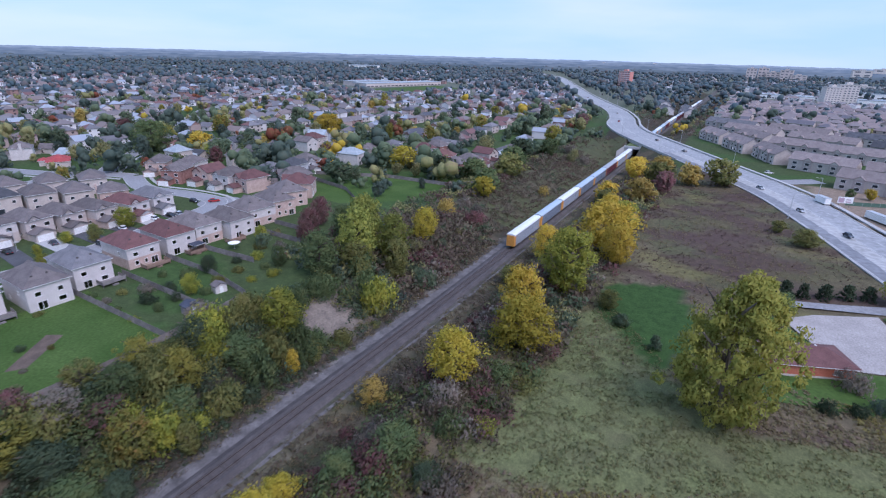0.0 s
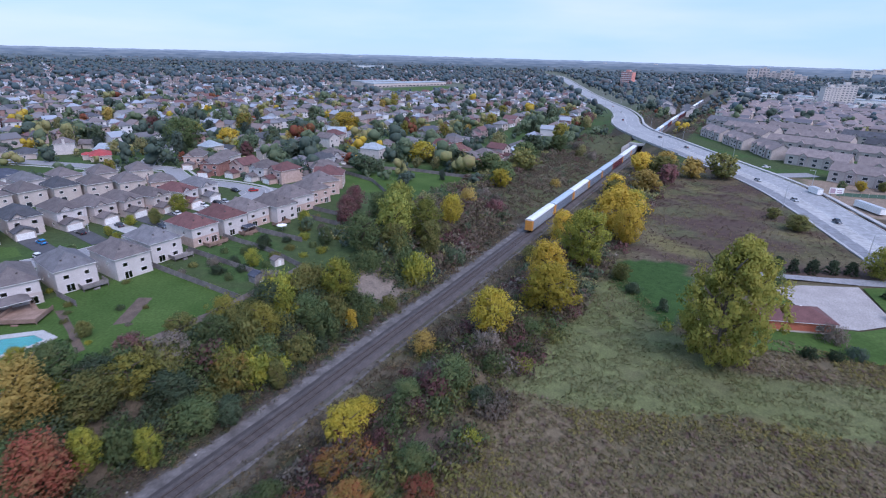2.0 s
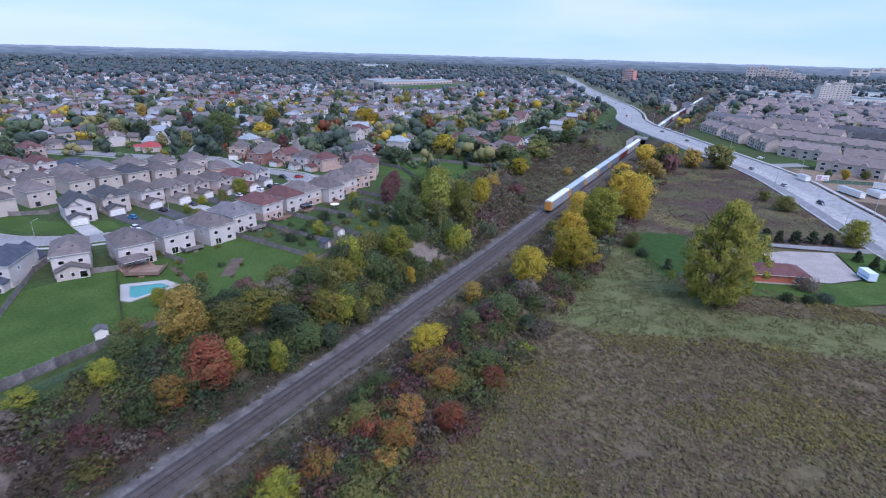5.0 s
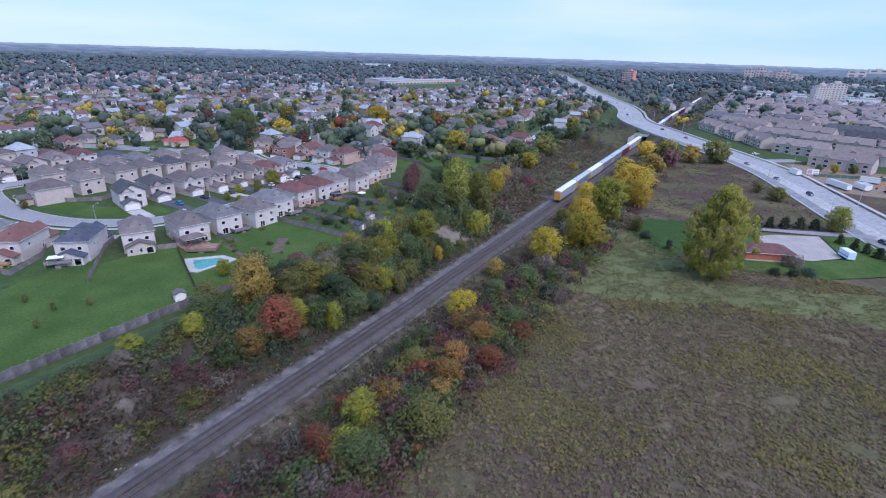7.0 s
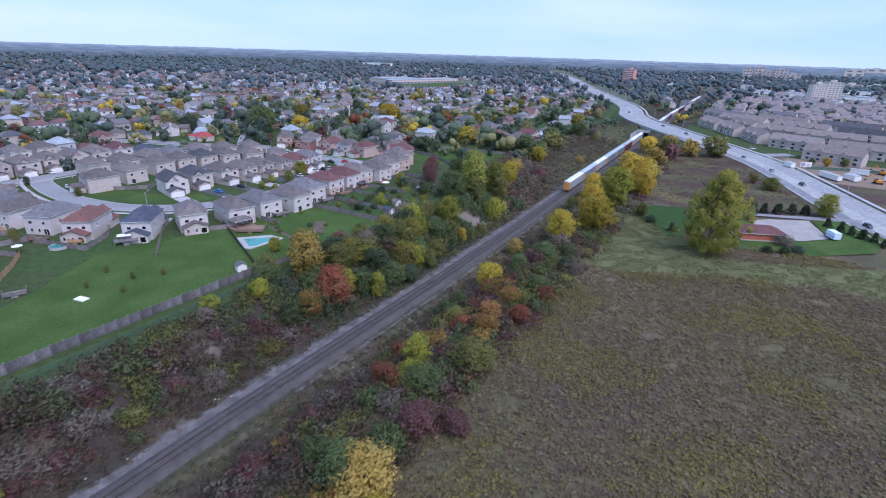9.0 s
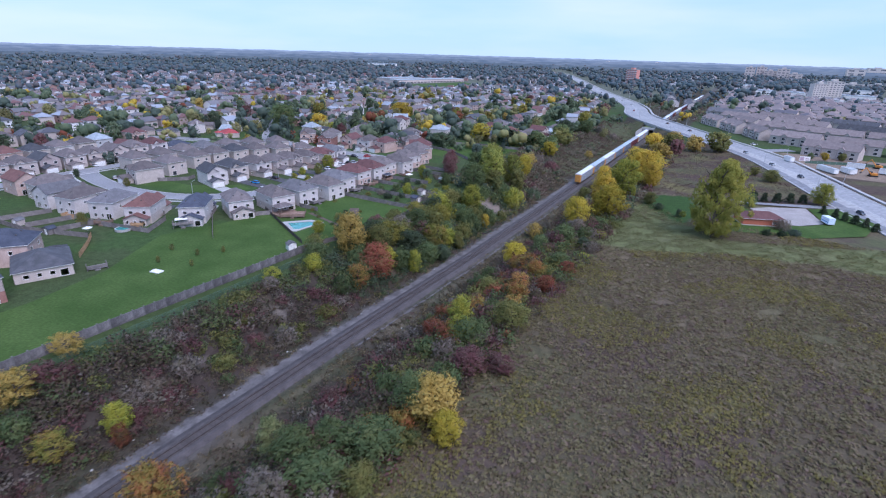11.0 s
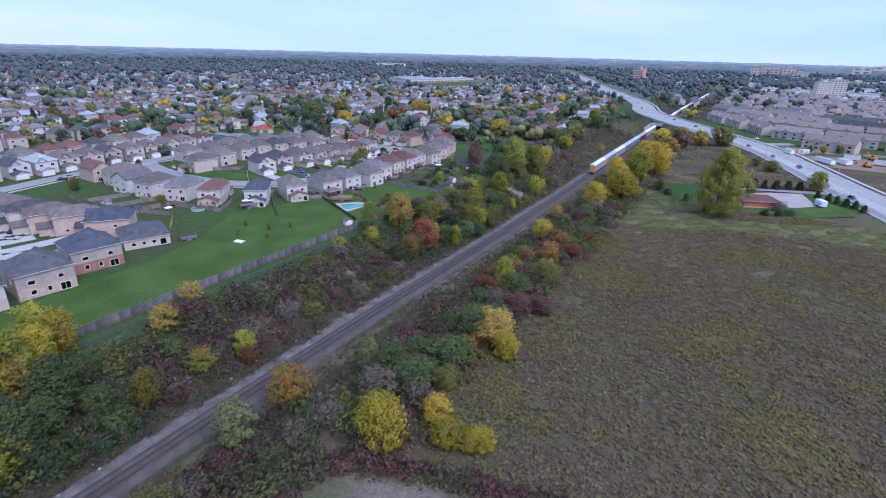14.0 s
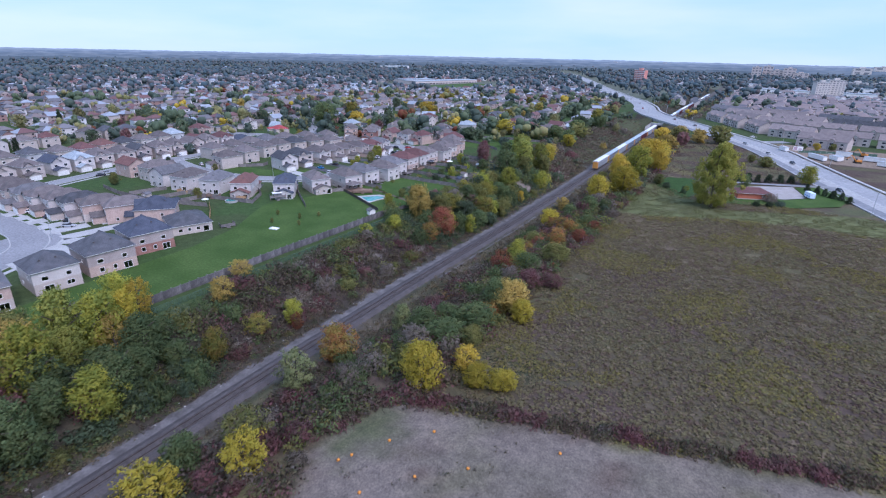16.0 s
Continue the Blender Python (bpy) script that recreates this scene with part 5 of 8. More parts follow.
TRAIN_END = 163.0
ORDER = ["white", "blue_grey", "white", "blue_grey", "blue_grey", "maroon", "white", "white"]
for i in range(28):
    top_ = ORDER[i % 8] if i < 8 else rng.choice(["white", "blue_grey", "white", "grey", "maroon"])
    side_ = {"white": "silver", "blue_grey": "slate", "maroon": "maroon", "grey": "grey"}[top_]
    text = {"white": "grey car-carrier railcar with a white roof and yellow ends", "blue_grey": "slate-grey car-carrier railcar with a blue-grey roof and yellow ends", "maroon": "dark maroon railcar with a dull roof", "grey": "grey railcar with ribbed sides"}[top_]
    railcar(TRAIN_END + 13.9 + 28.3 * i, side_, "grey" if top_ == "maroon" else top_, "maroon" if top_ == "maroon" else "yellow", text)


# ---------------------------------------------------------------- road bridge
def bridge():
    top = tagged(new("bridge"), "concrete road bridge with a dark box opening over the railway", "bridge", kind="structure")
    keep = [i for i in range(len(ROAD_LINE)) if 350 < ROAD_LINE[i, 1] < 492]
    line = ROAD_LINE[keep]
    w, z = line[:, 3], line[:, 2]
    part("deck", ribbon(line, (-w - 1.2, w + 1.2), z - 0.02, drop=1.5), MAT["old_concrete"], top)
    under = ribbon(line, (-w - 1.2, w + 1.2), z - 1.5)
    under.f = [f[::-1] for f in under.f]
    part("soffit", under, MAT["old_concrete"], top)
    for sgn in (-1, 1):
        a = np.minimum(sgn * (w + 0.7), sgn * (w + 1.2))
        part("parapet", ribbon(line, (a, a + 0.5), z + 0.95, drop=1.0), MAT["concrete"], top)
    for sgn in (-1, 1):
        s = Shape()
        ys = np.arange(360, 476, 4.0)
        for y0, y1 in zip(ys[:-1], ys[1:]):
            m0, m1 = float(rail_x(y0)), float(rail_x(y1))
            off, more = from_line(ROAD_LINE, np.array([(m0 + m1) / 2 + sgn * 6.9]), np.array([(y0 + y1) / 2]))
            edge = off[0] - more[0, 1] - 1.2
            h = more[0, 0] - 1.4 - max(0, edge) * 0.62
            if h < -4.6:
                continue
            x0, x1 = sorted((m0 + sgn * 6.4, m0 + sgn * 7.3))
            s.box(x0, x1, y0, y1 + 0.01, -6.4, h)
        part("abutment_wall", s, MAT["old_concrete"], top)
    # box portal that reaches out over the track
    c = -8.6
    part("portal_lintel", Shape().box(c - 7.4, c + 7.4, 381.5, 383.0, 0.6, 2.4), MAT["concrete"], top)
    part("portal_roof", Shape().box(c - 7.2, c + 7.2, 383.0, 404.0, 1.5, 2.2), MAT["lawn2"], top, "rough grass over the box portal")
    for sgn in (-1, 1):
        x0, x1 = sorted((c + sgn * 5.8, c + sgn * 7.2))
        part("portal_jamb", Shape().box(x0, x1, 381.6, 398.0, -6.4, 1.5), MAT["concrete"], top)
        a, b = (c + sgn * 7.3, 381.6), (c + sgn * 11.0, 376.5)
        part("wing_wall", Shape().loft([[(px, py, -6.4), (px + 0.5, py + 0.5, -6.4), (px + 0.5, py + 0.5, zt), (px, py, zt)] for (px, py), zt in ((a, 2.0), (b, -1.0))]), MAT["concrete"], top)


bridge()


# ---------------------------------------------------------------- leaves and trees
def leaf_sprays(c, out, size, long=1.5, gen=rng):
    """Corners of one pointed spray of leaves round each centre, facing roughly the way that its spray of twigs faces; each is wound to face out."""
    n = len(c)
    nrm = out + gen.normal(size=(n, 3)) * 0.75 + (0, 0, 0.3)
    nrm /= np.linalg.norm(nrm, axis=1)[:, None] + 1e-9
    a = np.cross(nrm, gen.normal(size=(n, 3)))
    a /= np.linalg.norm(a, axis=1)[:, None] + 1e-9
    b = np.cross(nrm, a)
    s = (size * gen.uniform(0.55, 1.4, n))[:, None]
    return np.stack([c - a * s * long / 2, c + a * s * long / 2 - b * s * 0.5, c + a * s * long * 0.3 + b * s * 0.6], 1)


def soft_normals(p, out, mid, gen, up=0.45):
    """Directions in which the leaves at p catch the light: out of their lump and out of the crown round mid."""
    c = p - mid
    c = c / (np.linalg.norm(c, axis=1)[:, None] + 1e-9)
    n = 0.6 * out + 0.7 * c + (0, 0, up) + gen.normal(size=p.shape) * 0.14
    return n / (np.linalg.norm(n, axis=1)[:, None] + 1e-9)


def leaf_mesh(name, tri, nrm, mats):
    """Loose leaves as one mesh, lit by the given directions."""
    g = np.cross(tri[:, 1] - tri[:, 0], tri[:, 2] - tri[:, 0])
    back = (g * nrm).sum(1) < 0
    tri = tri.copy()
    tri[back, 1], tri[back, 2] = tri[back, 2], tri[back, 1].copy()
    v = tri.reshape(-1, 3)
    me = soup(name, v, np.arange(len(v)).reshape(-1, 3), mats, smooth=True)
    me.normals_split_custom_set(np.repeat(nrm, 3, 0).astype(np.float32))
    return me


def cloud_points(gen, r, h, low, lumps, per, lump_r, form="round"):
    """Places for leaves: lumps spread through a crown from height low to h, with gaps between them; and the way out of each lump."""
    pts, outs = [], []
    for i in range(lumps):
        t = (i + gen.uniform(0, 1)) / lumps
        z = low + (h - low) * t
        if form == "cone":
            rr = r * (1 - t) ** 0.85 + 0.12
        elif form == "oval":
            rr = r * max(0.15, math.sin(math.pi * (0.16 + 0.8 * t ** 0.85)) ** 0.75) * (1.0 - 0.22 * t)
        elif form == "spread":
            rr = r * (0.55 + 0.6 * math.sin(math.pi * min(1, 0.15 + 0.8 * t)))
        else:
            rr = r * max(0.2, math.sin(math.pi * (0.14 + 0.78 * t)) ** 0.7)
        ang = i * 2.399 + gen.uniform(-0.6, 0.6)
        q = rr * math.sqrt(gen.uniform(0.2, 1.0)) * gen.uniform(0.62, 1.32)
        k = lump_r * gen.uniform(0.6, 1.35)
        p = gen.normal(size=(per, 3))
        p /= np.linalg.norm(p, axis=1)[:, None]
        outs.append(p.copy())
        p *= k * gen.uniform(0.5, 1.1, per)[:, None]
        p[:, 2] *= 0.8
        pts.append(p + (q * math.cos(ang) + gen.normal() * 0.1 * r, q * math.sin(ang) + gen.normal() * 0.1 * r, z))
    return np.concatenate(pts), np.concatenate(outs)


def crown(name, seed, r, h, low, lumps, per, lump_r, leaf, form="round"):
    gen = np.random.default_rng(seed)
    p, o = cloud_points(gen, r, h, low, lumps, per, lump_r, form)
    o, p = o[p[:, 2] > 0.05], p[p[:, 2] > 0.05]
    return leaf_mesh(name, leaf_sprays(p, o, leaf, gen=gen), soft_normals(p, o, (0, 0, h * 0.42), gen), [None])


def trunk(name, seed, r, h, limbs=6):
    gen = np.random.default_rng(seed)
    s = Shape()
    k = 0.022 * h + 0.04
    rings, x, y = [], 0.0, 0.0
    for i, t in enumerate(np.linspace(0, 0.9, 6)):
        w = k * (1 - t) ** 0.8 * (1.5 if i == 0 else 1)
        rings.append([(x + w * math.cos(a), y + w * math.sin(a), -0.3 + (h + 0.3) * t) for a in np.linspace(0, 2 * math.pi, 7, endpoint=False)])
        x, y = x + gen.normal() * 0.025 * h, y + gen.normal() * 0.025 * h
    s.loft(rings)
    for i in range(limbs):
        t = 0.25 + 0.55 * i / limbs
        ang = i * 2.4 + gen.uniform(-0.5, 0.5)
        a = Vector((gen.normal() * 0.01, gen.normal() * 0.01, h * t))
        mid = a + Vector((math.cos(ang) * r * 0.4, math.sin(ang) * r * 0.4, h * 0.1))
        end = mid + Vector((math.cos(ang + 0.3) * r * 0.45, math.sin(ang + 0.3) * r * 0.45, h * 0.12))
        s.tube(a, mid, k * 0.45, k * 0.28, 5)
        s.tube(mid, end, k * 0.28, k * 0.08, 5)
    return s.mesh(name)


# crowns one metre in radius and two in height, scaled to each tree
CROWNS = {
    "round": [crown("crown", 10 + i, 0.80, 1.84, 0.24, 150, 42, 0.24, 0.056) for i in range(6)],
    "giant": [crown("crown", 20, 0.95, 1.94, 0.14, 250, 96, 0.135, 0.034, "oval")],
    "fine": [crown("crown", 30 + i, 0.86, 1.88, 0.2, 180, 64, 0.18, 0.044) for i in range(2)],
    "tall": [crown("crown", 40 + i, 0.74, 1.92, 0.12, 140, 42, 0.22, 0.058) for i in range(3)],
    "sparse": [crown("crown", 50 + i, 0.88, 1.88, 0.2, 104, 40, 0.21, 0.056) for i in range(4)],
    "cone": [crown("crown", 60 + i, 0.85, 1.96, 0.08, 70, 36, 0.20, 0.095, "cone") for i in range(2)],
    "bush": [crown("foliage", 70 + i, 0.84, 0.85, 0.12, 64, 28, 0.29, 0.078, "spread") for i in range(6)],
    "lite": [crown("crown", 90 + i, 0.82, 1.86, 0.3, 46, 28, 0.30, 0.14) for i in range(5)],
    "lite_tall": [crown("crown", 96 + i, 0.74, 1.94, 0.2, 46, 28, 0.30, 0.14) for i in range(2)],
}
TRUNKS = [trunk("trunk", 80 + i, 0.8, 1.0) for i in range(4)]
HUE = {"mustard": "mustard yellow", "sumac": "green and orange", "feather": "pale green", "garden": "olive green", "far_green": "green", "far_dark": "dark green", "far_olive": "olive green", "pale_lime": "pale yellow-green", "yellow": "yellow", "gold": "golden", "lime": "yellow-green", "olive": "olive green", "green": "green", "dark": "dark green", "orange": "orange and red", "red": "red", "wine": "burgundy", "tan": "tan and gold", "grey": "grey, nearly bare", "spruce": "dark green"}


def tree(x, y, r, h, hue, form="round", where="beside the railway cutting", name="tree", z=None):
    z = land_at(x, y) if z is None else z
    kind = {"cone": "conifer"}.get(form, "tree")
    top = base(kind, pose(x, y, z, 0, 0, rng.uniform(0, 360)), f"{HUE[hue]} {'conifer' if kind == 'conifer' else 'leafy tree'} {where}", "tree", "trees " + where)
    put_mesh("trunk", TRUNKS[rng.integers(4)], [BARK], top, Matrix.Diagonal((r, r, h, 1)))
    if form in ("round", "tall", "sparse") and math.hypot(x - 75, y + 60) > 285:
        form = "lite_tall" if form == "tall" else "lite"
    c = CROWNS[form]
    k = rng.uniform(0.86, 1.16)
    lean = Matrix(((1, 0, rng.normal() * 0.10, 0), (0, 1, rng.normal() * 0.10, 0), (0, 0, 1, 0), (0, 0, 0, 1)))
    put_mesh("crown", c[rng.integers(len(c))], [LEAF[hue]], top, Matrix.Diagonal((r * k, r / k, h / 2, 1)) @ lean)
    return top


def shrub(x, y, r, h, hue, where="on the slope of the railway cutting"):
    c = CROWNS["bush"]
    # farther shrubs take the leaf tones lightened for haze
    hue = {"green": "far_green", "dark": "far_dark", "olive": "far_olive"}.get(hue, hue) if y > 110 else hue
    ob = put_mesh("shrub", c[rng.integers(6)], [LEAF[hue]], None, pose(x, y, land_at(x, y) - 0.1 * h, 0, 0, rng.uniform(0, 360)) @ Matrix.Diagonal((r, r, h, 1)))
    return tagged(ob, f"{HUE[hue]} shrub {where}", "shrub", "shrubs of the cutting")


def grove(rows):
    """Trees told apart along the cutting: x, y, crown radius, height, colour, form."""
    for x, y, r, h, hue, form in rows:
        tree(x, y, r, h * (1.18 if form != "giant" else 1), hue, form, "in the meadow" if x > 60 else "beside the railway cutting")


# golden row by the track
grove([
    (23, 79, 5.9, 9.5, "yellow", "round"), (30, 95, 6.6, 11, "yellow", "round"), (25, 106, 5.8, 12.5, "gold", "round"), (28, 131, 8.7, 15, "lime", "fine"), (30, 168, 9, 14, "gold", "round"), (35, 158, 5.8, 11, "gold", "round"),
    (12, 160, 5.5, 10, "gold", "round"), (9, 137, 3.4, 5, "olive", "round"), (68.3, 93.6, 9.4, 28, "pale_lime", "giant"), (106, 171, 5.3, 8.5, "lime", "round"), (41, 126, 2.8, 4.6, "olive", "round"), (46, 119, 2.3, 2.6, "dark", "round"),
    (55, 112, 1.7, 2.8, "dark", "cone"), (79, 147, 3.2, 5.5, "green", "sparse"), (10, 69, 3.2, 5, "tan", "sparse"),
])
# meadow edge among red shrubs
grove([
    (17, 35, 3.9, 6.6, "yellow", "round"), (25.5, -14, 3.5, 6, "lime", "round"), (31.5, -22, 4.5, 5.6, "green", "round"), (22.6, -22, 3, 4.2, "red", "sparse"), (36, -9.5, 4.7, 5.6, "olive", "round"), (37.6, -15, 1.5, 2, "red", "round"),
    (28.9, 11.6, 3.4, 4, "orange", "sparse"), (29.2, 22, 3.4, 4, "orange", "round"), (36, 14, 3.2, 4, "red", "round"), (22, 26.7, 3.2, 4, "orange", "sparse"), (31, 5, 3.4, 4, "orange", "round"), (26.5, 54, 4.1, 5.4, "green", "round"),
    (21, 48, 3.4, 4.6, "green", "round"), (34, 52, 2.5, 3.6, "dark", "round"), (17, 18, 3, 4.4, "green", "round"), (22, 7, 2.9, 4, "olive", "round"), (15.7, 41, 3.1, 4.8, "yellow", "round"), (37, 28, 3.2, 3.6, "red", "sparse"),
])
grove([
    (33, 33, 3.2, 4, "green", "round"), (42, -28, 3.2, 3.4, "wine", "sparse"), (29, -22, 3.2, 5.6, "lime", "round"),
])
# trees before the bridge
grove([
    (27, 197, 5.3, 9, "lime", "round"), (20, 205, 5.3, 9, "gold", "round"), (14, 225, 4.8, 8, "olive", "sparse"), (24, 240, 6.4, 9, "tan", "sparse"), (25, 278, 7.4, 10, "olive", "round"), (38, 290, 6.9, 9, "tan", "sparse"),
    (30, 262, 6.4, 9, "wine", "sparse"), (52, 296, 8.5, 12, "olive", "round"), (8, 250, 5.3, 8, "gold", "round"), (12, 290, 6.4, 9, "gold", "round"), (6, 320, 6.4, 9, "gold", "sparse"), (22, 310, 6.4, 8, "tan", "sparse"),
    (78, 226, 2.8, 4, "olive", "round"), (86, 212, 4.9, 5.6, "olive", "round"),
])
# slope above the open cutting
grove([
    (-30, 112, 6.9, 15, "garden", "tall"), (-36, 122, 7.4, 15.5, "garden", "tall"), (-24, 122, 5.8, 13, "garden", "tall"), (-19, 116, 4.8, 10, "olive", "tall"), (-45, 124, 5.3, 11, "green", "round"), (-27, 143, 4.9, 10, "yellow", "round"),
    (-56, 116, 3.2, 7, "wine", "round"), (-62, 124, 4.2, 8, "wine", "round"), (-66, 133, 4.2, 9, "wine", "round"), (-34, 100, 6.4, 11, "green", "round"), (-27, 108, 5.3, 8, "olive", "round"),
])
# thicket by the newest houses
grove([
    (-10, -122, 4.7, 9.5, "lime", "round"), (-18, -127, 4.7, 8, "green", "round"), (-28, -107, 3.6, 9.5, "yellow", "tall"), (-22, -112, 3.8, 8, "tan", "sparse"), (-30, -126, 4.7, 10, "tan", "sparse"), (-36, -114, 4.9, 7, "grey", "sparse"),
    (-38, -124, 5.3, 9, "olive", "sparse"), (-22, -135, 5.3, 9, "wine", "sparse"), (-14, -112, 4.2, 6.5, "green", "round"), (-9, -141, 4.8, 8, "green", "round"), (-30, -142, 6.4, 10, "olive", "sparse"), (-13, -128, 4.2, 8, "green", "round"),
    (-8, -134, 4.2, 7, "green", "round"), (-16, -118, 3.8, 7, "green", "round"), (-24, -120, 4.2, 8, "garden", "round"), (-13, -105, 3.2, 5, "green", "round"), (-20, -104, 3.2, 5, "green", "round"), (-15, -147, 5.3, 9, "garden", "round"),
])
grove([
    (-27, -150, 5.3, 10, "green", "round"), (-40, -133, 5.3, 9, "olive", "sparse"), (-33, -101, 3.8, 9, "gold", "sparse"), (-37, -104, 4.2, 10, "lime", "tall"), (-25, -113, 4.9, 12, "lime", "tall"), (-17, -109, 4.7, 9.5, "green", "round"),
    (-31, -118, 5.3, 12, "garden", "tall"), (-12, -117, 4.5, 8.5, "green", "round"), (-20, -129, 5.3, 12, "lime", "tall"), (-34, -131, 5.3, 12.5, "tan", "sparse"), (-26, -138, 5.7, 12, "garden", "tall"), (-11, -136, 4.7, 9, "green", "round"),
    (-17, -142, 5.3, 11, "lime", "tall"), (-36, -143, 5.7, 12, "lime", "tall"), (-12, -152, 5.3, 10, "green", "round"), (-22, -158, 5.7, 12, "garden", "round"), (-10, -98, 3.4, 7, "sumac", "round"), (-9, -76, 2.7, 6, "lime", "tall"),
])
grove([
    (-6.5, -77, 1.8, 4, "red", "sparse"), (-11, -85, 3.2, 4.8, "sumac", "sparse"), (-25, -84, 4, 5.4, "tan", "sparse"), (-34, -72, 3, 4.6, "tan", "sparse"),
])
# meadow edge by the bare lot
grove([
    (12.4, -82.5, 4.3, 8.4, "orange", "round"), (22, -114, 4.2, 8, "olive", "sparse"), (27, -118, 3.8, 6.5, "yellow", "sparse"), (38, -85.5, 4.6, 8.4, "yellow", "round"), (42.5, -76, 3, 5, "gold", "sparse"), (46.5, -79.5, 3.2, 4.4, "yellow", "round"),
    (51.5, -77.5, 3, 3.8, "yellow", "round"), (33, -69, 4.9, 5, "green", "round"), (35, -59, 4.9, 5.4, "green", "round"), (25, -66, 4, 5, "green", "round"), (29, -62, 3.8, 4.4, "green", "round"), (38, -66, 3.2, 3.6, "olive", "round"),
    (37, -31, 4.2, 4.4, "wine", "round"), (29, -75, 3.6, 5, "grey", "sparse"), (38, -46.5, 5.6, 7, "tan", "round"), (43.4, -50.5, 3.2, 5, "yellow", "round"), (17, -128, 4.9, 7, "yellow", "sparse"), (13, -120, 3.2, 6, "green", "round"),
])
grove([
    (34, -47, 4.2, 7, "green", "round"), (13.3, -95, 4.5, 8.6, "feather", "sparse"), (17.9, -65.4, 2.8, 6.6, "feather", "tall"),
])
# bushy slope below the gardens
grove([
    (-20, 49, 4.2, 7.5, "mustard", "round"), (-30.5, 47, 3.8, 5.6, "mustard", "sparse"), (-12.6, 35, 4.1, 7.6, "sumac", "sparse"), (-22.6, 20, 5.3, 6.6, "mustard", "sparse"), (-14, 8, 3, 6.6, "lime", "tall"), (-8, 14.7, 2.5, 6.4, "lime", "tall"),
    (-7, 41, 2.2, 5.4, "olive", "tall"), (-29, 70, 3.8, 6, "olive", "round"), (-33, 12, 5.7, 8.6, "green", "fine"), (-20, 74, 5.1, 9.6, "lime", "round"), (-10, 67, 2, 5, "gold", "tall"), (-27, 6, 5.7, 11, "tan", "round"),
    (-13.5, 2, 5.2, 9.6, "red", "round"), (-13, -7, 3.6, 6.4, "orange", "sparse"), (-21, 13, 4.9, 8, "olive", "round"), (-16, 24, 4.7, 6, "dark", "round"), (-9.5, 24, 4.2, 5.6, "green", "round"), (-25, 30, 4.2, 5.4, "grey", "sparse"),
])
grove([
    (-19, 35, 3.8, 5, "wine", "sparse"), (-14, 44, 4, 5.6, "green", "round"), (-24, 40, 4, 5.6, "green", "round"), (-32, 26, 3.8, 5, "wine", "sparse"), (-33, 37, 3.6, 4.6, "olive", "sparse"), (-28, 57, 4.5, 6, "dark", "round"),
    (-18, 60, 4.2, 6, "green", "round"), (-33, 62, 3.8, 6, "grey", "sparse"), (-7, 29, 3, 4.4, "dark", "round"), (-27, 17, 4.5, 6.4, "dark", "round"), (-30, -6, 3.6, 5, "green", "round"), (-34, -2, 3.8, 5.6, "olive", "sparse"),
    (-25, -12, 3, 4.4, "lime", "round"), (-29, -24, 2.8, 3.8, "lime", "sparse"), (-25, -28, 2.5, 3.4, "grey", "sparse"),
])
for x, y in ((75, 160), (79.5, 161.5), (84, 163.5), (89, 166), (94, 168.5), (99, 171)):
    tree(x, y, rng.uniform(1.9, 2.6), rng.uniform(3.8, 5.0), "spruce", "cone", "beside the driveway")
for x, y in ((110, 151), (113, 148), (116, 145), (119, 142), (122, 139), (106, 155)):
    tree(x, y, rng.uniform(1.6, 2.3), rng.uniform(3.2, 4.4), "spruce", "cone", "at the edge of the lawn")
for x, y, r, h, hue in ((91, 118, 2.8, 4.6, "grey"), (86, 107, 1.7, 2.8, "spruce"), (91, 109, 1.7, 2.6, "spruce"), (95, 112, 2, 3, "dark")):
    shrub(x, y, r, h, hue, "at the edge of the lawn")


# shrubs of the slopes; colour follows patches along the line
def slope_hue(d, y, n):
    v = float(waves(np.array(d * 1.6 + 3.0), np.array(y), 15.0)) + 0.5 * n
    if d < 0 and y > 135:
        table = ["olive", "wine", "grey", "tan", "olive", "grey", "green"]
    elif d > 0:
        table = ["green", "olive", "wine", "green", "orange", "olive", "red", "green", "grey", "lime", "green"] if -70 < y < 40 else ["green", "olive", "wine", "grey", "green", "lime", "olive"]
    elif y < -95:
        table = ["green", "green", "dark", "olive", "green", "wine", "olive"]
    else:
        table = ["dark", "green", "olive", "green", "olive", "lime", "dark"] if y > -15 else ["wine", "grey", "olive", "wine", "grey", "green", "wine", "grey"]
    return table[int((v + 1.6) / 3.2 * len(table)) % len(table)]


count = 0
for tries in range(1600):
    y = rng.uniform(-155, 345) if tries % 4 == 0 else rng.uniform(-155, 115)
    side_ = rng.choice([-1, 1])
    d = side_ * (rng.uniform(9.5 if y > -95 else 7, 31) if side_ < 0 else rng.uniform(*((14, 37) if y > -75 else (9, 32))))
    if side_ < 0 and -96 < y < -12 and rng.random() < 0.3 and abs(d) < 20:
        continue
    if side_ > 0 and y > 90 and abs(d) > 24:
        continue
    if side_ < 0 and math.hypot(d + 17, y - 84) < 6:
        continue
    if side_ > 0 and y < -92 and abs(d) > 31:
        continue
    x = float(rail_x(y)) + d
    if y > 330 and from_line(ROAD_LINE, np.array([x]), np.array([y]))[0][0] < 30:
        continue
    r = rng.uniform(1.5, 3.3) * (1.25 if side_ < 0 and y > -15 else 1)
    shrub(x, y, r, r * (rng.uniform(1.5, 2.3) if side_ < 0 and (y > -15 or y < -95) else rng.uniform(1.0, 1.7)), slope_hue(d, y, rng.uniform(-1, 1)))
    count += 1
    if count >= 235:
        break


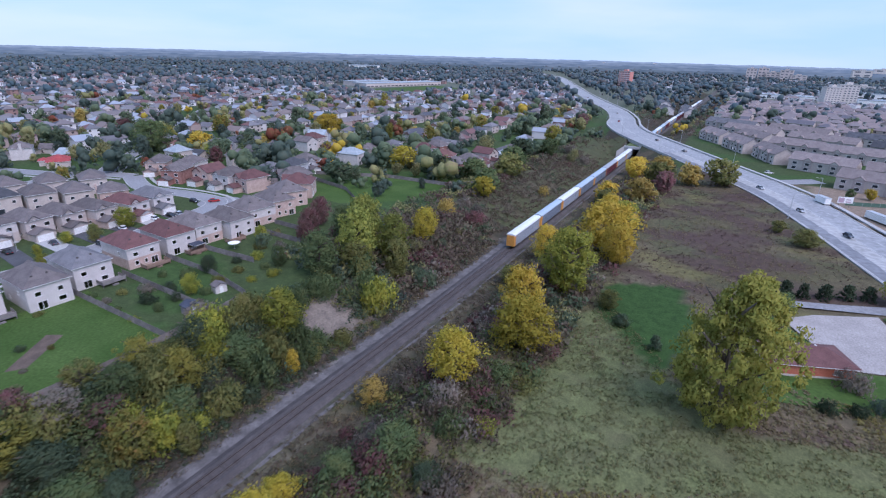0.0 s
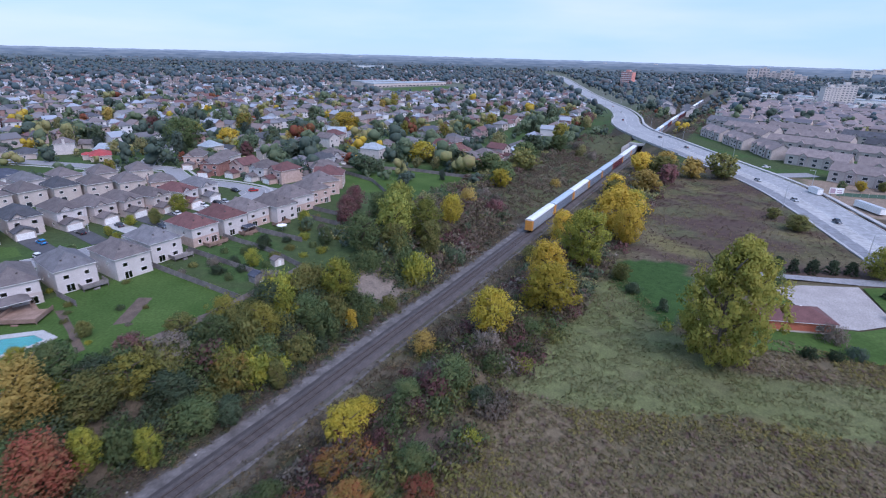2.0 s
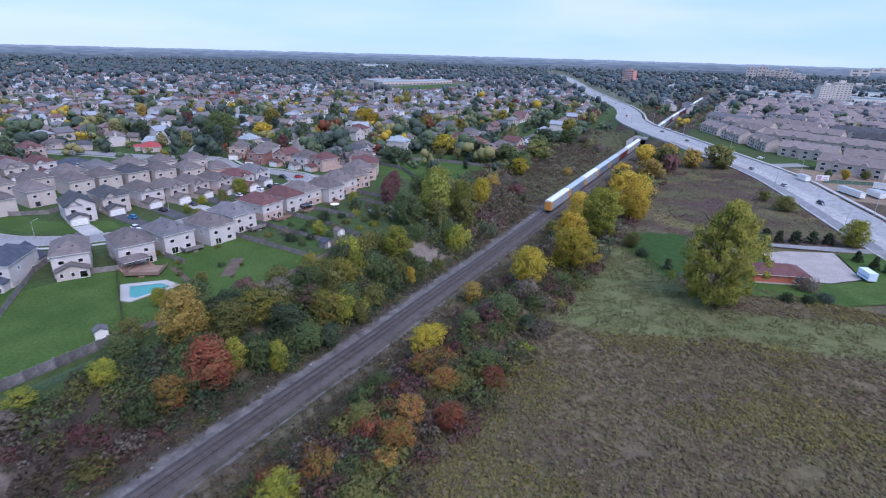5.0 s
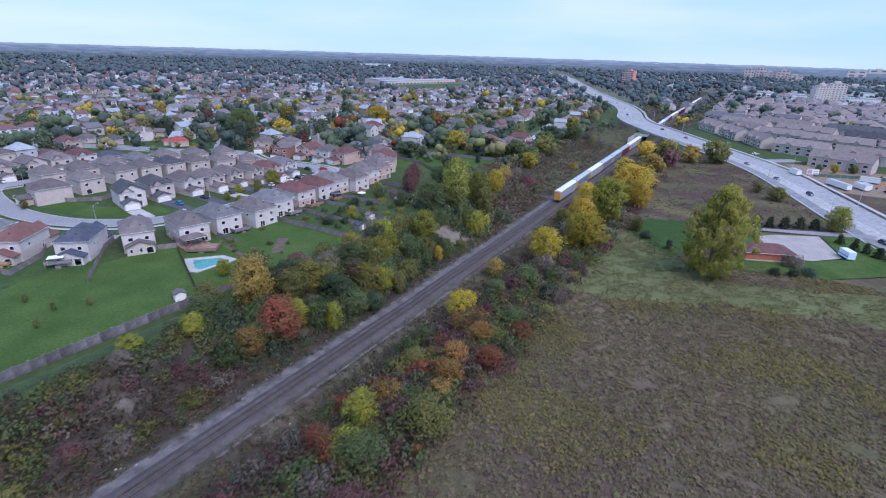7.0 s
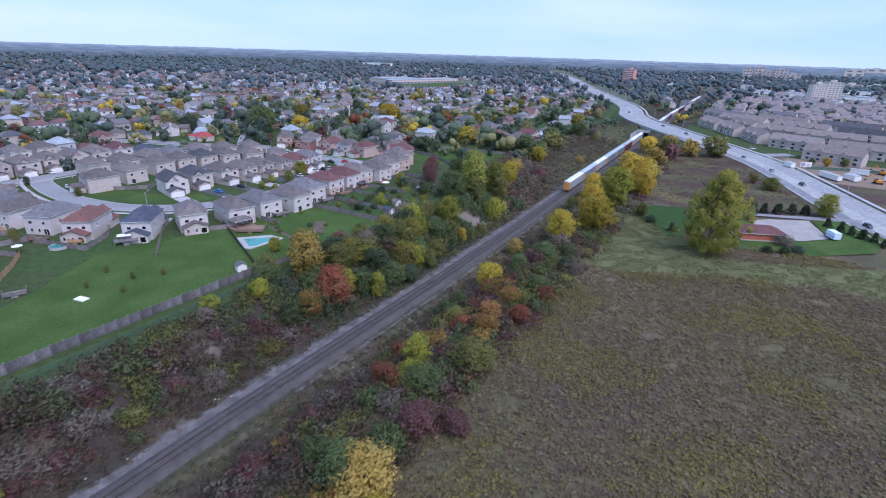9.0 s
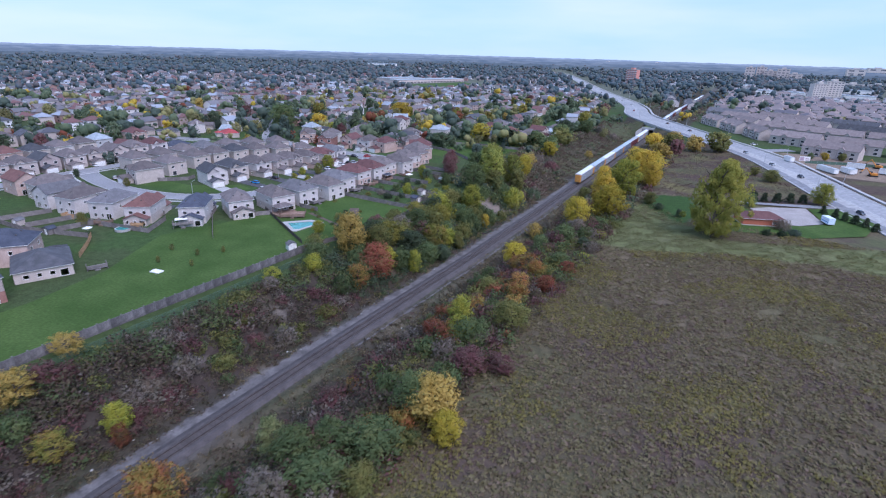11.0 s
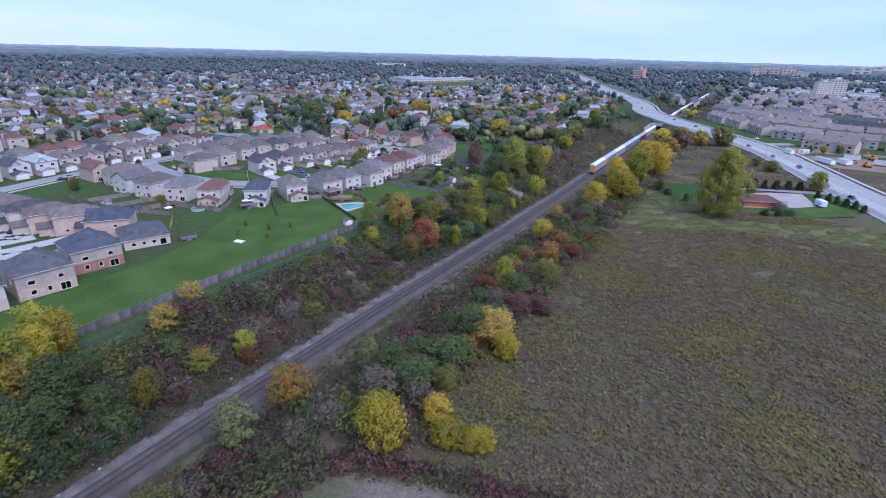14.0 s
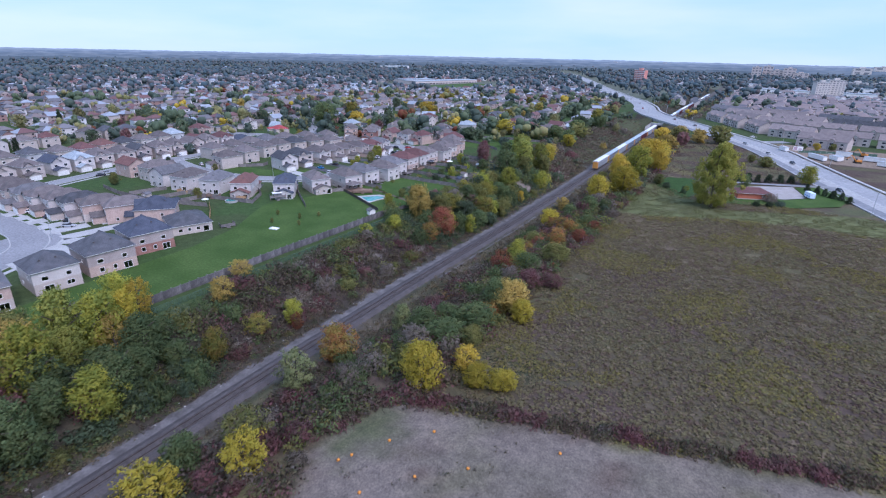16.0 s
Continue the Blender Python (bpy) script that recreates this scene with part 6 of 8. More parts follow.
def scatter(name, spots, hue_mat, label, lumps=5, per=9, leaf=0.28, category="undergrowth", form="spread", tall=1.0, up=0.6):
    """Many small plants in one mesh: spots of x, y, radius, height."""
    lib = []
    for i in range(12):
        gen = np.random.default_rng(200 + i)
        p, o = cloud_points(gen, 0.85, 0.9 * tall, 0.1, lumps, per, 0.42, form)
        q = leaf_sprays(p, o, leaf, gen=gen)
        q[..., 2] /= tall
        lib.append((q, soft_normals(p, o, (0, 0, 0.3 * tall), gen, up)))
    spots = np.asarray(spots)
    zz = land(spots[:, 0], spots[:, 1])
    out, lit = [], []
    for i, (x, y, r, h) in enumerate(spots):
        a = rng.uniform(0, 6.28)
        q, nq = lib[i % 12]
        lit.append(np.stack([nq[:, 0] * math.cos(a) - nq[:, 1] * math.sin(a), nq[:, 0] * math.sin(a) + nq[:, 1] * math.cos(a), nq[:, 2]], -1))
        c, s_ = math.cos(a) * r, math.sin(a) * r
        out.append(np.stack([x + q[..., 0] * c - q[..., 1] * s_, y + q[..., 0] * s_ + q[..., 1] * c, zz[i] + q[..., 2] * h], -1))
    return tagged(new(name, leaf_mesh(name, np.concatenate(out), np.concatenate(lit), [hue_mat])), label, category, kind="stuff")


def band(n, y0, y1, d0, d1):
    y, d = rng.uniform(y0, y1, n), rng.uniform(d0, d1, n)
    return np.stack([rail_x(y) + d, y], -1)


BRUSH = leaves("slope_brush", (0.092, 0.101, 0.048), (0.132, 0.115, 0.072), (0.103, 0.064, 0.062), (0.172, 0.138, 0.086), (0.075, 0.092, 0.050), (0.127, 0.078, 0.072), (0.190, 0.167, 0.144), (0.086, 0.075, 0.054))
low = np.concatenate([band(3100, -178, 345, -31.5, -5.4), band(3300, -178, 345, 4.8, 38), band(1300, 100, 352, -54, -12), band(800, 345, 1000, -45, -9), band(500, 480, 1000, 9, 40), band(700, 100, 345, 11, 26)])
low = low[np.hypot(low[:, 0] + 17, low[:, 1] - 85) > 6.5]
low = low[np.hypot((low[:, 0] + 28) / 1.4, low[:, 1] + 92) > 4.0]
low = low[from_line(ROAD_LINE, low[:, 0], low[:, 1])[0] > 20]
low = low[~inside(DIRT_LOT, low[:, 0], low[:, 1])]
off = low[:, 0] - rail_x(low[:, 1])
# the slope below the lawn stays open and grassy at its foot
open_slope = (off < 0) & (low[:, 1] < -8) & (low[:, 1] > -96) & (off > -21)
rr = rng.uniform(1.1, 2.9, len(low)) * (0.22 + 0.78 * np.where((off > 0) & (low[:, 1] > -75), step(9, 16, off), step(5, 12.5, np.abs(off)))) * np.where(open_slope, 0.85, 1)
rr = rr * np.where((off < 0) & (low[:, 1] > 175) & (off > -34), 0.5, 1)
patch = waves(low[:, 0] * 1.3 + 5, low[:, 1], 12) + rng.normal(0, 0.35, len(low))
patch = np.where((off < 0) & (low[:, 1] > 135) & (off > -40), patch * 0.42, patch)
# brush tones for the farther slopes, lightened in colour to imitate haze
HAZED_LEAF = {"undergrowth": leaves("hazed_slope_brush", (0.125, 0.12, 0.07), (0.165, 0.135, 0.095), (0.13, 0.095, 0.085), (0.20, 0.165, 0.115), (0.11, 0.12, 0.07), (0.15, 0.105, 0.095)), "green_brush": LEAF["far_green"], "dark_brush": LEAF["far_dark"], "olive_brush": LEAF["far_olive"]}
leafy = (off < 0) & (((low[:, 1] > -10) & (low[:, 1] < 110)) | (low[:, 1] < -98))
full = np.column_stack([low, rr, rr * rng.uniform(0.7, 1.3, len(low))])
for name_, mat_, where_, text_ in (
    ("undergrowth", BRUSH, (patch > -0.38) & (patch < 0.28) & ~leafy, "tangled brown and green brush on the cutting slopes"),
    ("green_brush", LEAF["green"], ((patch >= 0.28) & (patch < 0.6) & ~leafy) | (leafy & (patch > 0.25)), "dense green brush on the cutting slopes"),
    ("dark_brush", LEAF["dark"], leafy & (patch <= 0.0), "dense dark green brush on the cutting slopes"),
    ("olive_brush", LEAF["olive"], ((patch >= 0.6) & ~leafy) | (leafy & (patch > 0.0) & (patch <= 0.25)), "dense olive brush on the cutting slopes"),
    ("burgundy_brush", LEAF["wine"], (patch <= -0.38) & (patch > -0.72) & ~leafy, "burgundy brush on the cutting slopes"),
    ("dry_brush", LEAF["grey"], (patch <= -0.72) & ~leafy, "grey dry brush on the cutting slopes"),
):
    near_ = full[:, 1] < 100
    scatter(name_, full[where_ & near_], mat_, text_, 13, 11, 0.15)
    scatter(name_, full[where_ & ~near_], HAZED_LEAF.get(name_, mat_), text_, 8, 7, 0.25)
# low weeds and grass on the floor of the cutting, up to the ballast
floor_ = np.concatenate([band(2600, -178, 170, 2.7, 12), band(1900, -178, 170, -12.5, -5.0)])
dark_ = waves(floor_[:, 0] * 1.5, floor_[:, 1], 6) + rng.normal(0, 0.3, len(floor_))
rr = rng.uniform(0.35, 1.1, len(floor_)) * (0.5 + 0.5 * step(3.5, 7, np.abs(floor_[:, 0] - rail_x(floor_[:, 1]))))
rows_f = np.column_stack([floor_, rr, rr * rng.uniform(0.6, 1.1, len(floor_))])
scatter("trackside_weeds", rows_f[dark_ < 0.25], BRUSH, "brown and olive weeds beside the track", 5, 7, 0.22, "weeds", up=1.4)
scatter("trackside_grass", rows_f[dark_ >= 0.25], leaves("dry_grass", (0.13, 0.10, 0.06), (0.18, 0.14, 0.08), (0.24, 0.19, 0.11), (0.12, 0.11, 0.055)), "tan dry grass beside the track", 5, 7, 0.22, "grass", up=1.4)


# ---------------------------------------------------------------- meadow
WEEDS = leaves("meadow_weeds", (0.122, 0.078, 0.072), (0.157, 0.109, 0.088), (0.148, 0.123, 0.072), (0.167, 0.151, 0.074), (0.218, 0.169, 0.118), (0.167, 0.107, 0.097))
GOLDENROD = leaves("goldenrod", (0.158, 0.155, 0.063), (0.220, 0.202, 0.072), (0.290, 0.245, 0.086), (0.211, 0.172, 0.086))


def meadow(name, n, mat, label, keep, r0, r1, h0, h1, leaf):
    x, y = rng.uniform(29, 150, n), rng.uniform(-96, 112, n)
    ok = keep(x, y) & ~inside(DIRT_LOT, x, y) & ~inside(MOWN, x, y) & ~inside(LUSH, x, y) & (x - rail_x(y) > 34)
    x, y = x[ok], y[ok]
    k = rng.uniform(0, 1, len(x))
    scatter(name, np.column_stack([x, y, r0 + (r1 - r0) * k, h0 + (h1 - h0) * rng.uniform(0, 1, len(x))]), mat, label, 2, 3, leaf, "weeds", up=2.2)


meadow("meadow_weeds", 50000, WEEDS, "brown autumn weeds of the open meadow", lambda x, y: waves(x, y, 6) > -0.8, 0.45, 1.1, 0.18, 0.48, 0.5)
meadow("goldenrod_patches", 42000, GOLDENROD, "yellow-green goldenrod patches in the meadow", lambda x, y: (waves(x + 9, y + 31, 14) + 0.3 * waves(x, y, 3.1) > 0.22), 0.4, 0.9, 0.35, 0.7, 0.42)


def tufts():
    """Uneven grass of the rough lawn, and the brambles along the edge of the bare lot."""
    x, y = rng.uniform(30, 150, 16000), rng.uniform(58, 130, 16000)
    ok = inside(MOWN, x, y) & (waves(x, y, 4) > -0.35)
    x, y = x[ok], y[ok]
    scatter("grass_tufts", np.column_stack([x, y, rng.uniform(0.35, 0.8, len(x)), rng.uniform(0.2, 0.5, len(x))]), leaves("rough_grass", (0.11, 0.138, 0.054), (0.15, 0.168, 0.068), (0.21, 0.19, 0.098), (0.13, 0.155, 0.062)), "tufts of tan and green rough grass", 2, 4, 0.36, "grass", up=2.2)
    edge = np.array(DIRT_LOT[:10], float)
    t = rng.uniform(0, 9, 520)
    i = t.astype(int)
    p = edge[i] + (edge[i + 1] - edge[i]) * (t - i)[:, None]
    p += np.column_stack([rng.normal(-0.6, 0.8, len(t)), rng.normal(1.6, 0.8, len(t))])
    r = rng.uniform(0.6, 1.5, len(t))
    rows = np.column_stack([p, r, r * rng.uniform(0.7, 1.3, len(t))])
    v = waves(p[:, 0], p[:, 1], 7)
    scatter("brambles", rows[v <= 0.1], LEAF["wine"], "burgundy brambles along the bare lot", 9, 9, 0.2, "brambles")
    scatter("brown_brambles", rows[v > 0.1], BRUSH, "brown and olive brambles along the bare lot", 9, 9, 0.2, "brambles")
    x, y = rng.uniform(34, 130, 1500), rng.uniform(-150, -62, 1500)
    ok = inside(DIRT_LOT, x, y) & (waves(x, y, 8) > 0.2)
    scatter("lot_weeds", np.column_stack([x[ok], y[ok], rng.uniform(0.25, 0.7, ok.sum()), rng.uniform(0.2, 0.5, ok.sum())]), BRUSH, "sparse weeds on the bare lot", 2, 5, 0.3, "weeds", up=2.0)


tufts()


def rough_weeds():
    x, y = rng.uniform(24, 118, 6500), rng.uniform(100, 322, 6500)
    off, more = from_line(ROAD_LINE[::2], x, y)
    road_x = np.interp(y, ROAD_LINE[:, 1], ROAD_LINE[:, 0])
    ok = (off > more[:, 1] + 2) & (x < road_x) & ~inside(LUSH, x, y) & (x - rail_x(y) > 26) & ~inside([(70, 100), (70, 172), (122, 178), (126, 100)], x, y)
    x, y = x[ok], y[ok]
    v = waves(x, y, 19) + rng.normal(0, 0.3, len(x))
    rows = np.column_stack([x, y, rng.uniform(0.5, 1.1, len(x)), rng.uniform(0.4, 0.9, len(x))])
    scatter("rough_weeds", rows[v > 0], WEEDS, "brown weeds of the rough ground by the road", 3, 3, 0.34, "weeds", up=2.2)
    scatter("burgundy_weeds", rows[v <= -0.25], leaves("burgundy_weeds", (0.095, 0.055, 0.055), (0.13, 0.075, 0.07), (0.10, 0.075, 0.06), (0.085, 0.05, 0.055)), "burgundy weeds of the rough ground by the road", 3, 3, 0.34, "weeds", up=2.2)


rough_weeds()


# ---------------------------------------------------------------- trees of the suburb and woods
def free(x, y, gap):
    return not any((x - a) ** 2 + (y - b) ** 2 < gap * gap for a, b in PLACES)


for x, y, r, h, hue, form in ((-246, 176, 11, 19, "green", "fine"), (-226, 194, 7.5, 12, "gold", "round"), (-226, 306, 11, 14, "gold", "fine"), (-118, 91, 3.4, 7.5, "lime", "round"), (-117, 72, 1.8, 4, "lime", "round"), (-105, 186, 7, 10, "dark", "round"), (-100, 232, 8, 12, "yellow", "round"), (-72, 226, 8, 11, "dark", "round"), (-56, 232, 7, 11, "green", "round"),
                               (-185, 196, 5, 9, "green", "round"), (-196, 160, 4, 7, "green", "round"), (-204, 186, 4, 8, "lime", "round"), (-240, 140, 3, 5, "olive", "round"), (-40, 215, 7, 11, "green", "round"), (-44, 250, 8, 12, "olive", "round"), (-36, 205, 5, 9, "yellow", "round"), (-52, 272, 8, 12, "green", "round"), (-60, 300, 8, 12, "dark", "round"), (-48, 320, 7, 11, "green", "round")):
    tree(x, y, r, h, hue, form, "among the houses")
made = 0
for tries in range(4000):
    y = rng.uniform(-140, 560)
    x = rng.uniform(-420, -50)
    if not (suburb_ok(x, y) or (y > 100 and x < -60)) or not free(x, y, 8.5) or from_line(ROAD_LINE[::3], np.array([x]), np.array([y]))[0][0] < 26:
        continue
    if any(from_line(s, np.array([x]), np.array([y]))[0][0] < 6.5 for s in STREETS):
        continue
    dist = math.hypot(x - 75, y + 40)
    k = 1 if dist > 330 else 0.6
    hue = rng.choice(["far_green", "far_olive", "far_dark", "far_green", "far_olive", "far_green", "mustard", "far_dark", "far_green", "wine", "spruce", "tan", "sumac", "far_olive"])
    form = "cone" if hue == "spruce" else rng.choice(["lite", "lite", "lite_tall"])
    h = rng.uniform(6.5, 13) * k
    tree(x, y, h * rng.uniform(0.34, 0.5) * (0.6 if form == "cone" else 1), h, hue, form, "among the houses", z=0)
    PLACES.append((x, y)) if dist > 250 else None
    made += 1
    if made >= 170:
        break


def woods(name, spots, mat, label, leaf=0.30, lumps=7, per=5):
    scatter(name, spots, mat, label, lumps, per, leaf, "woods", "round", 2.0, 0.8)


def far_canopy(name, spots, mat, label, levels=(0.45, 0.72), size=1.0):
    """Far woods in one mesh: each tree a few uneven rounded clumps of foliage on the same spot."""
    count = len(levels)
    t = (1 + 5 ** 0.5) / 2
    ico = np.array([(a, b * t, 0) for a in (-1, 1) for b in (-1, 1)] + [(0, a, b * t) for a in (-1, 1) for b in (-1, 1)] + [(b * t, 0, a) for a in (-1, 1) for b in (-1, 1)])
    near = np.linalg.norm(ico[:, None] - ico[None], axis=2)
    tri = [(a, b, c) if np.dot(np.cross(ico[b] - ico[a], ico[c] - ico[a]), ico[a]) > 0 else (a, c, b) for a, b, c in itertools.combinations(range(12), 3) if max(near[a, b], near[b, c], near[a, c]) < 2.01]
    ico, tri = ico / np.linalg.norm(ico[0]), np.array(tri)
    lib = []
    for i in range(14):
        gen = np.random.default_rng(400 + i)
        lib.append(np.concatenate([ico * gen.uniform(0.72, 1.2, (12, 1)) * np.array((0.62, 0.62, 0.34)) * gen.uniform(0.6, 1.25) * size + (gen.normal() * 0.4, gen.normal() * 0.4, z) for z in levels]))
    faces = np.concatenate([tri + 12 * k for k in range(count)])
    zz = land(spots[:, 0], spots[:, 1])
    v, f = [], []
    for i, (x, y, r, h) in enumerate(spots):
        a, q = rng.uniform(0, 6.28), lib[i % 14]
        c, s_ = math.cos(a) * r, math.sin(a) * r
        v.append(np.stack([x + q[:, 0] * c - q[:, 1] * s_, y + q[:, 0] * s_ + q[:, 1] * c, zz[i] + q[:, 2] * h], -1))
        f.append(faces + 12 * count * i)
    return tagged(new(name, soup(name, np.concatenate(v), np.concatenate(f), [mat], smooth=True)), label, "woods", kind="stuff")


def polar(n, r0, r1, a0, a1, power=1.0):
    """Places spread over the view, thinning with distance; angles from +y towards -x."""
    r = r0 * (r1 / r0) ** (rng.uniform(0, 1, n) ** power)
    a = np.radians(rng.uniform(a0, a1, n))
    return np.stack([75 - r * np.sin(a), -60 + r * np.cos(a)], -1), r


pts, r = polar(19000, 290, 2900, -16, 82, 0.85)
keep = from_line(ROAD_LINE[::4], pts[:, 0], pts[:, 1])[0] > 26
keep &= ~((np.abs(pts[:, 0] - rail_x(pts[:, 1])) < 12) & (pts[:, 1] < 1300))
keep &= ~((pts[:, 0] > rail_x(pts[:, 1]) - 44) & (pts[:, 1] < 420))
keep &= ~((pts[:, 0] > rail_x(pts[:, 1]) + 25) & (pts[:, 1] < 560))
keep &= ~((pts[:, 0] > 0) & (pts[:, 1] < 1250) & (rng.uniform(0, 1, len(pts)) < 0.8))
keep &= ~((pts[:, 0] < -415) & (pts[:, 0] > -630) & (pts[:, 1] > 640) & (pts[:, 1] < 960))
keep &= ~((pts[:, 0] > -345) & (pts[:, 1] < 135) & (rng.uniform(0, 1, len(pts)) < np.where(pts[:, 0] < -258, 0.45, 0.88)))
pts, r = pts[keep], r[keep]
grid = {}
for a, b in PLACES:
    grid.setdefault((int(a // 20), int(b // 20)), []).append((a, b))
ok = np.array([not any((p[0] - a) ** 2 + (p[1] - b) ** 2 < 84 for i in (-1, 0, 1) for j in (-1, 0, 1) for a, b in grid.get((int(p[0] // 20) + i, int(p[1] // 20) + j), ())) for p in pts])
pts, r = pts[ok], r[ok]
rad = rng.uniform(2.2, 5.2, len(pts)) * (1 + 0.9 * step(650, 1500, r)) * rng.choice([0.6, 0.8, 1.0, 1.5], len(pts))
tall_ = np.clip(rad * rng.uniform(1.5, 2.3, len(pts)), 4.5, 14)
row_ = np.column_stack([pts, rad, tall_])
thin = rng.uniform(0, 1, len(r)) < np.where(r < 700, 0.40, np.where(r < 1250, 0.62, 0.95))
row_, r, pts = row_[thin], r[thin], pts[thin]
mid_ = r < 760
hue_ = rng.uniform(0, 1, len(pts))
# green, dark and olive tones here hold painted haze
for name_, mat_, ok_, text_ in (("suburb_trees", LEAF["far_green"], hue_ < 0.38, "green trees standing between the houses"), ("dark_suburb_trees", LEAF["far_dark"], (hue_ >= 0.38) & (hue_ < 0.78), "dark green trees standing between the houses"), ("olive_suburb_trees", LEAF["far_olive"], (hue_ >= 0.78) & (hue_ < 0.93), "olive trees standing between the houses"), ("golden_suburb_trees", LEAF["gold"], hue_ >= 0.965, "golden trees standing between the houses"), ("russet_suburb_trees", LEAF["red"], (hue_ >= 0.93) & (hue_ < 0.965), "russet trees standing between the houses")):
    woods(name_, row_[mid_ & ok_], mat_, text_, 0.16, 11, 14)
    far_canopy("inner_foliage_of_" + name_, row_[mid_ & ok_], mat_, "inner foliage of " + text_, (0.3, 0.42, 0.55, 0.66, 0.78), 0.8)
far_canopy("far_woods", row_[~mid_], HAZED_WOODS, "distant green and russet woods behind the suburb, tinted blue with painted haze")


# the rim of the land: a backdrop of wooded ridges one behind the other, two to three kilometres off, with haze painted
# into their glow
def backdrop(far, rise, dark, pale):
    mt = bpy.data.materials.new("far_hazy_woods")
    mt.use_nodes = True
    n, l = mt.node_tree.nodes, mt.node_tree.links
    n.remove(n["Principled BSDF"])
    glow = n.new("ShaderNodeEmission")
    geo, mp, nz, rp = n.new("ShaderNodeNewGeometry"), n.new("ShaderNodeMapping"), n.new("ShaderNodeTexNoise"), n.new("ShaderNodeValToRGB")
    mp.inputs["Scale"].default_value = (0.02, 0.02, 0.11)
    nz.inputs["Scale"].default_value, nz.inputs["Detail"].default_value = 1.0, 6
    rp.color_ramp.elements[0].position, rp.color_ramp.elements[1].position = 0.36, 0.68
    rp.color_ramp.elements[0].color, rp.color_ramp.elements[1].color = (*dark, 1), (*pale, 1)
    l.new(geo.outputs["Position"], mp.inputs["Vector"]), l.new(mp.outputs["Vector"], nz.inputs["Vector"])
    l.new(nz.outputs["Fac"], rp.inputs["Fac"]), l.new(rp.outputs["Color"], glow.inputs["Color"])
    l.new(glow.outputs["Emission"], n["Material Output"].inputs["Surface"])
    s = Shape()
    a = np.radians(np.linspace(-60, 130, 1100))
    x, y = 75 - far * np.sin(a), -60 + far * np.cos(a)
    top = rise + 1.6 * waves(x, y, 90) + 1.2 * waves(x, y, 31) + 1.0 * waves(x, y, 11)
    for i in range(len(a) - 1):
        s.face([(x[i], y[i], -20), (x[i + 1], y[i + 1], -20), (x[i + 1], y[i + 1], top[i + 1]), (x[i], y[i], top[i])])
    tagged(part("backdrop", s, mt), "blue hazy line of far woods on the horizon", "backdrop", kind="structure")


# each farther ridge glows bluer and paler, imitating haze
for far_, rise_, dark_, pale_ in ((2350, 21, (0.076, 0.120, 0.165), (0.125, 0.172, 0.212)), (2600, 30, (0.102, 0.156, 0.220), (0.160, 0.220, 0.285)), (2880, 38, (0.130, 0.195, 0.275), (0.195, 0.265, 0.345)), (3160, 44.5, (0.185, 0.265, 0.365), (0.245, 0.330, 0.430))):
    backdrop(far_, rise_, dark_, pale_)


# ---------------------------------------------------------------- fences
FENCE_MESH = {}


def board_fence(points, h=1.8, mat="wood", label="weathered grey board fence between the gardens"):
    """Posts every 2.4 m, two rails and close boards, in bays."""
    a0 = Vector(points[0])
    top = base("fence", pose(points[0][0], points[0][1], 0), label, "fence", "garden fences")
    for p, q in zip(points[:-1], points[1:]):
        a, b = Vector(p), Vector(q)
        n = max(1, round((b - a).length / 3.2))
        ang = math.degrees(math.atan2(b.y - a.y, b.x - a.x))
        w = round((b - a).length / n, 2)
        key = (w, h)
        if key not in FENCE_MESH:
            s = Shape()
            k = max(6, int(w / 0.16))
            rings = []
            for i in range(k):
                dz, o = 0.03 * math.sin(i * 2.3), 0.022 * (i % 2)
                for x in (i * w / k, (i + 1) * w / k):
                    rings.append([(x, o - 0.015, 0.03), (x, o + 0.015, 0.03), (x, o + 0.015, h - 0.05 + dz), (x, o - 0.015, h - 0.05 + dz)])
            s.loft(rings)
            FENCE_MESH[key] = (s.mesh("fence_panel"), Shape().box(-0.06, 0.06, -0.06, 0.06, -0.3, h + 0.08).mesh("post"))
        for i in range(n):
            c = a + (b - a) * i / n - a0
            m_ = pose(c.x, c.y, land_at(c.x + a0.x, c.y + a0.y), 0, 0, ang)
            put_mesh("fence_panel", FENCE_MESH[key][0], [MAT[mat]], top, m_)
            put_mesh("post", FENCE_MESH[key][1], [MAT[mat]], top, m_)
    return top


board_fence([(-40, -4), (-37.5, 10), (-35.5, 22), (-35, 46), (-37, 66), (-39, 78)], 1.7, "wood", "dark weathered board fence along the cutting")
for pts_ in ([(-76, 55), (-36, 55.5)], [(-78, 68.5), (-38, 68.5)], [(-80, 82.5), (-58, 82.5), (-39.5, 79)], [(-80, 93.2), (-56, 95)], [(-78, 114.5), (-50, 115)], [(-76, 31), (-66, 31)], [(-80, 124), (-62, 124)], [(-130, 190), (-92, 208), (-60, 212), (-50, 222)], [(-118, 182), (-92, 176), (-70, 160)]):
    board_fence(pts_)
board_fence([(-82, 10), (-77, 18)], 1.7)
board_fence([(-98.5, 9), (-94, 4), (-71.5, -12)], 1.8, "wood", "grey board fence between two back lawns")
board_fence([(-114, -3), (-101.4, -10), (-93.3, -21.2), (-111.4, -26), (-126, -28)], 1.8)
board_fence([(-100, 28), (-66.3, 12), (-44, 1.5)], 1.4, "dark_trim", "thin dark metal fence between two back lawns")
board_fence([(-104, -34), (-96, -39), (-88, -45)], 1.8, "new_wood", "new cedar board fence round a back garden")
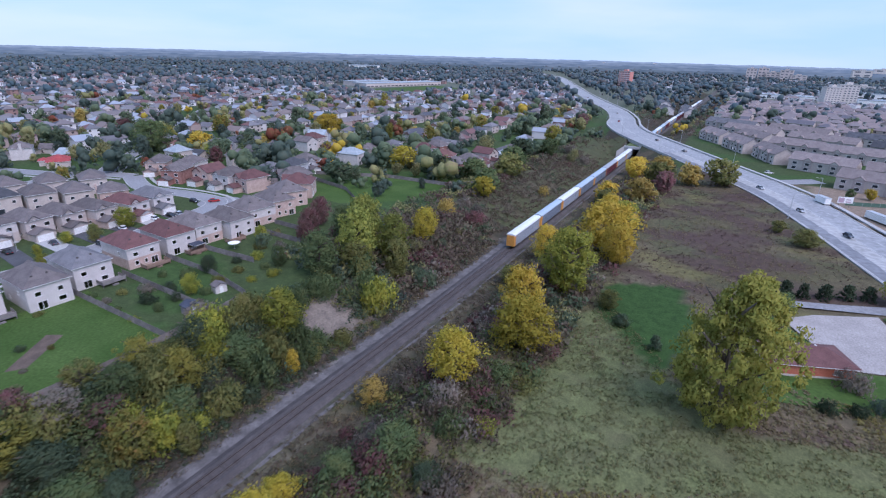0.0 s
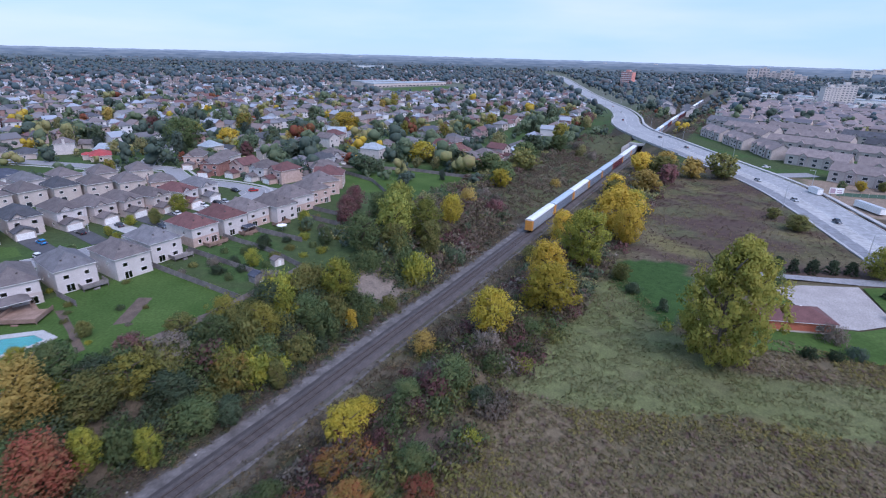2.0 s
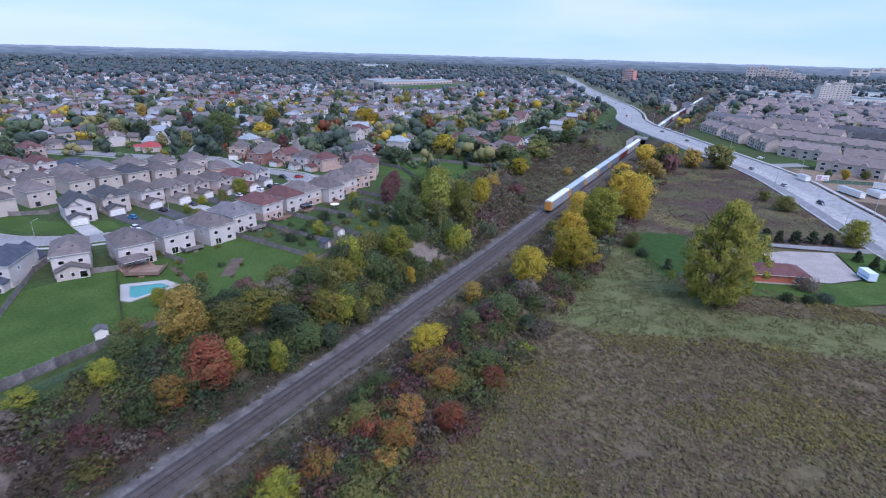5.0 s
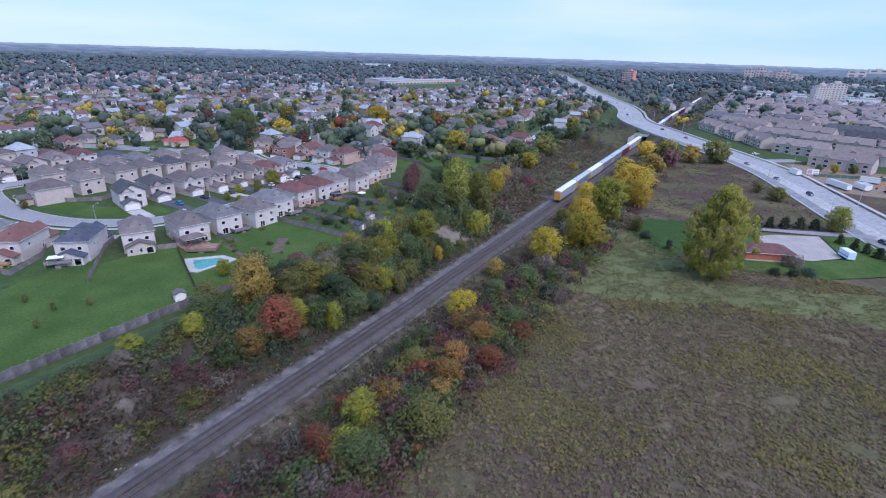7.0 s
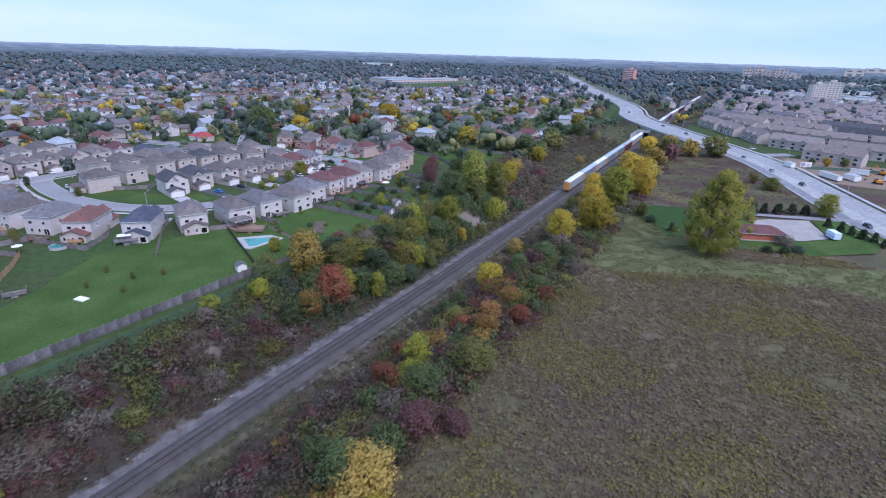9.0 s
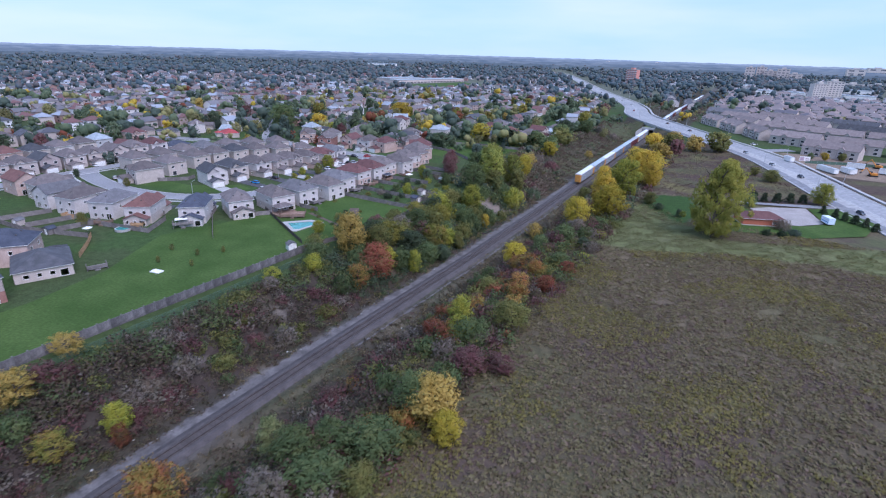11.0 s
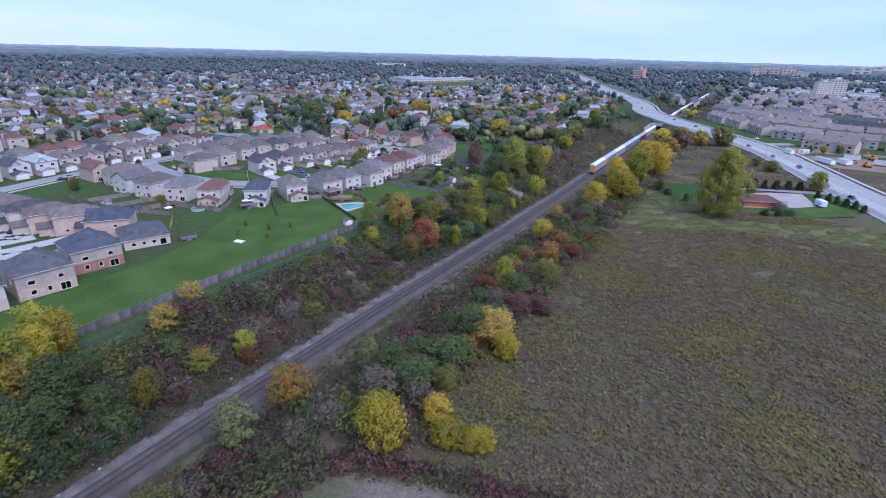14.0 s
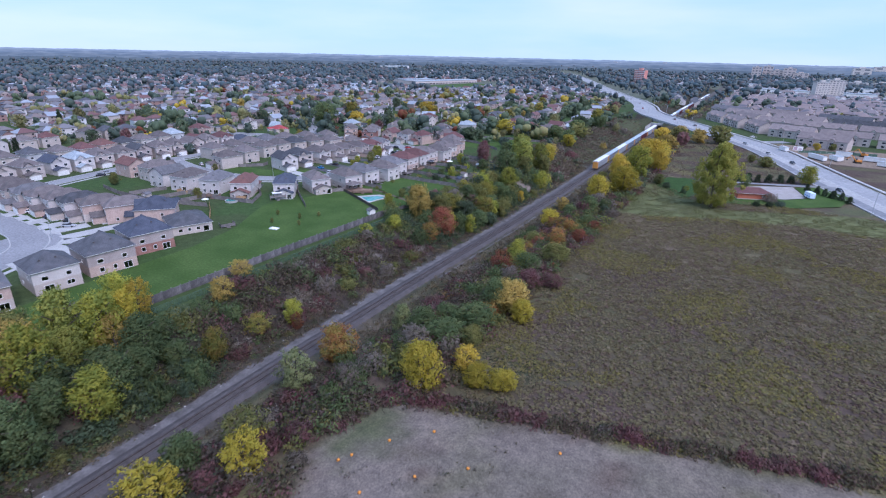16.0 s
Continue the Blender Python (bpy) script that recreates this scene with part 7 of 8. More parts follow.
board_fence([(-128, -26), (-131, -42)], 1.8), board_fence([(-143, -29), (-146, -44)], 1.8), board_fence([(-116, -25), (-119, -40)], 1.8), board_fence([(-104, -35), (-128, -44), (-150, -46), (-168, -44)], 1.8)
board_fence([(-162, 20), (-158, 22), (-150, 31), (-152, 36)], 1.8)


def noise_fence():
    top = base("noise_fence", pose(-42.5, -128, 0), "stained precast panel fence along the lawn", "fence")
    ys = np.arange(-176, -3, 2.6)
    edge = [(0.08, -0.2)]
    for z in (0.2, 0.62, 1.04, 1.46, 1.88):
        edge += [(0.06, z - 0.03), (0.06, z + 0.01), (0.09, z + 0.03), (0.09, z + 0.36)]
    edge.append((0.06, 2.26))
    profile = edge + [(-x, z) for x, z in reversed(edge)]
    panel = Shape().loft([[(x, y, z) for x, z in profile] for y in (0.1, 2.5)])
    panel, post = panel.mesh("panel"), Shape().box(-0.14, 0.14, -0.12, 0.12, -0.4, 2.4).box(-0.17, 0.17, -0.15, 0.15, 2.4, 2.5).mesh("post")
    for y in ys:
        x = np.interp(y, (-176, -110, -96, -54, -25, -2), (-38.6, -38.8, -38.0, -38.4, -38.2, -38.2))
        x2 = np.interp(y + 2.6, (-176, -110, -96, -54, -25, -2), (-38.6, -38.8, -38.0, -38.4, -38.2, -38.2))
        m_ = pose(x + 42.5, y + 128, land_at(x, y), 0, 0, math.degrees(math.atan2(x - x2, 2.6)))
        put_mesh("panel", panel, [MAT["noise_panel"]], top, m_)
        put_mesh("post", post, [MAT["noise_post"]], top, m_)


noise_fence()


def wire_fence():
    top = base("wire_fence", pose(-32.3, -128, 0), "green wire mesh fence below the lawn", "fence")
    post = Shape().tube((0, 0, -0.3), (0, 0, 1.85), 0.035).mesh("post")
    net = Shape()
    for k in range(22):
        y = 3.0 * k / 22
        net.tube((0, y, 0.05), (0, y + 0.9, 1.75), 0.012, sides=3)
        net.tube((0, y + 0.9, 0.05), (0, y, 1.75), 0.012, sides=3)
    net.tube((0, 0, 1.78), (0, 3, 1.78), 0.025, sides=5)
    net = net.mesh("wire_net")
    for y in np.arange(-170, -4, 3.0):
        m_ = pose(0, y + 128, land_at(-32.3, y))
        put_mesh("post", post, [MAT["green_wire"]], top, m_)
        put_mesh("wire_net", net, [MAT["green_wire"]], top, m_)


wire_fence()


# ---------------------------------------------------------------- beside the meadow
def brick_garage():
    m_ = pose(82.8, 122.6, 0.3, 0, 0, 205)
    g = Design()
    w, d, h = 15.0, 8.6, 2.75
    g.add("wall", wall_box(w, d, h, [("f", 4.2, 0.9, 1.6, 1.1), ("l", 0, 1.0, 1.2, 1.0)]), "orange_brick")
    g.add("plinth", Shape().box(-w / 2 - 0.04, w / 2 + 0.04, -d / 2 - 0.04, d / 2 + 0.04, -0.4, 0.42), "cream")
    g.add("roof", hip_roof(w, d, h + 0.12, 0.42, 0.6), "roof_red", "trim")
    g.window("f", 4.2, 0.9, 1.6, 1.1, w, d)
    g.window("l", 0, 1.0, 1.2, 1.0, w, d)
    g.add("garage_door", shared(("garage_door",), garage_door_shape), "trim", m=pose(-2, -d / 2, 0, 0, 0, 180))
    for vx in (-2, 2):
        g.add("roof_vent", shared(("roof_vent",), lambda: Shape().box(-0.2, 0.2, -0.2, 0.2, -0.2, 0.28)), "trim", m=pose(vx, -1.2, h + 1.5))
    g.build("garage_building", m_, {}, "low orange brick building with a red-brown hip roof", "house")


brick_garage()


def white_trailer():
    top = base("trailer", pose(106.5, 138, 0.3, 0, 0, 25), "white and blue box trailer parked on the grass", "trailer")
    part("body", Shape().box(-1.2, 1.2, -2.6, 2.6, 0.55, 2.9).box(-1.22, 1.22, -2.62, 2.62, 2.85, 2.95), plain("trailer_white", (0.62, 0.72, 0.85)), top)
    part("stripe", Shape().box(-1.215, 1.215, -2.4, 2.4, 1.2, 1.5), MAT["blue_paint"], top)
    part("chassis", Shape().box(-1.0, 1.0, -2.5, 3.6, 0.42, 0.55), MAT["dark_trim"], top)
    for x in (-1.25, 1.05):
        wheel = Shape().loft([[(x + t, 0.34 * math.cos(a), 0.36 + 0.34 * math.sin(a)) for a in np.linspace(0, 2 * math.pi, 14, endpoint=False)] for t in (0, 0.2)])
        part("wheel", wheel, MAT["rubber"], top)


white_trailer()


# ---------------------------------------------------------------- cars
CAR_SHAPES = {}


def car(x, y, z, ang, paint, colour_word, where="on the road", van=False):
    """A parked or passing car: body, cabin glass, wheels and lamps."""
    key = "van" if van else "car"
    if key not in CAR_SHAPES:
        L, h, c = (2.5, 1.0, 2.0) if van else (2.25, 0.86, 1.42)
        secs = [(-L, 0.55, 0.62), (-L + 0.12, 0.35, 0.8), (-L + 0.9, 0.28, h), (0.9, 0.28, h), (L - 0.5, 0.3, h - 0.14), (L - 0.05, 0.38, 0.66), (L, 0.5, 0.6)]
        body = Shape().loft([[(px, q, z0), (px, -q, z0), (px, -q * 0.98, (z0 + z1) / 2), (px, -q * 0.92, z1), (px, q * 0.92, z1), (px, q * 0.98, (z0 + z1) / 2)] for (px, z0, z1), q in zip(secs, (0.75, 0.86, 0.9, 0.9, 0.88, 0.8, 0.7))])
        a, b = (-L + 0.15, 1.3) if van else (-L + 0.5, 1.0)
        cab = Shape().loft([[(px, q, zz) for px, q in ((a + t * 0.35, -0.8 + t * 0.16), (b - t * 0.75, -0.8 + t * 0.16), (b - t * 0.75, 0.8 - t * 0.16), (a + t * 0.35, 0.8 - t * 0.16))] for t, zz in ((0, h - 0.02), (1, c))])
        roof = Shape().box(a + 0.3, b - 0.7, -0.66, 0.66, c - 0.03, c + 0.05)
        wheel = Shape().loft([[(0.33 * math.cos(q), t, 0.33 + 0.33 * math.sin(q)) for q in np.linspace(0, 2 * math.pi, 14, endpoint=False)] for t in (-0.1, 0.1)])
        lamp = Shape().box(-0.03, 0.03, -0.18, 0.18, -0.07, 0.07)
        CAR_SHAPES[key] = (body.mesh("body"), cab.mesh("cabin_glass"), roof.mesh("roof"), wheel.mesh("wheel"), lamp.mesh("lamp"), L)
    body, cab, roof, wheel, lamp, L = CAR_SHAPES[key]
    top = base("van" if van else "car", pose(x, y, z, 0, 0, ang), f"{colour_word} {'van' if van else 'car'} {where}", "van" if van else "car", "cars " + where)
    put_mesh("body", body, [paint], top)
    put_mesh("cabin_glass", cab, [MAT["far_glass"]], top)
    put_mesh("roof", roof, [paint], top)
    for px in (-L + 0.85, L - 0.85):
        for py in (-0.82, 0.82):
            put_mesh("wheel", wheel, [MAT["rubber"]], top, pose(px, py, 0))
    for py in (-0.6, 0.6):
        put_mesh("headlight", lamp, [MAT["trim"]], top, pose(L, py, 0.62))
        put_mesh("tail_light", lamp, [CAR_PAINT["red"]], top, pose(-L + 0.04, py, 0.7))


CAR_PAINT = {k: plain(k + "_car_paint", c, 0.25) for k, c in {"white": (0.7, 0.7, 0.72), "black": (0.02, 0.02, 0.025), "red": (0.4, 0.03, 0.03), "blue": (0.02, 0.22, 0.50), "silver": (0.38, 0.40, 0.43), "dark": (0.06, 0.07, 0.09)}.items()}
for x, y, z, ang, c, w in ((0, 413, 3.8, 124, "dark", "dark"), (24, 376, 3.45, 126, "dark", "dark grey"), (73, 340, 2.0, 35, "white", "white"), (100, 233, 0.95, -63, "dark", "dark grey"), (-54, 520, 3.05, 106, "red", "red"), (70, 296, 1.75, -56, "silver", "silver"), (86, 262, 1.1, -63, "silver", "silver"), (-78, 612, 1.65, 108, "white", "white"), (-108, 690, 0.9, 115, "white", "white"), (-180, 838, 0.3, 112, "silver", "silver"), (120, 165, 0.25, -64, "dark", "dark")):
    car(x, y, z, ang, CAR_PAINT[c], w)
for x, y, ang, c, w in ((-121, 46, 180, "blue", "bright blue"), (-119, 69, 175, "dark", "dark blue"), (-121, 57.5, 180, "black", "black"), (-116.5, 89, 175, "white", "white"), (-118, 101.5, 0, "white", "white"), (-117, 107, 0, "black", "black"), (-116, 110, 0, "silver", "silver"), (-128, 124, 0, "black", "black"), (-106, 77, 0, "dark", "dark grey"), (-120, -79, 40, "silver", "silver"), (-126, -76, 60, "black", "black"), (-137, -78, 70, "dark", "dark blue"), (-150, -79, 80, "white", "white"), (-197, -28, 75, "silver", "silver"), (-193, -33, 70, "black", "black"), (-108, 40, 0, "white", "white"), (-208, 150, 120, "silver", "silver"), (-122, 129, 60, "red", "red"), (-212, 20, 0, "white", "white"), (-178, 12, 160, "silver", "silver")):
    car(x, y, 0.1, ang, CAR_PAINT[c], w, "parked by the houses")


# ---------------------------------------------------------------- street lamps
LAMP = {}


def street_lamp(x, y, z, ang, h=10.0, where="beside the main road"):
    if not LAMP:
        LAMP["pole"] = Shape().tube((0, 0, 0), (0, 0, 1), 0.11, 0.07, 8).mesh("pole")
        arm = Shape()
        arm.tube((0, 0, 0), (1.2, 0, 0.35), 0.05, 0.045).tube((1.2, 0, 0.35), (2.4, 0, 0.42), 0.045, 0.04)
        LAMP["arm"] = arm.mesh("arm")
        LAMP["head"] = Shape().loft([[(px, q, zz) for q, zz in ((-wd, 0), (wd, 0), (wd * 0.7, hh), (-wd * 0.7, hh))] for px, wd, hh in ((2.2, 0.08, 0.08), (2.45, 0.17, 0.16), (2.95, 0.15, 0.12), (3.05, 0.06, 0.05))]).mesh("lamp_head")
        LAMP["base"] = Shape().box(-0.2, 0.2, -0.2, 0.2, -0.3, 0.35).mesh("base")
    top = base("street_lamp", pose(x, y, z, 0, 0, ang), f"tall grey street lamp {where}", "street lamp", "street lamps")
    put_mesh("pole", LAMP["pole"], [MAT["galv"]], top, Matrix.Diagonal((1, 1, h, 1)))
    put_mesh("arm", LAMP["arm"], [MAT["galv"]], top, pose(0, 0, h - 0.3))
    put_mesh("lamp_head", LAMP["head"], [MAT["galv"]], top, pose(0, 0, h + 0.06))
    put_mesh("base", LAMP["base"], [MAT["concrete"]], top)


seg_len = np.hypot(*np.diff(ROAD_LINE[:, :2], axis=0).T)
run = np.concatenate([[0], np.cumsum(seg_len)])
for k, s0 in enumerate(np.arange(330, 1150, 34.0)):
    q = np.array([np.interp(s0, run, ROAD_LINE[:, c]) for c in range(4)])
    u = np.array([np.interp(s0 + 2, run, ROAD_LINE[:, c]) for c in range(2)]) - q[:2]
    u /= np.linalg.norm(u)
    nrm = np.array((u[1], -u[0])) * (1 if k % 2 else -1)
    pos = q[:2] + nrm * (q[3] + 1.6)
    street_lamp(pos[0], pos[1], q[2] - 0.25 if abs(pos[0] - rail_x(pos[1])) > 9 else q[2] + 0.3, math.degrees(math.atan2(-nrm[1], -nrm[0])))
for x, y, a in ((-124, 16, 120), (-121, 60, 180), (-127, 96, 180), (-111, -88, 60), (-211, 6, 0), (-196, 22, 260)):
    street_lamp(x, y, 0, a, 6.0, "on the residential street")


# ---------------------------------------------------------------- townhouses across the main road
def terrace(n, w=6.6, d=12.5, h=6.4):
    g = Design()
    L = n * w
    g.add("wall", wall_box(L, d, h, []), "wall")
    g.add("roof", gable_roof(L, d, h + 0.16, 0.62, along="x"), "roof")
    for x in (L / 2, -L / 2):
        g.add("end_gable", gable_wall(d, h, 0.62, x, axis="x"), "wall")
    for i in range(n):
        cx = -L / 2 + (i + 0.5) * w
        for side in (-1, 1):
            if i % 2 == (0 if side < 0 else 1):
                y = side * (d / 2 + 0.8)
                g.add("bay", Shape().box(cx - w * 0.36, cx + w * 0.36, *sorted((side * d / 2 - side * 0.1, y)), 0, h - 0.1), "lower")
                g.add("bay_gable", gable_wall(w * 0.72, h - 0.1, 0.75, y, cx), "trim_wall")
                g.add("bay_roof", gable_roof(w * 0.72, 4.4, h + 0.05, 0.75, 0.25, cx, y - side * 2.1), "roof")
            off = 0.8 if i % 2 == (0 if side < 0 else 1) else 0.0
            key = "b" if side < 0 else "f"
            for z, ww, hh in ((3.6, 2.3, 1.5), (0.8, 2.3, 1.6)) if side > 0 else ():
                g.window(key, cx if side < 0 else -cx, z, ww, hh, L, d, 1, False, off=(0, side * off))
    return g


T5, T7 = terrace(5), terrace(7)
# x, y, facing, design, roof
for x, y, face, t, roof in ((35, 470, 210, T5, "roof_taupe"), (54, 434, 207, T5, "roof_taupe"), (74, 402, 203, T5, "roof_taupe"), (100, 376, 250, T5, "roof_taupe"), (135, 366, 262, T5, "roof_taupe"), (120, 331, 250, T5, "roof_taupe"), (172, 360, 265, T5, "roof_taupe"),
                            (62, 478, 215, T5, "roof_taupe"), (88, 446, 250, T5, "roof_taupe"), (124, 428, 255, T7, "roof_taupe"), (172, 416, 258, T7, "roof_taupe"), (222, 408, 262, T7, "roof_taupe"), (58, 516, 240, T7, "roof_taupe"), (106, 490, 245, T7, "roof_taupe"), (156, 470, 250, T7, "roof_dark"), (208, 458, 255, T7, "roof_dark"),
                            (40, 556, 240, T7, "roof_grey"), (92, 540, 245, T7, "roof_taupe"), (146, 522, 250, T7, "roof_dark"), (198, 510, 255, T7, "roof_dark"), (215, 356, 268, T5, "roof_taupe")):
    t.build("terrace", pose(x, y, land_at(x, y), 0, 0, face - 90), {"wall": "beige", "lower": "taupe", "trim_wall": "cream", "roof": "roof_brown" if roof == "roof_taupe" else roof}, f"beige brick terrace of townhouses with a {'dark' if roof == 'roof_dark' else 'taupe'} gabled roof", "terrace", "townhouses across the road")
    PLACES.append((x, y))
for x, y, face in ((-42, 700, 200), (-20, 722, 200), (-54, 748, 200), (-26, 772, 200)):
    T5.build("terrace", pose(x, y, land_at(x, y), 0, 0, face - 90), {"wall": "white", "lower": "cream", "trim_wall": "white", "roof": "roof_grey"}, "white terrace of townhouses with a grey roof", "terrace", "townhouses across the road")

spots2 = []
for k in range(9):
    for x in np.arange(20, 420, 13.5):
        y = 585 + k * 44 + rng.uniform(-3, 3) - 0.25 * x
        for s_ in (0, 17):
            if rng.random() < 0.9 and y + s_ > 560 - 0.3 * x and x > rail_x(y) + 42:
                spots2.append((x + rng.uniform(-2, 2), y + s_, 75 + (180 if s_ else 0) + rng.uniform(-8, 8)))
far_houses("distant_brown_houses", spots2, "distant crowded brown-roofed houses across the main road",
           [(0.23, 0.185, 0.185), (0.20, 0.165, 0.17), (0.13, 0.125, 0.145), (0.25, 0.20, 0.195), (0.22, 0.19, 0.195)], [(0.52, 0.44, 0.40), (0.60, 0.56, 0.53), (0.42, 0.34, 0.31)])


spots3 = []
for tries in range(900):
    x, y = rng.uniform(-330, 260), rng.uniform(700, 2000)
    if y > 1000 - x and from_line(ROAD_LINE[::4], np.array([x]), np.array([y]))[0][0] > 30 and abs(x - rail_x(y)) > 30 and waves(np.array(x), np.array(y), 90) > -0.1:
        spots3.append((x, y, rng.uniform(0, 360)))
far_houses("distant_mixed_houses", spots3, "distant pale houses scattered among the woods",
           [(0.24, 0.20, 0.20), (0.20, 0.19, 0.20), (0.15, 0.145, 0.16), (0.30, 0.30, 0.32)], [(0.58, 0.54, 0.53), (0.62, 0.61, 0.62), (0.45, 0.36, 0.33)])


# ---------------------------------------------------------------- towers, school and halls in the distance
def block(name, x, y, w, d, h, ang, wall, label, bays=8, floors=10, step_back=0.0, balcony=False):
    """A slab of flats: walls, window bays floor by floor, parapet and lift house."""
    top = base(name, pose(x, y, land_at(x, y) - 0.5, 0, 0, ang), label, "building")
    part("wall", Shape().box(-w / 2, w / 2, -d / 2, d / 2, 0, h), wall, top)
    part("parapet", Shape().box(-w / 2 - 0.3, w / 2 + 0.3, -d / 2 - 0.3, d / 2 + 0.3, h, h + 1.0), MAT["old_concrete"], top)
    part("lift_house", Shape().box(-w * 0.15, w * 0.15, -d * 0.25, d * 0.25, h + 1.0, h + 4.5), wall, top)
    fh = h / floors
    ww = w / bays * 0.55
    win = shared(("far_window", round(ww, 2), round(fh, 2)), lambda: Shape().box(-ww / 2, ww / 2, -0.12, 0.12, 0, fh * 0.4))
    slab = shared(("far_slab", round(w, 2)), lambda: Shape().box(-w / 2 + 0.5, w / 2 - 0.5, -0.9, 0, 0, 0.9))
    for f in range(floors):
        if balcony:
            put_mesh("balcony", slab, [MAT["trim"]], top, pose(0, -d / 2, f * fh + 0.2))
        for b in range(bays):
            put_mesh("window", win, [MAT["tower_glass"]], top, pose(-w / 2 + (b + 0.5) * w / bays, -d / 2, f * fh + fh * 0.35))
    return top


MAT["tower_glass"] = plain("grey_tower_glass", (0.17, 0.175, 0.19), 0.12)
red_wall = plain("red_brick_tower", (0.60, 0.25, 0.21), 0.8)
pale_wall = plain("pale_concrete_flats", (0.60, 0.54, 0.50), 0.8)
tan_wall = plain("tan_brick_flats", (0.54, 0.46, 0.43), 0.8)
block("apartment_tower", -222, 1252, 26, 18, 33, -12, red_wall, "red brick apartment tower with pale balcony bands", 4, 8, balcony=True)
block("apartment_block", 142, 1012, 22, 16, 27, 22, pale_wall, "pale apartment slab with rows of windows", 5, 9)
block("apartment_block", 163, 1034, 26, 18, 31, 14, pale_wall, "pale apartment slab with rows of windows", 5, 9)
for x, y, w, h in ((-8, 2090, 30, 36), (26, 2110, 30, 38), (54, 2100, 40, 26), (92, 2070, 36, 34), (126, 2060, 44, 20)):
    block("apartment_block", x, y, w, 22, h, 4, tan_wall, "tan apartment block near the horizon", 3, 4)
for x, y, w, h in ((245, 1600, 44, 13), (300, 1640, 40, 12), (330, 2500, 60, 34), (420, 2700, 70, 38), (520, 2600, 60, 30), (-820, 2750, 80, 24), (-700, 2800, 60, 28), (-600, 2820, 110, 26), (-460, 2850, 60, 28), (-2500, 1450, 90, 26), (-1900, 2300, 70, 24)):
    block("apartment_block", x, y, w, 22, h, 6, pale_wall, "pale apartment block far off", 2, 3)


def hall(name, x, y, w, d, h, ang, wall, label, bays=12):
    top = base(name, pose(x, y, land_at(x, y) - 0.3, 0, 0, ang), label, "building")
    part("wall", Shape().box(-w / 2, w / 2, -d / 2, d / 2, 0, h), wall, top)
    part("roof", Shape().box(-w / 2 - 0.5, w / 2 + 0.5, -d / 2 - 0.5, d / 2 + 0.5, h, h + 0.6), MAT["roof_pale"], top)
    part("roof_unit", Shape().box(-3, 3, -2, 2, h + 0.6, h + 2.4), MAT["galv"], top)
    win = shared(("hall_window", round(w / bays, 1)), lambda: Shape().box(-w / bays * 0.35, w / bays * 0.35, -0.1, 0.1, 1.0, 2.6))
    for b in range(bays):
        put_mesh("window", win, [MAT["far_glass"]], top, pose(-w / 2 + (b + 0.5) * w / bays, -d / 2, 0))


hall("school", -548, 838, 190, 40, 6.5, 78, tan_wall, "long low tan school building with a flat roof", 20)
hall("school", -590, 800, 90, 40, 8, 78, tan_wall, "tan school gym block with a flat roof", 8)
flat("playing_field", [(-520, 690), (-440, 700), (-425, 860), (-500, 900)], MAT["lawn"], 0.3, "green playing field beside the school", "field")
for x, y, w, d, h in ((60, 1130, 34, 30, 7), (112, 1120, 30, 30, 7), (205, 1090, 48, 40, 8), (320, 1080, 60, 40, 8), (-1180, 1500, 110, 60, 12), (200, 1320, 120, 60, 9), (30, 1380, 60, 40, 8)):
    hall("warehouse", x, y, w, d, h, 8, MAT["trim"], "white flat-roofed warehouse in the distance", 8)


# ---------------------------------------------------------------- building site by the main road
def trailer_hut(x, y, ang, L, label, wall=MAT["trim"]):
    top = base("site_trailer", pose(x, y, land_at(x, y), 0, 0, ang), label, "trailer", "site trailers")
    part("body", Shape().box(-L / 2, L / 2, -1.3, 1.3, 0.6, 3.2), wall, top)
    part("roof", Shape().box(-L / 2 - 0.08, L / 2 + 0.08, -1.38, 1.38, 3.2, 3.32), MAT["galv"], top)
    part("chassis", Shape().box(-L / 2 + 0.3, L / 2 - 0.3, -1.0, 1.0, 0.3, 0.6), MAT["dark_trim"], top)
    for px in (-L / 4, L / 4):
        part("window", Shape().box(px - 0.6, px + 0.6, -1.34, -1.28, 1.6, 2.6), MAT["far_glass"], top)


for x, y, a, L in ((94.7, 284, 120, 7), (114, 266.5, 122, 15), (124, 270, 118, 9), (130, 292, 170, 9), (146, 280, 165, 12), (152, 262, 160, 14), (160, 246, 158, 12), (126, 272, 120, 6)):
    trailer_hut(x, y, a, L, "white site trailer parked on bare earth")


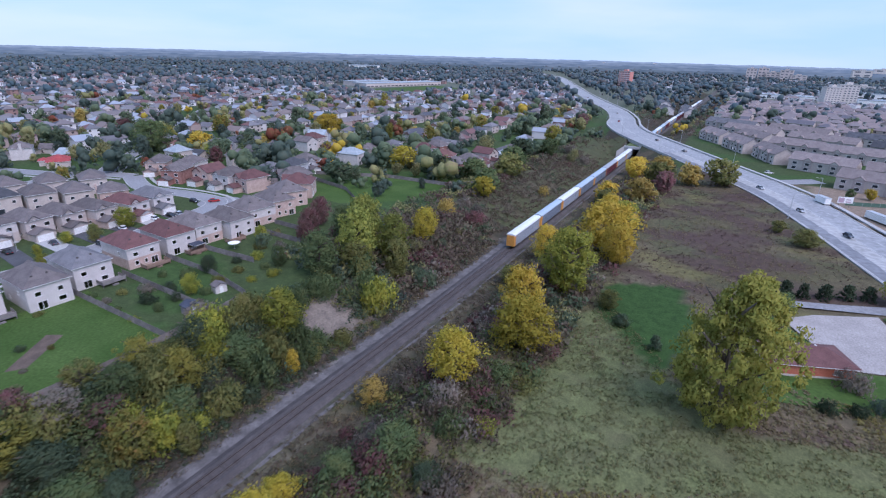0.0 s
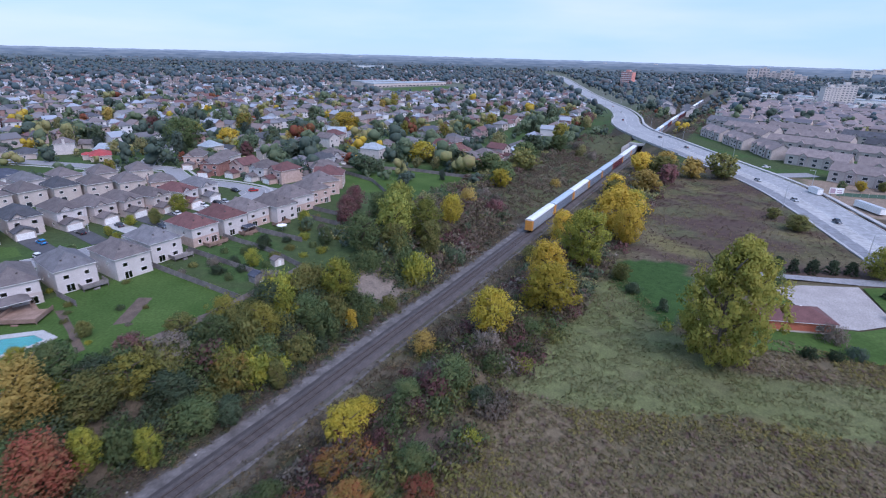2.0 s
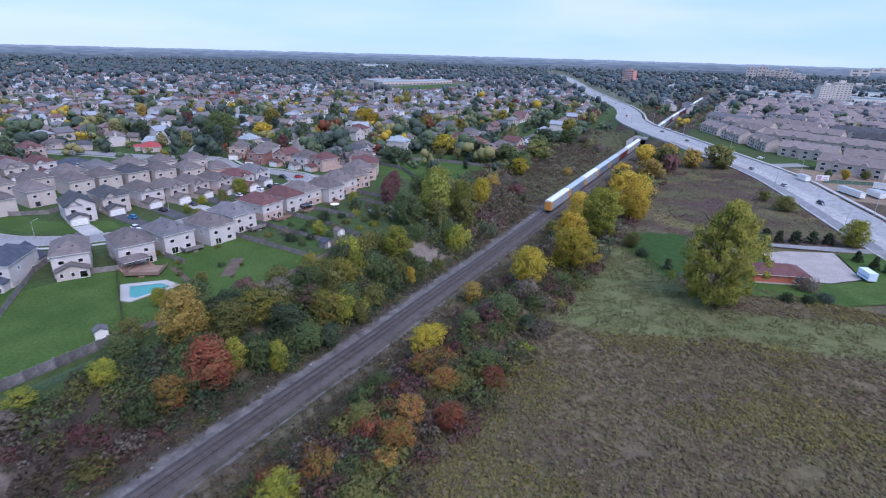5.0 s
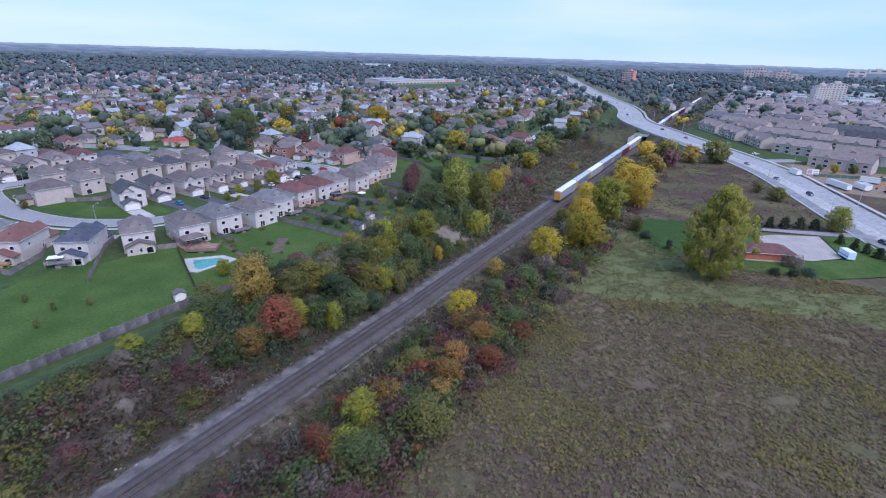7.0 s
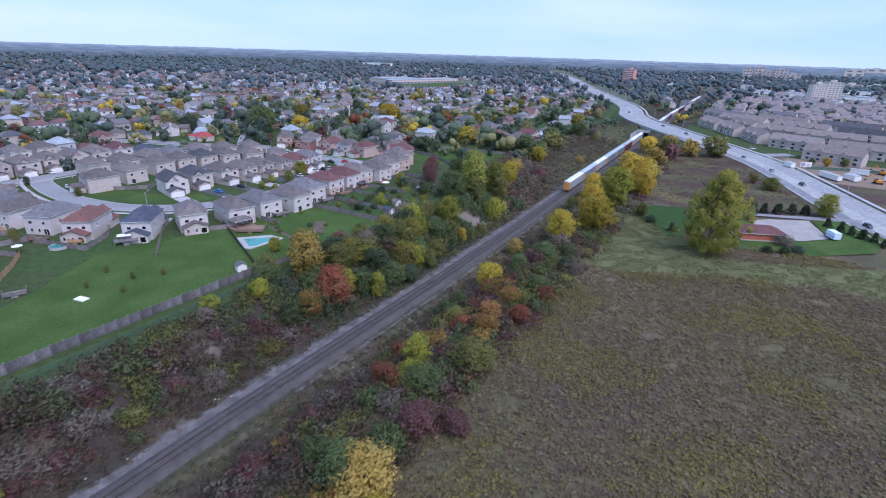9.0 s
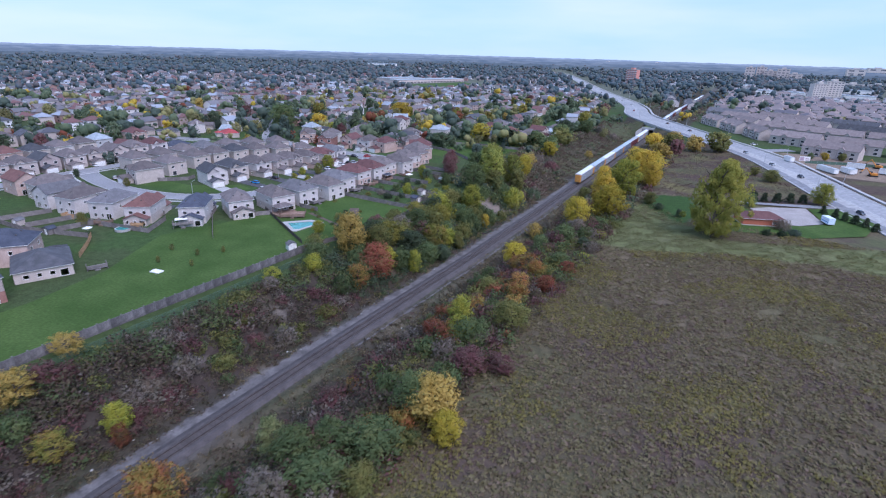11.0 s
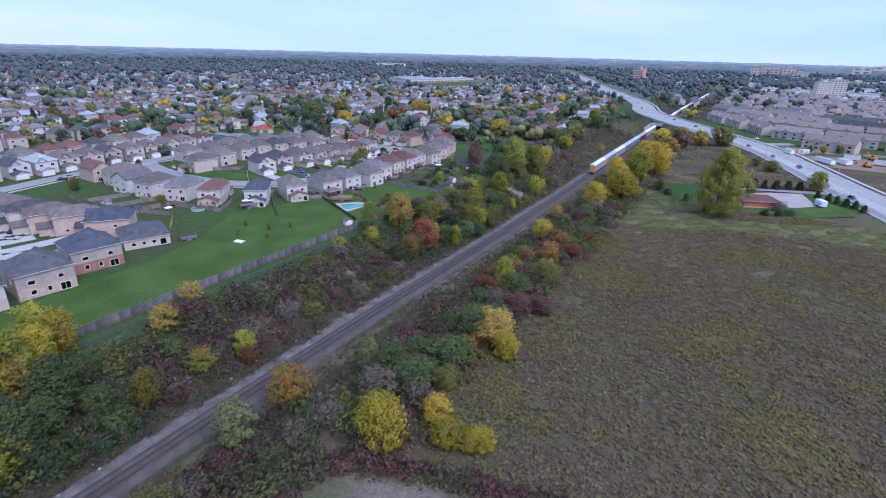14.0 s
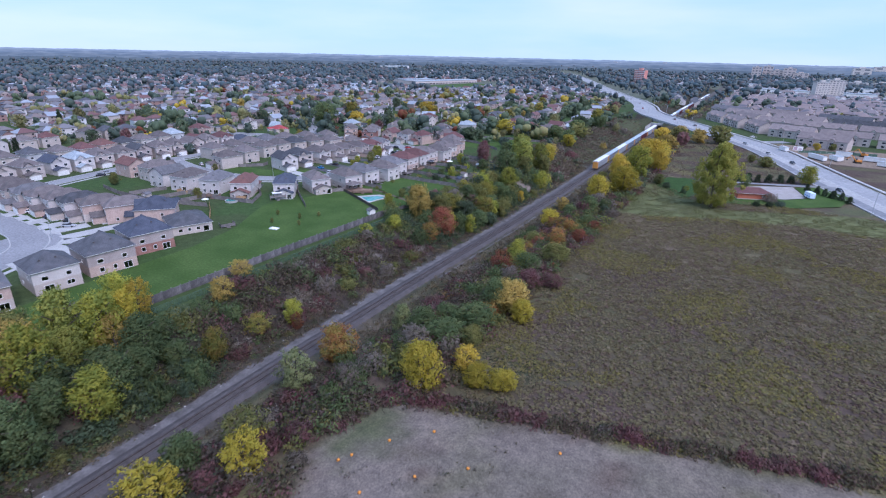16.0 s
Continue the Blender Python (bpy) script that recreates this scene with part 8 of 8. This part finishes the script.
def excavator(x, y, ang):
    z = land_at(x, y)
    top = base("excavator", pose(x, y, z, 0, 0, ang), "orange excavator with a raised arm on the building site", "excavator")
    for q in (-1.1, 1.1):
        part("track", Shape().loft([[(px, q + t, pz) for px, pz in ((-2, 0.15), (2, 0.15), (2.3, 0.5), (2, 0.85), (-2, 0.85), (-2.3, 0.5))] for t in (-0.3, 0.3)]), MAT["rubber"], top)
    part("house", Shape().box(-2.0, 1.2, -1.2, 1.2, 1.0, 2.2), MAT["orange_paint"], top)
    part("cab", Shape().box(0.2, 1.6, -1.2, -0.2, 1.0, 3.0), MAT["far_glass"], top)
    part("boom", Shape().tube((1.2, 0.2, 1.6), (4.2, 0.2, 5.0), 0.3, 0.25, 6), MAT["orange_paint"], top)
    part("stick", Shape().tube((4.2, 0.2, 5.0), (6.6, 0.2, 2.6), 0.22, 0.18, 6), MAT["orange_paint"], top)
    part("bucket", Shape().loft([[(6.4, -0.3 + t, 2.7), (7.0, -0.3 + t, 2.3), (6.8, -0.3 + t, 1.6), (6.1, -0.3 + t, 1.9)] for t in (0, 1.0)]), MAT["dark_trim"], top)


def billboard(x, y, ang):
    top = base("billboard", pose(x, y, land_at(x, y), 0, 0, ang), "white billboard with a faded pink picture on two posts", "billboard")
    part("board", Shape().box(-3.2, 3.2, -0.1, 0.1, 2.2, 5.0), MAT["trim"], top)
    part("picture", Shape().box(-2.9, -0.6, -0.13, -0.1, 2.5, 4.7).box(0.2, 2.6, -0.13, -0.1, 2.6, 3.1).box(0.2, 2.2, -0.13, -0.1, 3.6, 4.0), plain("faded_print", (0.42, 0.30, 0.36)), top, "faded pink and grey print")
    for px in (-2.2, 2.2):
        part("post", Shape().box(px - 0.12, px + 0.12, 0.1, 0.3, -0.3, 5.0), MAT["wood"], top)


billboard(103, 286, 25)


def site_fence(points):
    top = base("site_fence", pose(points[0][0], points[0][1], 0), "dark green screened wire fence round the building site", "fence")
    for p, q in zip(points[:-1], points[1:]):
        a, b = Vector(p), Vector(q)
        n = max(1, round((b - a).length / 3.5))
        ang = math.degrees(math.atan2(b.y - a.y, b.x - a.x))
        for i in range(n):
            c = a + (b - a) * i / n
            m_ = pose(c.x - points[0][0], c.y - points[0][1], land_at(c.x, c.y), 0, 0, ang)
            part("screen", Shape().box(0.05, (b - a).length / n - 0.05, -0.02, 0.02, 0.05, 1.8), MAT["green_wire"], top, m=m_)
            part("post", Shape().tube((0, 0, -0.2), (0, 0, 1.95), 0.05), MAT["galv"], top, m=m_)


site_fence([(104, 292), (124, 300), (150, 306)])
# side street to the townhouses
side_line = smooth_line(np.array(((66, 318), (80, 330), (97, 344)), float), 6)
tagged(part("side_street", ribbon(side_line, (-5, 5), land(side_line[:, 0], side_line[:, 1]) + 0.15, drop=0.4), MAT["asphalt"]), "grey asphalt side street to the townhouses", "street", kind="structure")
for x, y, r, h, hue in ((115, 311, 2.6, 5.5, "gold"), (125, 318, 3, 5, "olive"), (107, 308, 2, 5, "green")):
    tree(x, y, r, h, hue, "lite", "beside the townhouses")

excavator(142, 300, 150)
excavator(136, 270, 200)


# ---------------------------------------------------------------- back gardens
def pool(pts, z0, label, ring, water):
    top = base("swimming_pool", pose(pts[0][0], pts[0][1], 0), label, "swimming pool")
    ox, oy = pts[0]
    cx, cy = sum(p[0] for p in pts) / len(pts), sum(p[1] for p in pts) / len(pts)
    rim, inner = [(x - ox, y - oy) for x, y in pts], [(cx + (x - cx) * ring - ox, cy + (y - cy) * ring - oy) for x, y in pts]
    s = Shape()
    s.loft([[(*p, 0.04) for p in rim], [(*p, z0) for p in rim], [(*p, z0) for p in inner], [(*p, 0.05) for p in inner]], caps=False)
    part("deck", s, MAT["concrete"], top)
    s = Shape()
    s.face([(*p, 0.06) for p in inner])
    part("liner", s, MAT["pool_liner"], top)
    s = Shape()
    s.face([(*p, z0 - 0.1) for p in inner])
    ob = part("water", s, MAT[water], top)
    ob.visible_shadow = False


pool([(-66.5, 12.6), (-57, 7.6), (-54.6, 8.6), (-54.2, 15), (-53.4, 18), (-53.8, 21.6), (-59.6, 21.2)], 0.32, "turquoise swimming pool with a pale concrete deck", 0.68, "pool_water")
round_pool = [(-104 + 2.6 * math.cos(a), -18.5 + 2.6 * math.sin(a)) for a in np.linspace(0, 2 * math.pi, 18, endpoint=False)]
pool([(x + 1.5, y - 6) for x, y in round_pool], 0.9, "round blue above-ground pool", 0.93, "pool_water")


def deck(x, y, ang, w, d, h=0.7, mat="deck", label="brown timber deck behind a house", rails=True):
    top = base("deck", pose(x, y, 0, 0, 0, ang), label, "deck", "garden decks")
    part("platform", Shape().box(-w / 2, w / 2, -d / 2, d / 2, h - 0.12, h), MAT[mat], top)
    for px in (-w / 2 + 0.1, w / 2 - 0.1):
        for py in (-d / 2 + 0.1, d / 2 - 0.1):
            part("post", Shape().box(px - 0.07, px + 0.07, py - 0.07, py + 0.07, -0.2, h + 0.95), MAT[mat], top)
    if rails:
        for a_, b_ in (((-w / 2, -d / 2), (w / 2, -d / 2)), ((-w / 2, -d / 2), (-w / 2, d / 2)), ((w / 2, -d / 2), (w / 2, d / 2))):
            part("railing", Shape().box(min(a_[0], b_[0]) - 0.03, max(a_[0], b_[0]) + 0.03, min(a_[1], b_[1]) - 0.03, max(a_[1], b_[1]) + 0.03, h + 0.1, h + 0.95), MAT[mat], top)
    part("step", Shape().box(-0.7, 0.7, -d / 2 - 0.5, -d / 2, 0, h * 0.5), MAT[mat], top)
    return top


for x, y, ang, w, d, h, mat in ((-74.5, 39, 85, 6, 3.6, 0.8, "wood"), (-75, 64, 90, 6, 3.6, 0.8, "wood"), (-77, 77.5, 90, 7, 3.2, 0.5, "deck"), (-77, 90, 90, 5, 3, 0.5, "deck"), (-76, 104, 90, 6, 3, 0.5, "deck"), (-90, -10.5, 56, 6.5, 3.2, 1.3, "wood"), (-114, -25, 30, 5, 3, 0.9, "deck"), (-103, -19, 40, 4, 3, 0.7, "new_wood"), (-69.5, 21.5, 40, 9, 7, 0.6, "deck"), (-76, -46, 70, 5, 3, 0.5, "wood"), (-131, -28, 20, 5, 3, 0.8, "new_wood")):
    deck(x, y, ang, w, d, h, mat)


def gazebo(x, y, ang, w, d, h, roof, label, posts="deck"):
    top = base("gazebo", pose(x, y, 0, 0, 0, ang), label, "gazebo")
    part("roof", hip_roof(w, d, h, 0.4, 0.3), [MAT[roof], MAT["trim"]], top)
    part("floor", Shape().box(-w / 2 - 1, w / 2 + 1, -d / 2 - 0.6, d / 2, 0, 0.5), MAT[posts], top)
    for px in (-w / 2 + 0.15, w / 2 - 0.15):
        for py in (-d / 2 + 0.15, d / 2 - 0.15):
            part("post", Shape().box(px - 0.09, px + 0.09, py - 0.09, py + 0.09, 0.5, h), MAT[posts], top)


gazebo(-75, 21.5, 80, 6.5, 5.0, 3.1, "roof_taupe", "timber gazebo with a taupe roof beside the pool")
gazebo(-78, 91.5, 90, 3.4, 3, 2.5, "roof_navy", "small garden shelter with a blue roof")


def shed(x, y, ang, w, d, h, wall, roof, label):
    top = base("shed", pose(x, y, land_at(x, y), 0, 0, ang), label, "shed", "garden sheds")
    part("wall", wall_box(w, d, h, []), MAT[wall], top)
    part("roof", gable_roof(w, d, h + 0.1, 0.5, 0.2), MAT[roof], top)
    for yy in (d / 2, -d / 2):
        part("gable", gable_wall(w, h, 0.5, yy), MAT[wall], top)
    part("door", Shape().box(-0.5, 0.5, -d / 2 - 0.04, -d / 2 + 0.02, 0, min(1.9, h - 0.1)), MAT["trim"], top)


for q in ((-43.5, -3.5, 70, 2.6, 2.4, 1.9, "trim", "roof_grey", "small grey plastic garden shed by the fence"), (-43, 66, 85, 3.4, 3, 2.1, "wood", "roof_navy", "grey garden shed with a blue-black roof"), (-47.5, 77, 80, 3, 2.6, 2.0, "white", "roof_taupe", "white garden shed with a taupe roof"), (-52, 102, 80, 2.8, 2.6, 2.0, "brick", "roof_pale", "small red garden shed with a pale roof"), (-58, 118, 85, 3, 2.6, 2, "wood", "roof_grey", "grey timber garden shed"), (-118, -40, 10, 3, 2.6, 2, "wood", "roof_navy", "grey garden shed with a blue roof"), (-136, -42, 10, 3, 2.6, 2, "cream", "roof_grey", "cream garden shed with a grey roof")):
    shed(*q)

# garden beds, well cover and lawn furniture
flat("garden_bed", [(-50, 31), (-48, 34), (-56, 44), (-59, 42)], MAT["soil"], 0.05, "bare brown planting bed in the lawn", "garden bed")
flat("garden_bed", [(-68, 27), (-66.5, 28.5), (-44, 22.5), (-44, 20.5), (-55, 24)], MAT["soil"], 0.05, "brown planting bed along the lawn edge", "garden bed")
well = base("well_cover", pose(-60.2, -38, 0.03, 0, 0, 12), "pale concrete slab set in the lawn", "slab")
part("slab", Shape().box(-1.6, 1.6, -1.0, 1.0, 0, 0.25), MAT["trim"], well)
umb = base("parasol", pose(-70, 99, 0), "white garden parasol over a patio", "parasol")
part("pole", Shape().tube((0, 0, 0), (0, 0, 2.5), 0.03), MAT["galv"], umb)
part("canopy", Shape().loft([[(1.9 * math.cos(a), 1.9 * math.sin(a), 2.2) for a in np.linspace(0, 2 * math.pi, 8, endpoint=False)], [(0.05 * math.cos(a), 0.05 * math.sin(a), 2.75) for a in np.linspace(0, 2 * math.pi, 8, endpoint=False)]]), MAT["trim"], umb)
umb = base("parasol", pose(-108, -33, 0), "white garden parasol over a table", "parasol")
part("pole", Shape().tube((0, 0, 0), (0, 0, 2.4), 0.03), MAT["galv"], umb)
part("canopy", Shape().loft([[(1.5 * math.cos(a), 1.5 * math.sin(a), 2.1) for a in np.linspace(0, 2 * math.pi, 8, endpoint=False)], [(0.05 * math.cos(a), 0.05 * math.sin(a), 2.6) for a in np.linspace(0, 2 * math.pi, 8, endpoint=False)]]), MAT["trim"], umb)
awn = base("awning", pose(-89.5, -11.2, 0, 0, 0, 56), "white awning over a deck", "awning")
part("cloth", Shape().box(-2, 2, -1.4, 1.4, 3.2, 3.26), MAT["trim"], awn)
for px in (-1.9, 1.9):
    part("post", Shape().tube((px, -1.3, 1.3), (px, -1.3, 3.2), 0.04), MAT["galv"], awn)

# shrubs and small trees of the back gardens
GARDEN = [(-50, 62), (-56, 63), (-62, 66), (-52, 68), (-46, 70), (-58, 70), (-66, 62), (-49, 74), (-56, 76), (-62, 78), (-68, 74), (-52, 80), (-46, 86), (-54, 88), (-60, 92), (-50, 94), (-66, 86), (-44, 92), (-58, 98), (-64, 104), (-48, 104), (-52, 110), (-45, 112), (-57, 106), (-70, 116), (-62, 110), (-47, 33), (-52, 40), (-56, 36), (-64, 28), (-60, 25.5), (-50, 22), (-68, 30), (-80, 31), (-82, 57), (-46, 24), (-70, 45), (-64, 57), (-58, 56.5), (-70, 57), (-50, 56)]
for x, y in GARDEN[::1]:
    r = rng.uniform(0.9, 2.2) if y > 58 else rng.uniform(0.6, 1.1)
    h = r * rng.uniform(1.0, 1.8)
    hue = rng.choice(["green", "dark", "green", "olive", "lime", "grey"])
    ob = shrub(x, y, r, h, hue, "in a back garden")
    ob["group"] = "garden shrubs"
for x, y, h in ((-52, 72, 6), (-60, 83, 5.5), (-48, 98, 6.5), (-68, 108, 6), (-49.5, 25, 4), (-47, 12, 5), (-112, 78, 6), (-112, 62, 3.6), (-140, 73, 3.2), (-139, 60, 3), (-160, 8, 4), (-118, -30, 5), (-170, -38, 6), (-196, 4, 4), (-98, 45, 5), (-97, 31, 5), (-99, 58, 5)):
    tree(x, y, h * 0.42, h, rng.choice(["green", "dark", "olive", "lime"]), "round", "among the houses", z=0)
for x, y in ((-62, -24), (-56, -30), (-58, -18), (-66, -34), (-72, -26)):
    tree(x, y, 0.7, 2.2, "olive", "sparse", "planted on the lawn", z=0.03)

# pumpkins and stones on the bare lot
for x, y in ((39, -107), (38, -109), (42, -101), (47, -95), (50, -105), (56, -99), (67, -88), (61, -104), (45, -112)):
    ring = [[(0.28 * math.sin(t) * math.cos(a) * (1 + 0.06 * math.cos(6 * a)), 0.28 * math.sin(t) * math.sin(a) * (1 + 0.06 * math.cos(6 * a)), 0.22 - 0.22 * math.cos(t)) for a in np.linspace(0, 2 * math.pi, 18, endpoint=False)] for t in np.linspace(0.15, 3.0, 7)]
    ob = part("pumpkin", Shape().loft(ring), MAT["orange_paint"], None, m=pose(x, y, land_at(x, y)), smooth=True)
    tagged(ob, "orange pumpkin lying on bare earth", "pumpkin", "pumpkins on the lot")
stones = Shape()
for i in range(150):
    y, side_ = rng.uniform(-150, 200), rng.choice([-1, 1, -1])
    d = side_ * rng.uniform(4.6, 9)
    x = float(rail_x(y)) + d
    k, z = rng.uniform(0.08, 0.28), land_at(x, y)
    stones.loft([[(x + k * q * math.cos(a + i), y + k * q * math.sin(a + i), z + zz * k) for a in (0, 1.3, 2.4, 3.7, 5)] for q, zz in ((1, -0.2), (0.9, 0.4), (0.4, 0.7))])
tagged(part("stones", stones, MAT["old_concrete"]), "loose pale stones along the track", "stones", kind="stuff")

# sleepers: those nearest one by one, the rest joined
tie_mesh = Shape().box(-1.3, 1.3, -0.12, 0.12, -0.36, -0.155).mesh("sleeper")
rest = Shape()
for i, y in enumerate(np.arange(-150, 420, 0.62)):
    x = float(rail_x(y))
    jig = 0.03 * math.sin(i * 7.1)
    if -137 < y < 45:
        put_mesh("sleeper", tie_mesh, [MAT["tie"]], railway_track, pose(x + jig, y, RAIL_Z, 0, 0, 0.8 * math.sin(i * 3.3)))
    elif y < TRAIN_END:
        rest.box(x - 1.3 + jig, x + 1.3 + jig, y - 0.12, y + 0.12, RAIL_Z - 0.36, RAIL_Z - 0.155)
tagged(part("sleepers", rest, MAT["tie"], railway_track), kind="stuff")
